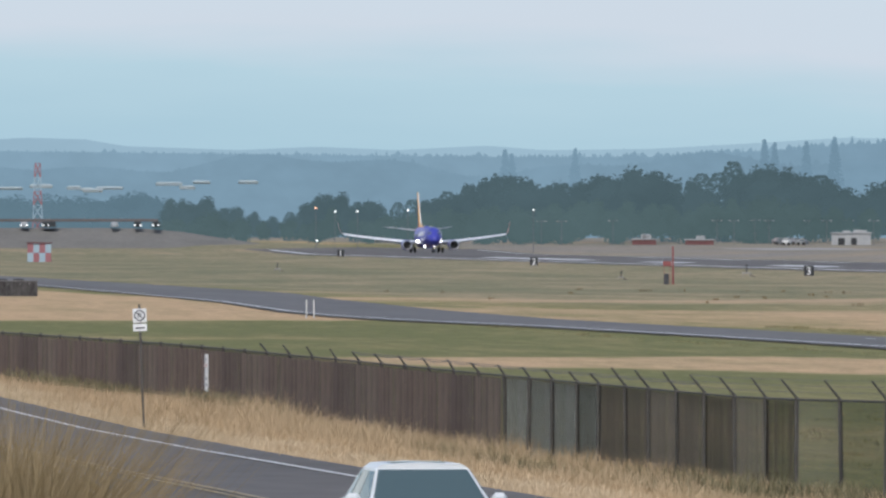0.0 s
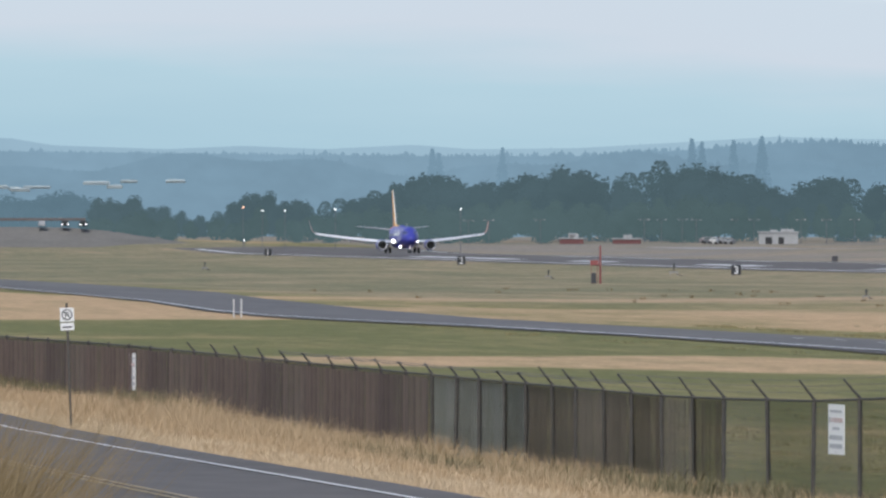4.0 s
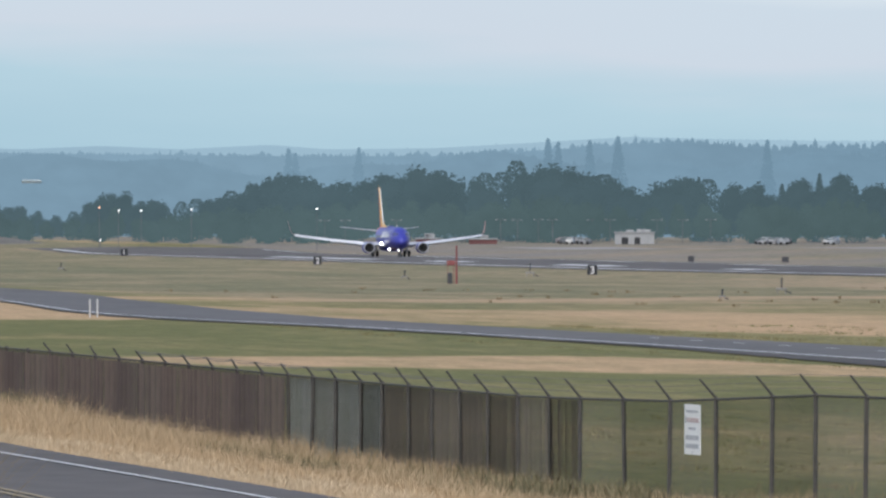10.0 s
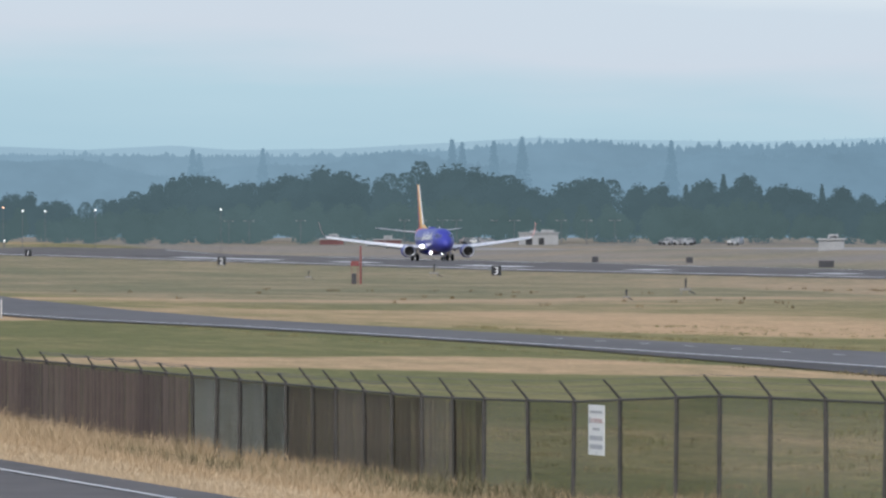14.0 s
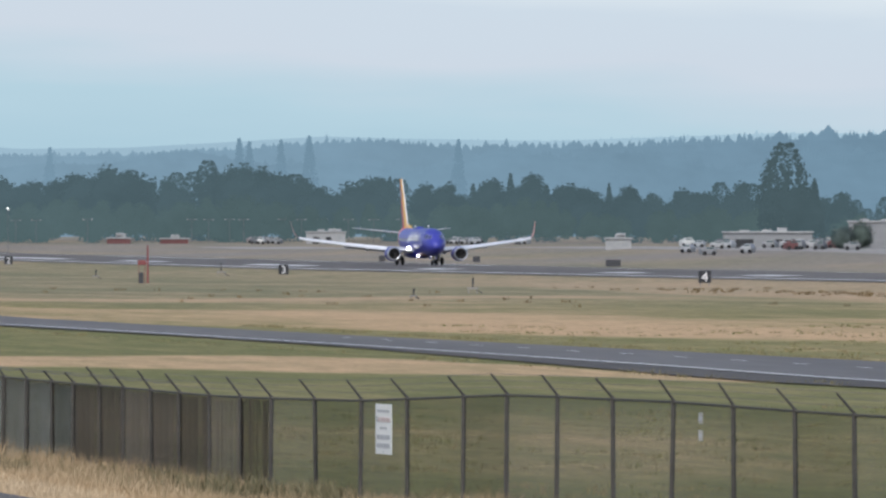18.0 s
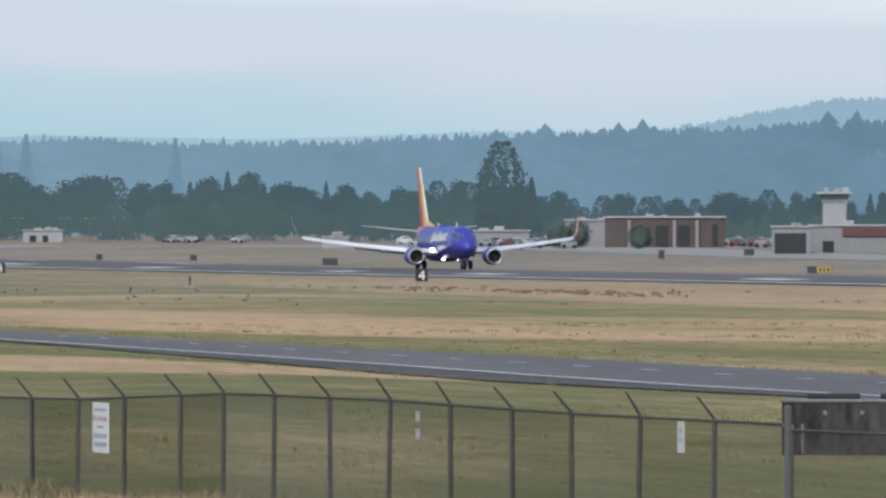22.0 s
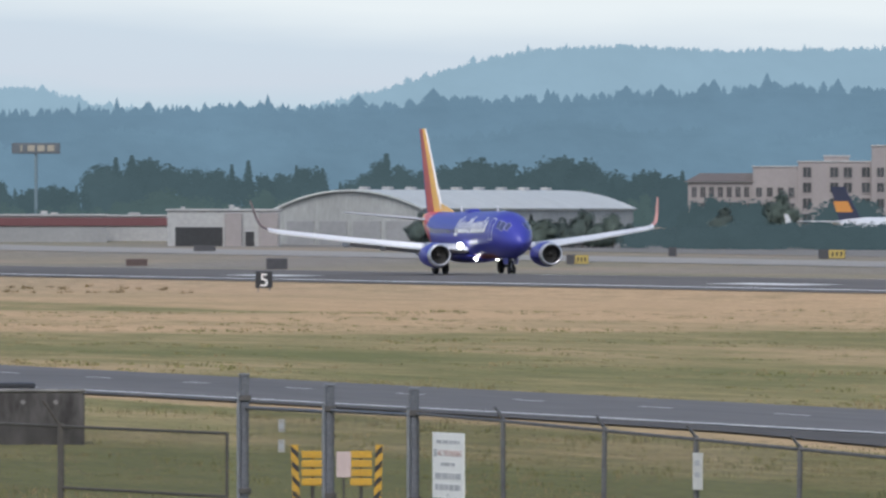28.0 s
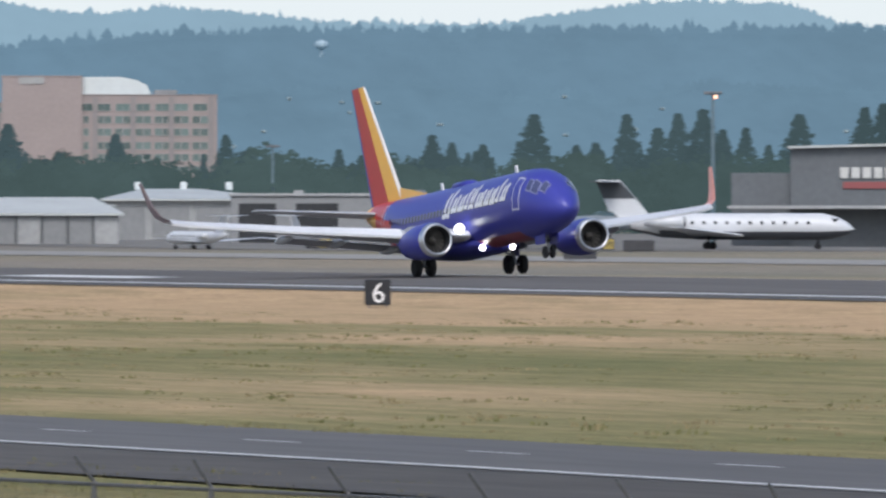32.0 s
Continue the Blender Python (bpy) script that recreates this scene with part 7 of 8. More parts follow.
M["lamp_small"] = mat("small_lamp_glow", (1, 1, 1), emit=(1, 0.97, 0.92), power=2.2, var=0)
light_mast(6723, 1250, 17.5, True)
light_mast(5944, 1600, 13.0, False)


def street_lamp():
    B = holder("street_lamp", pose(0, 0, 0), "small street lamp before the dark trees", "lamp", "street lamps")
    bm = bm_()
    rod(bm, (0, 0, 0), (0, 0, 5.4), 0.09, 0.06, n=6)
    part("pole", bm, M["wall_dark"], B)
    bm = bm_()
    rod(bm, (-1.0, 0, 5.35), (1.0, 0, 5.45), 0.06, n=6)
    part("arm", bm, M["wall_dark"], B)
    for x in (-1.0, 1.0):
        bm = bm_()
        box(bm, (x, 0, 5.42), (0.5, 0.3, 0.16), bevel=0.04)
        part("lamp_head", bm, M["wall_white"], B)
    return B


lamp0 = street_lamp()
lamp0.matrix_basis = facing(957, 2450)
for i, u in enumerate((993, 1012, 1084, 1140, 1268, 1298, 1335, 1360, 1376, 1430, 1462, 1500, 1545, 1590, 1640)):
    copy_thing(lamp0, facing(u, 2450 + (i * 37) % 60))


def approach_light(u, v, r, red=False):
    B = holder("approach_light", facing(u, r), "lit approach light on a thin pole", "light", "approach lights")
    z = EYE[2] - r * (v - LEVEL) / FOCAL - spot(u, r)[2]
    bm = bm_()
    rod(bm, (0, 0, 0), (0, 0, z), 0.07, n=6)
    part("pole", bm, M["wall_dark"], B)
    bm = bm_()
    g = bmesh.ops.create_uvsphere(bm, u_segments=8, v_segments=6, radius=0.17)
    bmesh.ops.transform(bm, matrix=Matrix.Translation((0, 0, z)), verts=g["verts"])
    part("lamp", bm, M["lamp_warm"] if red else M["lamp_small"], B)


for row in ((558, 367, 2300, True), (592, 373, 2300), (632, 373, 2300), (721, 371, 2300), (943, 370, 2260), (560, 425, 2350)):
    approach_light(*row)


def lattice_tower():
    B, k = building("lattice_tower", 66, 2500, "red and white lattice tower in haze", cat="tower")
    z0 = spot(66, 2500)[2]
    h = 5.5 - (288 - LEVEL) * k - z0
    n = 6
    for i in range(n):
        bm = bm_()
        a, b = 1.3 - 0.12 * i, 1.3 - 0.12 * (i + 1)
        zl, zh = h * i / n, h * (i + 1) / n
        for sx, sy in ((-1, -1), (1, -1), (1, 1), (-1, 1)):
            rod(bm, (sx * a, sy * a, zl), (sx * b, sy * b, zh), 0.16, n=4)
        for sx in (-1, 1):
            rod(bm, (-a * sx, -a, zl), (b * sx, -b, zh), 0.13, n=4)
            rod(bm, (-a * sx, a, zl), (b * sx, b, zh), 0.13, n=4)
        box(bm, (0, 0, zh), (2 * b, 2 * b, 0.15))
        part("lattice_section", bm, M["mast_far_red"] if i % 2 else M["far_white"], B)


# red dulled in its base colour for the haze in between
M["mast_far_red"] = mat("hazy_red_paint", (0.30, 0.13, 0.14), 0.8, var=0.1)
lattice_tower()


def checker_hut():
    B, k = building("checkered_hut", 69, 1990, "small red and white checkered hut in dry grass", cat="hut")
    for i in range(4):
        for j in range(2):
            bm = bm_()
            box(bm, (-1.65 + i * 1.1, 0, 0.85 + j * 1.7), (1.1, 3.0, 1.7), bevel=0.02)
            part("panel", bm, M["far_white"] if (i + j) % 2 == 0 else M["mast_far_red"], B)
    bm = bm_()
    box(bm, (0, 0, 3.5), (4.7, 3.3, 0.25), bevel=0.04)
    part("roof", bm, M["fascia"], B)


checker_hut()


M["bank_dry"] = mat("dry_grass_bank", (0.165, 0.155, 0.135), 0.95, var=0.2, scale=0.1)


def causeway():
    """Raised road far off, with its rail and queue of cars."""
    B, k = building("far_embankment", 100, 2450, "distant raised road with a dark rail", cat="road")
    z0 = spot(100, 2450)[2]
    Z = lambda v: 5.5 - (v - LEVEL) * k - z0
    bm = bm_()
    rows = ((-500, 1.0), (60, 1.0), (150, 0.97), (220, 0.8), (300, 0.45), (380, 0.12), (430, -0.1))
    loft(bm, [[(u * k, -26, -0.6), (u * k, -8 * 1.0, Z(402) * q * 0.62), (u * k, 0, Z(402) * q), (u * k, 12, Z(402) * q), (u * k, 30, -0.6)] for u, q in rows])
    part("bank", bm, M["bank_dry"], B, smooth=False)
    wall_block(B, (-500) * k, 180 * k, 12, 13, Z(386), M["roof_dark"], "far_rail", z0=Z(391))
    return z0 + Z(402)


deck = causeway()
for i_, (u, warm) in enumerate(((42, 0), (80, 0), (92, 1), (202, 1), (243, 0), (275, 0))):
    x, y, z = spot(u, 2446)
    B = holder("far_car", pose(x, y, deck, 0, 0, -4), "small distant car with headlights on", "car", "distant cars")
    bm = bm_()
    box(bm, (0, 1.0, 0.55), (1.8, 4.2, 0.7), bevel=0.15)
    box(bm, (0, 1.3, 1.1), (1.6, 2.2, 0.55), bevel=0.15)
    part("body", bm, M["car_dark"] if i_ % 3 else M["car_silver"], B)
    for s in (-0.65, 0.65):
        bm = bm_()
        g = bmesh.ops.create_uvsphere(bm, u_segments=8, v_segments=6, radius=0.15)
        bmesh.ops.transform(bm, matrix=Matrix.Translation((s, -1.15, 0.6)), verts=g["verts"])
        part("headlight", bm, M["lamp_small"] if not warm else M["head_lamp"], B)

# low pale roofs half hidden among the trees of the far slope
hr = random.Random(61)
for i in range(14):
    u, v = hr.uniform(5350, 7150), hr.uniform(225, 318)
    P_ = around(u, v, 4074)
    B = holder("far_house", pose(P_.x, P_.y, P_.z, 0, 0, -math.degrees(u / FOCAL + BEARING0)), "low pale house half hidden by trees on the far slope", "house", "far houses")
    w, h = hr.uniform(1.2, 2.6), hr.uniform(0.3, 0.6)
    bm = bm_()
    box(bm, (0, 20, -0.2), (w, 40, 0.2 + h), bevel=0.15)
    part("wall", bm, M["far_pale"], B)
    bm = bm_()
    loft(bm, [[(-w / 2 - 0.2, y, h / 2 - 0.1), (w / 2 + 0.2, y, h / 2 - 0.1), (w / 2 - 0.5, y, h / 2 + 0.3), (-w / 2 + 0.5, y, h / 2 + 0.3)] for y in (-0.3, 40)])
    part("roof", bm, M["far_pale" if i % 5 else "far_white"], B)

# pale warehouses on the floor of the far valley
hs = random.Random(9)
# roof and wall colours both lifted towards blue to imitate haze
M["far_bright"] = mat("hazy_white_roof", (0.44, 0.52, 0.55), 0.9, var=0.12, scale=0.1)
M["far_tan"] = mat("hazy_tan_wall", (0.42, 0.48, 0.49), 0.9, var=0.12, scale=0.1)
for i in range(12, 22):
    u, v = (hs.uniform(10, 270), hs.uniform(326, 338)) if i < 18 else (hs.uniform(280, 460), hs.uniform(320, 332)) if i < 24 else (880, 338)
    w, h = hs.uniform(20, 60), hs.uniform(2, 4)
    r = 4060
    P_ = around(u, v, r)
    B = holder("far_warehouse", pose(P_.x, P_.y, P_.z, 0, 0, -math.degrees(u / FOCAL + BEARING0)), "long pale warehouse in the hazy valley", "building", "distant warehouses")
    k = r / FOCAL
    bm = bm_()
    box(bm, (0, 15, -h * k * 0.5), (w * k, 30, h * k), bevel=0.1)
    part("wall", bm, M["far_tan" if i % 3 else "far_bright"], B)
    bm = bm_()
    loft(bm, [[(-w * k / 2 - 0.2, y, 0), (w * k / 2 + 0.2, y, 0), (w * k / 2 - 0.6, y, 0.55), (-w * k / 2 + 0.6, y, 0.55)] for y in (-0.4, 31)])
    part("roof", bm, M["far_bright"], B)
# ---- parked aircraft ----
M["jet_white"] = mat("white_jet_paint", (0.62, 0.63, 0.65), 0.35, var=0.05, scale=0.3)
M["jet_grey"] = mat("grey_fighter_paint", (0.24, 0.27, 0.29), 0.6, var=0.1, scale=0.4)
M["jet_navy"] = mat("navy_tail_paint", (0.03, 0.035, 0.07), 0.4, var=0.05)
M["jet_orange"] = mat("orange_paint", (0.60, 0.26, 0.06), 0.4, var=0.05)
M["jet_dark"] = mat("dark_belly_paint", (0.06, 0.065, 0.075), 0.4, var=0.1)


def parked_jet(u, r, heading, L, label, tail="jet_white", engines="rear", engine_mat="jet_white", ttail=True, belly=None, span=None, low=True):
    """A parked jet, nose along -y before turning by heading; lengths scale with L."""
    x, y, z = spot(u, r)
    P = holder("parked_jet", pose(x, y, z, 0, 0, heading), label, "airplane", "parked jets")
    R = L * 0.051
    cz = R * 1.75
    st = [(-0.5, 0.03, -0.2), (-0.475, 0.45, -0.15), (-0.44, 0.75, -0.06), (-0.38, 1.0, 0), (0.1, 1.0, 0), (0.25, 0.9, 0.08), (0.38, 0.55, 0.3), (0.5, 0.08, 0.55)]
    bm = bm_()
    loft(bm, [circle(0, cz + c * R, R * w, R * w, yy * L, 16) for yy, w, c in st])
    for f in bm.faces:
        if belly and f.calc_center_median().z < cz - R * 0.3:
            f.material_index = 1
    fu = part("fuselage", bm, [M["jet_white"] if engines != "none" else M["jet_grey"], M[belly or "jet_white"]], P, smooth=True)
    S = (span or L * 0.95) / 2
    for s in (-1, 1):
        bm = bm_()
        zw = cz - R * 0.7
        loft(bm, [aerofoil((s * R * 0.6, -0.08 * L), (s * R * 0.6, 0.12 * L), zw, R * 0.35), aerofoil((s * S, 0.10 * L), (s * S, 0.155 * L), zw + S * 0.07, R * 0.1)])
        part("wing", bm, M["jet_white"], P)
        bm = bm_()
        zt = cz + (R * 3.3 if ttail else R * 0.6)
        loft(bm, [aerofoil((s * 0.05, 0.40 * L), (s * 0.05, 0.50 * L), zt, R * 0.15), aerofoil((s * S * 0.38, 0.46 * L), (s * S * 0.38, 0.51 * L), zt + 0.1, R * 0.06)])
        part("tailplane", bm, M["jet_dark"] if belly else M["jet_white"], P)
        bm = bm_()
        ex, ey, ez, er = (s * R * 1.55, 0.22 * L, cz + R * 0.35, R * 0.5) if engines == "rear" else (s * S * 0.34, -0.06 * L, cz - R * 1.05, R * 0.62)
        loft(bm, [circle(ex, ez, er * q, er * q, ey + d * L, 14) for d, q in ((-0.075, 0.8), (-0.07, 1.0), (0.02, 1.0), (0.08, 0.6))])
        e = part("engine", bm, M[engine_mat], P, smooth=True)
        bm = bm_()
        rod(bm, (ex, ey - 0.077 * L, ez), (ex, ey - 0.07 * L, ez), er * 0.78, n=14)
        part("intake", bm, M["black"], e)
        bm = bm_()
        rod(bm, (s * R * 1.3, 0.06 * L, R * 0.3), (s * R * 1.3, 0.05 * L, zw), R * 0.10, n=6)
        rod(bm, (s * R * 1.3 - 0.2, 0.06 * L, R * 0.3), (s * R * 1.3 + 0.2, 0.06 * L, R * 0.3), R * 0.3, n=12)
        part("main_gear", bm, M["tyre"], P)
        if span:
            bm = bm_()
            loft(bm, [[(s * S - 0.05, yy0, zz), (s * S + 0.05, yy0, zz), (s * S + 0.05, yy1, zz), (s * S - 0.05, yy1, zz)] for yy0, yy1, zz in ((0.10 * L, 0.155 * L, zw + S * 0.07), (0.15 * L, 0.175 * L, zw + S * 0.07 + R * 1.3))])
            part("winglet", bm, M["jet_white"], P)
        for i in range(12):
            yy = (-0.33 + 0.045 * i) * L
            bm = bm_()
            box(bm, (s * R * 0.97, yy, cz + R * 0.28), (0.06, min(L * 0.011, 0.3), min(L * 0.012, 0.34)))
            part("cabin_window", bm, M["glass"], fu)
    bm = bm_()
    loft(bm, [[(-0.08, a * L, cz + R * q), (0.08, a * L, cz + R * q), (0.08, b * L, cz + R * q), (-0.08, b * L, cz + R * q)] for a, b, q in ((0.28, 0.44, 0.5), (0.41, 0.505, 3.5))])
    fin = part("fin", bm, M[tail], P)
    if belly:
        bm = bm_()
        loft(bm, [[(-0.11, a * L, cz + R * q), (0.11, a * L, cz + R * q), (0.11, b * L, cz + R * q), (-0.11, b * L, cz + R * q)] for a, b, q in ((0.35, 0.475, 2.1), (0.405, 0.503, 3.3))])
        part("fin_band", bm, M["jet_dark"], fin, "dark upper fin")
    if tail == "jet_navy":
        bm = bm_()
        loft(bm, [[(-0.12, a * L, cz + R * q), (0.12, a * L, cz + R * q), (0.12, b * L, cz + R * q), (-0.12, b * L, cz + R * q)] for a, b, q in ((0.345, 0.462, 1.4), (0.38, 0.485, 2.3))])
        part("fin_band", bm, M["jet_orange"], fin, "orange band")
    bm = bm_()
    for s in (-1, 1):
        box(bm, (s * R * 0.42, -0.43 * L, cz + R * 0.48), (R * 0.5, L * 0.02, R * 0.25), rz=s * 30)
    part("cockpit_glass", bm, M["glass"], fu)
    bm = bm_()
    rod(bm, (0, -0.36 * L, R * 0.25), (0, -0.36 * L, cz - R * 0.8), R * 0.09, n=6)
    rod(bm, (-0.15, -0.36 * L, R * 0.25), (0.15, -0.36 * L, R * 0.25), R * 0.25, n=12)
    part("nose_gear", bm, M["tyre"], P)
    return P


parked_jet(4585, 1700, -16 + 34, 38, "white parked airliner with navy and orange tail", tail="jet_navy", engines="wing", engine_mat="jet_orange", ttail=False, span=36)
parked_jet(6745, 1010, -24 + 80, 24.5, "white business jet with dark belly and dark tailplane", belly="jet_dark")
parked_jet(5811, 1010, -21 - 152, 12, "small white business jet on the apron", engines="rear")
parked_jet(6027, 1020, -22 + 152, 12, "small white business jet on the apron", engines="rear")
parked_jet(6193, 1020, -22 + 28, 12, "small white twin jet on the apron", engines="wing", ttail=False)


def fighter(u, r, heading):
    """A grey twin-tailed fighter."""
    x, y, z = spot(u, r)
    P = holder("fighter_jet", pose(x, y, z, 0, 0, heading), "grey twin-tailed fighter jet parked on the apron", "airplane", "fighter jets")
    bm = bm_()
    loft(bm, [circle(0, zz, w, h, yy, 14) for yy, w, h, zz in ((-9.5, 0.05, 0.05, 2.2), (-7.5, 0.5, 0.5, 2.3), (-5, 0.7, 0.85, 2.45), (-2.5, 1.3, 0.95, 2.3), (2, 1.9, 0.9, 2.2), (6, 1.6, 0.8, 2.2), (8.5, 1.1, 0.6, 2.2))])
    part("fuselage", bm, M["jet_grey"], P, smooth=True)
    bm = bm_()
    loft(bm, [circle(0, zz, w, h, yy, 10) for yy, w, h, zz in ((-6.3, 0.1, 0.05, 3.0), (-5.2, 0.42, 0.5, 3.1), (-3.6, 0.45, 0.5, 3.15), (-1.8, 0.1, 0.1, 3.1))])
    part("canopy", bm, M["car_glass"], P, smooth=True)
    for s in (-1, 1):
        bm = bm_()
        loft(bm, [aerofoil((s * 1.4, -1.8), (s * 1.4, 5.2), 2.45, 0.35), aerofoil((s * 6.4, 3.6), (s * 6.4, 5.4), 2.4, 0.1)])
        part("wing", bm, M["jet_grey"], P)
        bm = bm_()
        loft(bm, [aerofoil((s * 1.4, 5.6), (s * 1.4, 8.8), 2.2, 0.2), aerofoil((s * 4.2, 8.2), (s * 4.2, 9.6), 2.2, 0.08)])
        part("tailplane", bm, M["jet_grey"], P)
        bm = bm_()
        loft(bm, [[(s * (1.5 + q) - 0.06, a, zz), (s * (1.5 + q) + 0.06, a, zz), (s * (1.5 + q) + 0.06, b, zz), (s * (1.5 + q) - 0.06, b, zz)] for a, b, zz, q in ((4.4, 8.0, 2.7, 0), (6.9, 8.6, 5.6, 0.25))])
        part("fin", bm, M["jet_grey"], P)
        bm = bm_()
        box(bm, (s * 1.35, -1.6, 1.9), (0.8, 2.6, 1.0), bevel=0.1)
        part("intake", bm, M["jet_dark"], P)
        bm = bm_()
        rod(bm, (s * 1.3, 2.0, 0.4), (s * 1.3, 1.9, 1.6), 0.12, n=6)
        rod(bm, (s * 1.3 - 0.15, 2.0, 0.4), (s * 1.3 + 0.15, 2.0, 0.4), 0.4, n=12)
        part("main_gear", bm, M["tyre"], P)
    bm = bm_()
    rod(bm, (0, -5, 0.3), (0, -5, 1.8), 0.1, n=6)
    rod(bm, (-0.15, -5, 0.3), (0.15, -5, 0.3), 0.3, n=12)
    part("nose_gear", bm, M["tyre"], P)


for u, r, h in ((6305, 1010, 128), (6395, 1025, 115), (6485, 1005, 120)):
    fighter(u, r, h)


# parked cars and vans in the far yards, each its own thing
def yard_vehicle(u, r, w, h, mm, turn):
    B = holder("parked_van", facing(u, r, turn), {"tag_white": "white van parked in a far yard", "wall_white": "pale grey van parked in a far yard", "wall_dark": "dark grey crate in a far yard", "car_silver": "silver car parked in a far yard", "wall_grey": "grey crate stacked in a far yard", "wall_beige": "beige tank in a far yard", "container_red": "red truck parked in a far yard"}[mm], "vehicle", "yard vehicles")
    bm = bm_()
    box(bm, (0, 1.0, h * 0.45), (w, 2.2, h * 0.7), bevel=0.15)
    part("body", bm, M[mm], B)
    bm = bm_()
    box(bm, (w * 0.08, 1.0, h * 0.86), (w * 0.6, 1.9, h * 0.28), bevel=0.12)
    c = part("cab", bm, M[mm], B)
    bm = bm_()
    box(bm, (w * 0.08, 0.02, h * 0.84), (w * 0.5, 0.05, h * 0.16))
    part("window", bm, M["car_glass"], c)
    for s in (-0.32, 0.32):
        bm = bm_()
        rod(bm, (w * s, -0.12, 0.34), (w * s, 0.15, 0.34), 0.34, n=12)
        part("wheel", bm, M["tyre"], B)


rnd = random.Random(12)
for i in range(86):
    u = rnd.choice((rnd.uniform(2140, 2440), rnd.uniform(2140, 2440), rnd.uniform(2720, 2800), rnd.uniform(1360, 1420), rnd.uniform(1700, 1870), rnd.uniform(2600, 2700)))
    yard_vehicle(u, rnd.uniform(1640, 1900) if u > 2100 else rnd.uniform(2430, 2470), rnd.uniform(1.7, 2.6), rnd.uniform(1.2, 1.6), rnd.choice(("tag_white", "wall_white", "car_silver", "wall_grey", "wall_beige", "wall_dark", "wall_grey", "container_red" if i % 3 == 0 else "wall_white")), rnd.uniform(-25, 25))


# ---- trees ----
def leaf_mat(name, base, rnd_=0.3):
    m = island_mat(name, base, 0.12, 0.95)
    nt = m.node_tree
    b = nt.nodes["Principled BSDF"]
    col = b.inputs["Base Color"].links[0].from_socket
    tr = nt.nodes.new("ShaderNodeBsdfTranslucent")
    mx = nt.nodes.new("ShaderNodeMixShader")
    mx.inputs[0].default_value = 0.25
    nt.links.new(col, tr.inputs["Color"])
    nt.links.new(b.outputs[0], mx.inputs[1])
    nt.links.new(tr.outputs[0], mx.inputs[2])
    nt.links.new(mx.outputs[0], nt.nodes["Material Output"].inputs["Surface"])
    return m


# leaf colours are lifted and blued, painting distance haze into them
M["leaf_dark"] = leaf_mat("haze_paled_dark_leaves", (0.118, 0.150, 0.138))
M["leaf_mid"] = leaf_mat("haze_paled_mid_leaves", (0.128, 0.163, 0.142))
M["leaf_light"] = leaf_mat("haze_paled_light_leaves", (0.12, 0.155, 0.11))
M["needle"] = leaf_mat("haze_paled_needles", (0.09, 0.116, 0.112))
M["bark"] = mat("tree_bark", (0.06, 0.05, 0.04), 0.95, var=0.3, scale=1)


def leaf_cloud(points, size, rnd):
    """Small bent leaf clumps whose faces look away from the crown's heart."""
    heart = Vector((0, 0, 0.45))
    vs, fs = [], []
    for p in points:
        s = size * rnd.uniform(0.5, 1.25)
        out = ((p - heart).normalized() * 1.2 + Vector([rnd.gauss(0, 0.5) for _ in range(3)])).normalized()
        a = out.cross(Vector([rnd.gauss(0, 1) for _ in range(3)])).normalized()
        b = out.cross(a)
        n = out
        o = len(vs)
        for q in (-a * s * 0.65, -b * s * 0.5 + n * s * 0.1, a * s * 0.65, b * s * 0.5 + n * s * 0.1):
            vs.append(tuple(p + q))
        fs += [(o, o + 1, o + 2), (o, o + 2, o + 3)]
    return vs, fs


def soft_normals(me, co, centre):
    """Leaves shade as one rounded crown: their normals point away from its heart."""
    me.polygons.foreach_set("use_smooth", [True] * len(me.polygons))
    n = co - np.array(centre)
    n[:, 2] += 0.22
    n /= np.maximum(np.linalg.norm(n, axis=1), 1e-6)[:, None]
    me.normals_split_custom_set_from_vertices(n.tolist())


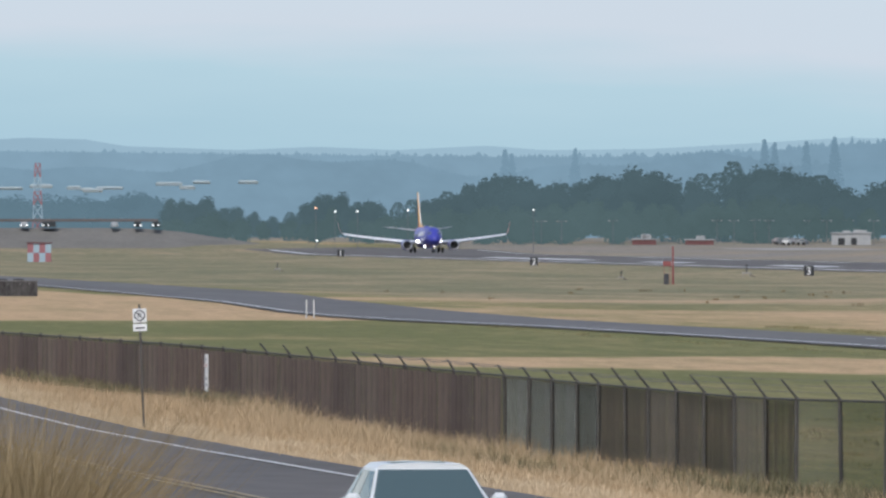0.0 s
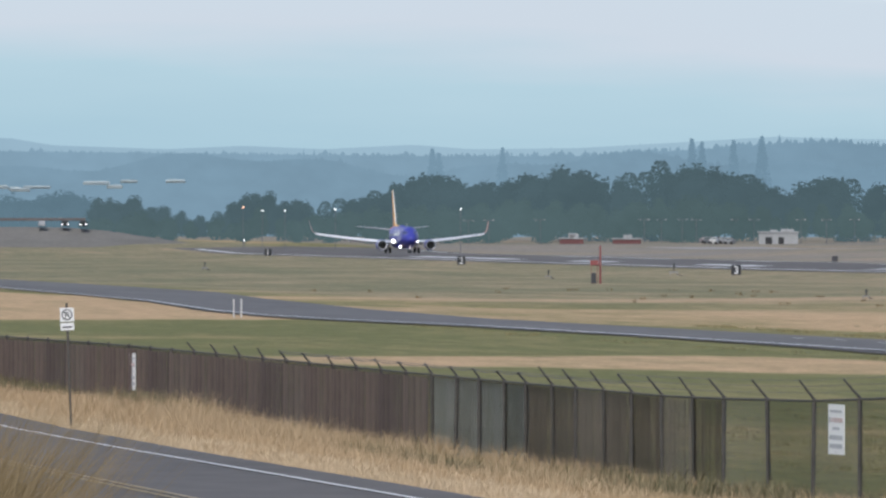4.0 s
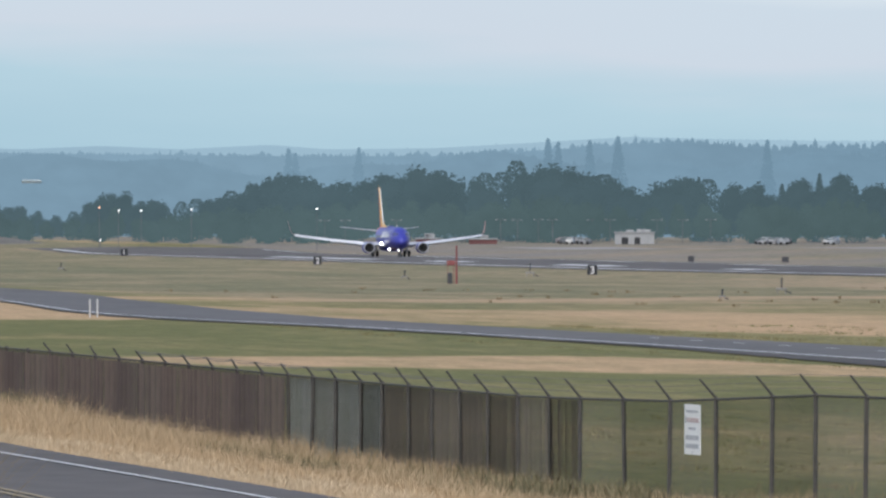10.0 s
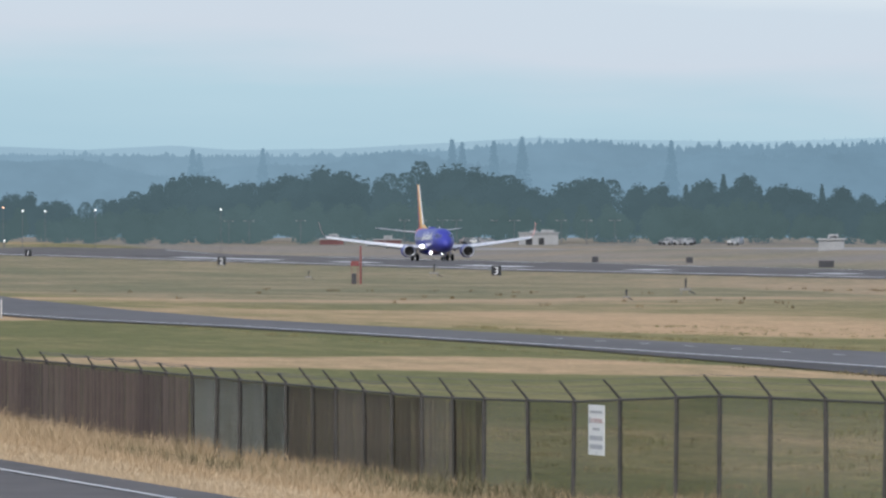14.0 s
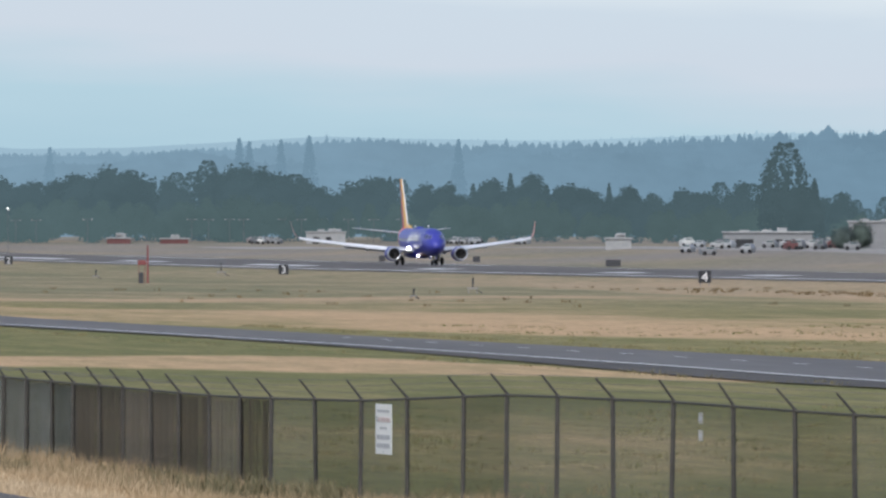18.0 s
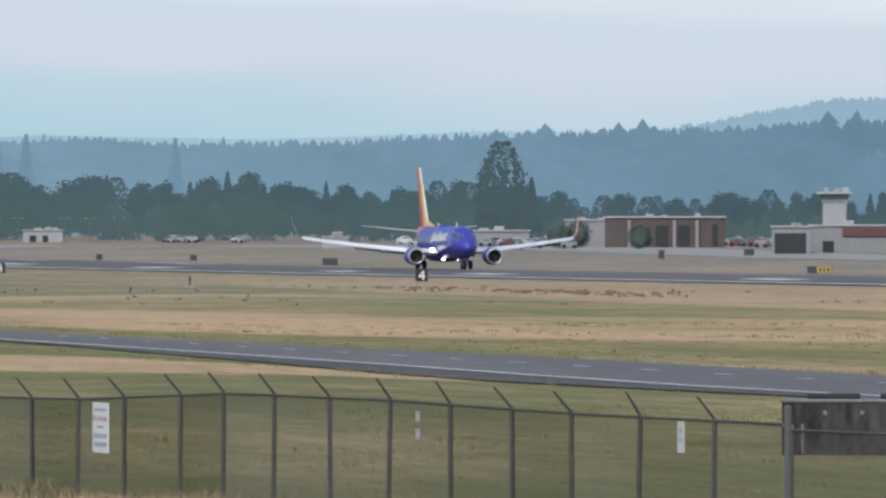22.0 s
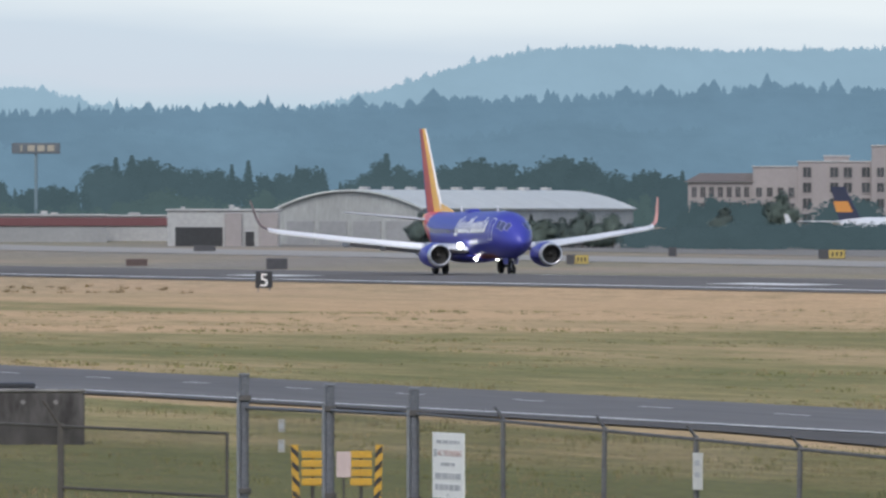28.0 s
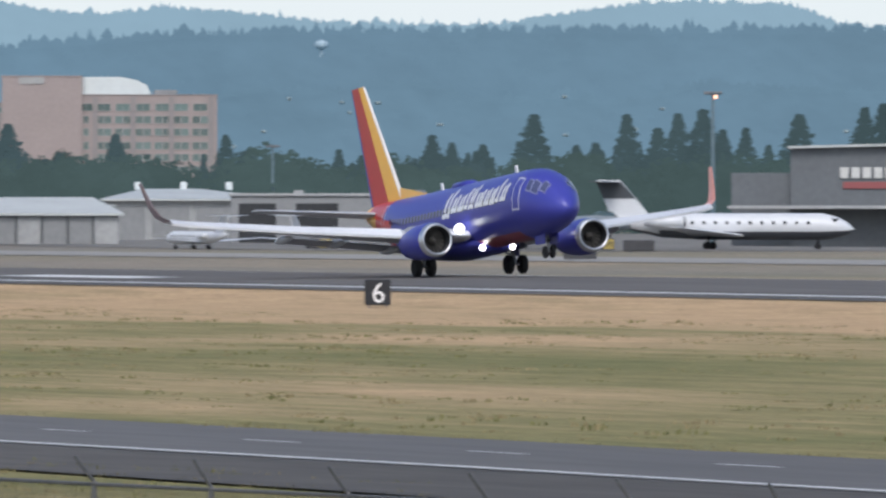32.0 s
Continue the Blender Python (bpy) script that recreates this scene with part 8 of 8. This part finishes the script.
def crown_mesh(kind, seed, material):
    """A crown of unit height 1, base at 0, half-width about 0.3 to 0.5."""
    rnd = random.Random(seed)
    pts, cores = [], []
    if kind == "broad":
        lobes = [(Vector((rnd.uniform(-0.24, 0.24), rnd.uniform(-0.24, 0.24), rnd.uniform(0.32, 0.78))), rnd.uniform(0.14, 0.25)) for _ in range(9)] + [(Vector((0, 0, 0.55)), 0.3), (Vector((0, 0, 0.85)), 0.14)]
        for c, r in lobes:
            cores.append((c, r * 0.72))
            for _ in range(170):
                d = Vector([rnd.gauss(0, 1) for _ in range(3)]).normalized() * r * (1.18 - 0.45 * rnd.random() ** 0.7)
                pts.append(c + d)
        size = 0.052
    elif kind == "conifer":
        for _ in range(1300):
            z = rnd.uniform(0.05, 1.0)
            tier = 0.9 + 0.1 * ((z * 9) % 1.0)
            rr = (1 - z) ** 0.85 * 0.24 * (1.25 - tier * 0.5)
            a = rnd.uniform(0, 6.283)
            rr *= rnd.uniform(0.55, 1.15) * (1 + 0.18 * math.sin(3 * a + seed))
            pts.append(Vector((rr * math.cos(a), rr * math.sin(a), z)))
        size = 0.042
    elif kind == "poplar":
        for _ in range(1300):
            z = rnd.uniform(0.06, 1.0)
            w = 0.27 * math.sin(math.pi * min(1, (z * 0.82 + 0.14))) ** 0.7
            a = rnd.uniform(0, 6.283)
            rr = w * rnd.uniform(0.7, 1.12) * (1 + 0.2 * noise.noise((3 * math.cos(a), 3 * math.sin(a) + seed, z * 5)))
            pts.append(Vector((rr * math.cos(a), rr * math.sin(a), z)))
        size = 0.045
    else:
        for _ in range(1500):
            d = Vector([rnd.gauss(0, 1) for _ in range(3)]).normalized()
            r = rnd.uniform(0.72, 1.08) * (1 + 0.35 * noise.noise(d * 2 + Vector((seed, 0, 0))))
            pts.append(Vector((d.x * 0.6 * r, d.y * 0.5 * r, max(0.02, 0.5 + d.z * 0.5 * r))))
        size = 0.062
    if kind == "bush":
        cores.append((Vector((0, 0, 0.48)), 0.42))
    vs, fs = leaf_cloud(pts, size, rnd)
    for c, r in cores:
        o = len(vs)
        for j in range(6):
            b = math.pi * j / 5
            for i in range(8):
                a = 2 * math.pi * i / 8
                vs.append((c.x + r * math.sin(b) * math.cos(a), c.y + r * math.sin(b) * math.sin(a), c.z + r * math.cos(b)))
        for j in range(5):
            for i in range(8):
                p0, p1 = o + j * 8 + i, o + j * 8 + (i + 1) % 8
                fs += [(p0, p0 + 8, p1 + 8), (p0, p1 + 8, p1)]
    me = bpy.data.meshes.new("crown")
    me.from_pydata(vs, [], fs)
    me.materials.append(material)
    soft_normals(me, np.array(vs), (0, 0, 0.45))
    return me


def trunk_mesh(kind, seed):
    rnd = random.Random(seed)
    bm = bm_()
    top = 0.92 if kind == "conifer" else 0.6
    rod(bm, (0, 0, -0.05), (0, 0, top), 0.02, 0.005, n=6)
    if kind in ("broad", "poplar"):
        for _ in range(6):
            a, z = rnd.uniform(0, 6.283), rnd.uniform(0.2, 0.5)
            l = 0.22 if kind == "broad" else 0.12
            rod(bm, (0, 0, z), (l * math.cos(a), l * math.sin(a), z + 0.22), 0.009, 0.003, n=4)
    return mesh_of(bm, M["bark"], "trunk")


TREES = {}
LABELS = {"broad": "dark green broadleaf tree with a ragged crown", "conifer": "dark pointed conifer in haze", "poplar": "tall dense dark green poplar", "bush": "rounded dark green bush by the buildings"}
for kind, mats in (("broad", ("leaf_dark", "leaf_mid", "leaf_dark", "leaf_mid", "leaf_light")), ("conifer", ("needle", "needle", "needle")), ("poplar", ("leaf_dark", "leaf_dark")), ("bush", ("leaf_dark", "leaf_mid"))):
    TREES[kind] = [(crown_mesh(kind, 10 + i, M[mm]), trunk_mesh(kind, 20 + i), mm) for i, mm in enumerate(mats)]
TRND = random.Random(77)


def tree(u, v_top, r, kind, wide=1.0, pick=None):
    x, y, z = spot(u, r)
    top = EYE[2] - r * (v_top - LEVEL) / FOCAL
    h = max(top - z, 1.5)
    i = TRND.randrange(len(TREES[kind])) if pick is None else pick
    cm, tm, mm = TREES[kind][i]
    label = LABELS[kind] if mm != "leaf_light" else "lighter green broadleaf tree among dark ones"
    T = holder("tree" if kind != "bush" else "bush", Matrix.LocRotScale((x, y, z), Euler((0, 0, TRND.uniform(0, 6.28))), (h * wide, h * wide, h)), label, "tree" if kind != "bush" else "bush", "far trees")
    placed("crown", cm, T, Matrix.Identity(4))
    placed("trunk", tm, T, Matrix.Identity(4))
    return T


TREE_TOP = [(278, 372), (300, 350), (330, 345), (370, 350), (430, 366), (500, 378), (545, 355), (585, 326), (620, 352), (700, 356), (790, 336), (860, 318), (910, 304), (960, 322), (1010, 316), (1060, 300), (1117, 292), (1200, 298),
            (1257, 289), (1350, 292), (1457, 306), (1515, 342), (1560, 318), (1597, 305), (1640, 325), (1700, 320), (1760, 325), (1810, 292), (1840, 300), (1900, 312), (1949, 328), (2050, 328), (2139, 328), (2220, 325), (2420, 342),
            (2480, 352), (2700, 346), (2900, 343), (2950, 338), (3050, 350), (3160, 325), (3220, 298), (3300, 300), (3367, 299), (3430, 312), (3510, 312), (3587, 322), (3677, 301), (3760, 310), (3837, 297), (3900, 310), (3987, 300), (4060, 318), (4200, 330)]


# woods and hedge glow faintly: the haze before them is put into emission
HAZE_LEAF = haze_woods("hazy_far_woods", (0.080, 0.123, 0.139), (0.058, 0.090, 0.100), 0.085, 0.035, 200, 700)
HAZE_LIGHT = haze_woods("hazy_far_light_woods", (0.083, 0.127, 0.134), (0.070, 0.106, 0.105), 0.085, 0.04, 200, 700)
HAZE_FAR = haze_woods("hazed_far_trees", (0.125, 0.20, 0.245), (0.10, 0.16, 0.20), 0.06, 0.03, 100, 400)
HAZE_DARK = haze_woods("hazed_dark_conifers", (0.062, 0.094, 0.104), (0.053, 0.082, 0.088), 0.10, 0.045, 400, 800)
HAZE_GREEN = haze_woods("hazed_green_broadleaf", (0.066, 0.098, 0.096), (0.058, 0.090, 0.088), 0.12, 0.06, 400, 800)


def far_wood(name, rows, label, material):
    """Distant woods as one mass: rows of (u, v, r, kind, width)."""
    V, F_, N_, base = [], [], [], 0
    for u, v, r, kind, wide in rows:
        x, y, z = spot(u, r)
        h = max(EYE[2] - r * (v - LEVEL) / FOCAL - z, 1.5)
        me = TREES[kind][TRND.randrange(len(TREES[kind]))][0]
        co = np.empty(len(me.vertices) * 3)
        me.vertices.foreach_get("co", co)
        co = co.reshape(-1, 3)
        a = TRND.uniform(0, 6.283)
        c, s = math.cos(a), math.sin(a)
        q = np.c_[(co[:, 0] * c - co[:, 1] * s) * h * wide + x, (co[:, 0] * s + co[:, 1] * c) * h * wide + y, (co[:, 2] * 1.06 - 0.06) * h + z]
        lp = np.empty(len(me.loops), dtype=np.int64)
        me.loops.foreach_get("vertex_index", lp)
        nn = co - np.array((0, 0, 0.45))
        nn[:, 2] += 0.22
        nn = np.c_[nn[:, 0] * c - nn[:, 1] * s, nn[:, 0] * s + nn[:, 1] * c, nn[:, 2]]
        N_.append(nn / np.linalg.norm(nn, axis=1)[:, None])
        V.append(q)
        F_.append(lp.reshape(-1, 3) + base)
        base += len(q)
    me = bpy.data.meshes.new(name)
    me.from_pydata(np.concatenate(V).tolist(), [], np.concatenate(F_).tolist())
    me.materials.append(material)
    me.polygons.foreach_set("use_smooth", [True] * len(me.polygons))
    me.normals_split_custom_set_from_vertices(np.concatenate(N_).tolist())
    return tagged(new(name, me), label, "woods", kind="stuff")


def belt(u0, u1, gap, r0, r1, lo, hi, kinds, seed):
    """Places for a belt of trees whose tops follow the tree line."""
    rnd = random.Random(seed)
    u, out = u0, []
    while u < u1:
        v = float(np.interp(u, [q[0] for q in TREE_TOP], [q[1] for q in TREE_TOP]))
        v += (LEVEL - v) * rnd.uniform(lo, hi)
        out.append((u, v, rnd.uniform(r0, r1), rnd.choice(kinds), rnd.uniform(0.75, 1.2)))
        u += gap * rnd.uniform(0.6, 1.5)
    return out


LONE = [(u, v, 3900, "conifer", 0.85) for u, v in ((893, 264), (905, 272), (1017, 263), (1352, 247), (1370, 253), (1426, 251), (1740, 250), (1476, 243))]
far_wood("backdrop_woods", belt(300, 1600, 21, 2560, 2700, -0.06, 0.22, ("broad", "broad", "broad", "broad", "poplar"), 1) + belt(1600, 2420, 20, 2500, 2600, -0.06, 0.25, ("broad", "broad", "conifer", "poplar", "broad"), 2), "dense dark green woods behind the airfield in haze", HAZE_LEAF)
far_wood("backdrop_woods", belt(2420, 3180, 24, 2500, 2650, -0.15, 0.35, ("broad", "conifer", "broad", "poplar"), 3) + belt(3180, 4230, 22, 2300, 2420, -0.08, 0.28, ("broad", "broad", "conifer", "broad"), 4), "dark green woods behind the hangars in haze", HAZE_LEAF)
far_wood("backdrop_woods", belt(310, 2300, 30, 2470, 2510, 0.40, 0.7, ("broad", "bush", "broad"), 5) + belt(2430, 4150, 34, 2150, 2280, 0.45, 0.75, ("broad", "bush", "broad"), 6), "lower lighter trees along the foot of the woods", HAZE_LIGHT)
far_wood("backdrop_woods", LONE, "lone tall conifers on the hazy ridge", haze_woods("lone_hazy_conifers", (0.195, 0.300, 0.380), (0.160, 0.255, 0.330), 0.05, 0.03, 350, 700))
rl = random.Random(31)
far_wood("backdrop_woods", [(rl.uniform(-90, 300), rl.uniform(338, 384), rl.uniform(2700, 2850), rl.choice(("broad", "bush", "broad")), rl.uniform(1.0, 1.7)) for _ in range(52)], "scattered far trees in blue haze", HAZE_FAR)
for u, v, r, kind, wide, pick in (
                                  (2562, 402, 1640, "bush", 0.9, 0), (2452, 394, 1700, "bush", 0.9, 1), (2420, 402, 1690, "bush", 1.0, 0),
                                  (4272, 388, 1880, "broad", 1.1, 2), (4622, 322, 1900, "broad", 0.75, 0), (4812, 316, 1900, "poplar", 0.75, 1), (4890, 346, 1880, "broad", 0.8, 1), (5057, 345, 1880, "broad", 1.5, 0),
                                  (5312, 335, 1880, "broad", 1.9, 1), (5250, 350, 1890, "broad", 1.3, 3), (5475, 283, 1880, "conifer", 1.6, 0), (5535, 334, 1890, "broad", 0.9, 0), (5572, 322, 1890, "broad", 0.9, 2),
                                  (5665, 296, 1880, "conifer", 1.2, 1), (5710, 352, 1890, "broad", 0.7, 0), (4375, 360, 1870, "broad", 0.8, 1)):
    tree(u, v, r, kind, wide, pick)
SPIRES = []
for x, y in ((15, 225), (70, 290), (105, 275), (205, 245), (400, 245), (440, 270), (520, 285), (600, 270), (640, 280), (765, 245), (800, 258), (855, 262), (945, 208), (1020, 262), (1055, 258), (1110, 208), (1165, 232), (1200, 207), (1245, 200),
             (1280, 235), (1320, 232), (1360, 262), (1415, 208), (1470, 262), (1530, 196), (1565, 190), (1620, 205)):
    SPIRES.append((x + 5461, y + 57 - 4, 1650 + (x * 37) % 140, "conifer", 1.55 + 0.7 * ((x * 13) % 10) / 10))
rnd = random.Random(8)
for i in range(46):
    SPIRES.append((5461 + rnd.uniform(-60, 1650), rnd.uniform(318, 372), rnd.uniform(1720, 1850), rnd.choice(("broad", "conifer", "broad")), rnd.uniform(0.9, 1.3)))
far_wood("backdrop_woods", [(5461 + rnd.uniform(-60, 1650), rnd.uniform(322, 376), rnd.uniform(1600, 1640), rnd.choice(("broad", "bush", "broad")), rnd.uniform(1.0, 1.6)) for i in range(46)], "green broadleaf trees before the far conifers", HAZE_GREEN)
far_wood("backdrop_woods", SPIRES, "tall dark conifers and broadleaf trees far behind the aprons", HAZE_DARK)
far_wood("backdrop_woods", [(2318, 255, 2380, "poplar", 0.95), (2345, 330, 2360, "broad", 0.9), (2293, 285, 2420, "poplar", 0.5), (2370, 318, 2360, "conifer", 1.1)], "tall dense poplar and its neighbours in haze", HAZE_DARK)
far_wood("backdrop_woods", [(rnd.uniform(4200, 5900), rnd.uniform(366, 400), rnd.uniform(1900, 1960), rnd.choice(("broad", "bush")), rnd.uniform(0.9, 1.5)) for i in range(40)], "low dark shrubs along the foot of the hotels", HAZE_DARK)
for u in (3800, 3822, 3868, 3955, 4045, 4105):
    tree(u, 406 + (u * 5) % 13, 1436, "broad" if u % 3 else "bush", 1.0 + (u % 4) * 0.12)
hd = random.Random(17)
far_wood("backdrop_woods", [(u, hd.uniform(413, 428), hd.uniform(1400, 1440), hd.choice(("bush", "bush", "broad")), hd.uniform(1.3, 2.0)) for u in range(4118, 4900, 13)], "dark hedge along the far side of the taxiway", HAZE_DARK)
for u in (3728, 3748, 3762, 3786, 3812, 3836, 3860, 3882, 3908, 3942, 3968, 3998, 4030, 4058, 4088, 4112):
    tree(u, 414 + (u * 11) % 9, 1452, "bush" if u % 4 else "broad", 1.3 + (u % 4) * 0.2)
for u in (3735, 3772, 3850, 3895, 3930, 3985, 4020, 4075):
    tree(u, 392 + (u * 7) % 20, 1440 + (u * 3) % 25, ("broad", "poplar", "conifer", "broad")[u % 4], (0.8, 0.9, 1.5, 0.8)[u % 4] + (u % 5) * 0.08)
# ---- everything that moves ----
def motions():
    """The take-off run; the nose comes up at the end."""
    c = (3.5272216e-05, -0.0028028017, 0.082488444, -2.0578751, -14.54101, 2204.9325)
    pitch = [(0, 0), (27.8, 0), (29, 1.0), (30, 2.5), (31, 3.8), (32, 4.8)]
    rows = []
    for k in range(0, 65):
        t = k / 2
        y = sum(q * t ** (len(c) - 1 - i) for i, q in enumerate(c)) - 5.7 + float(np.interp(t, [27, 28, 29, 29.5, 30, 30.5, 31, 31.5, 32], [0, 0.2, 0.45, 0.35, 0.3, 0.8, 1.3, 0.7, -0.4]))
        p = float(np.interp(t, [q[0] for q in pitch], [q[1] for q in pitch]))
        roll = float(np.interp(t, [26, 28, 30, 32], [0, 0.5, 1.1, 1.6]))
        yaw = float(np.interp(t, [0, 23, 27, 29, 30, 31, 32], [0, 0, -0.7, -1.2, -1.7, -1.8, -1.9]))
        rows.append((t, pose(RWY_C, y, float(crown(y)) + 0.08, -p, -roll, yaw)))
    walk(PLANE, rows)
    # cars on the near road: a time and the place then, speed, and the distance in from the far pavement edge
    for ob, t0, y0, v, inset in ((CAR_A, 0.0, 128.0, -26.0, 7.35), (CAR_B, 2.0, 158.5, -29.0, 7.05), (CAR_C, 8.5, 137.5, -32.5, 7.15), (CAR_D, 16.5, 152.0, 28.0, 2.3), (CAR_E, 20.5, 105.0, -30.0, 7.1)):
        rows = []
        for t in range(0, 33, 2):
            y = y0 + v * (t - t0)
            slope = float(road_x(y + 5) - road_x(y - 5)) / 10
            rows.append((t, pose(float(road_x(y)) - inset, y, ROAD_Z + 0.055, 0, 0, (180 if v > 0 else 0) - math.degrees(math.atan(slope)))))
        walk(ob, rows)


motions()
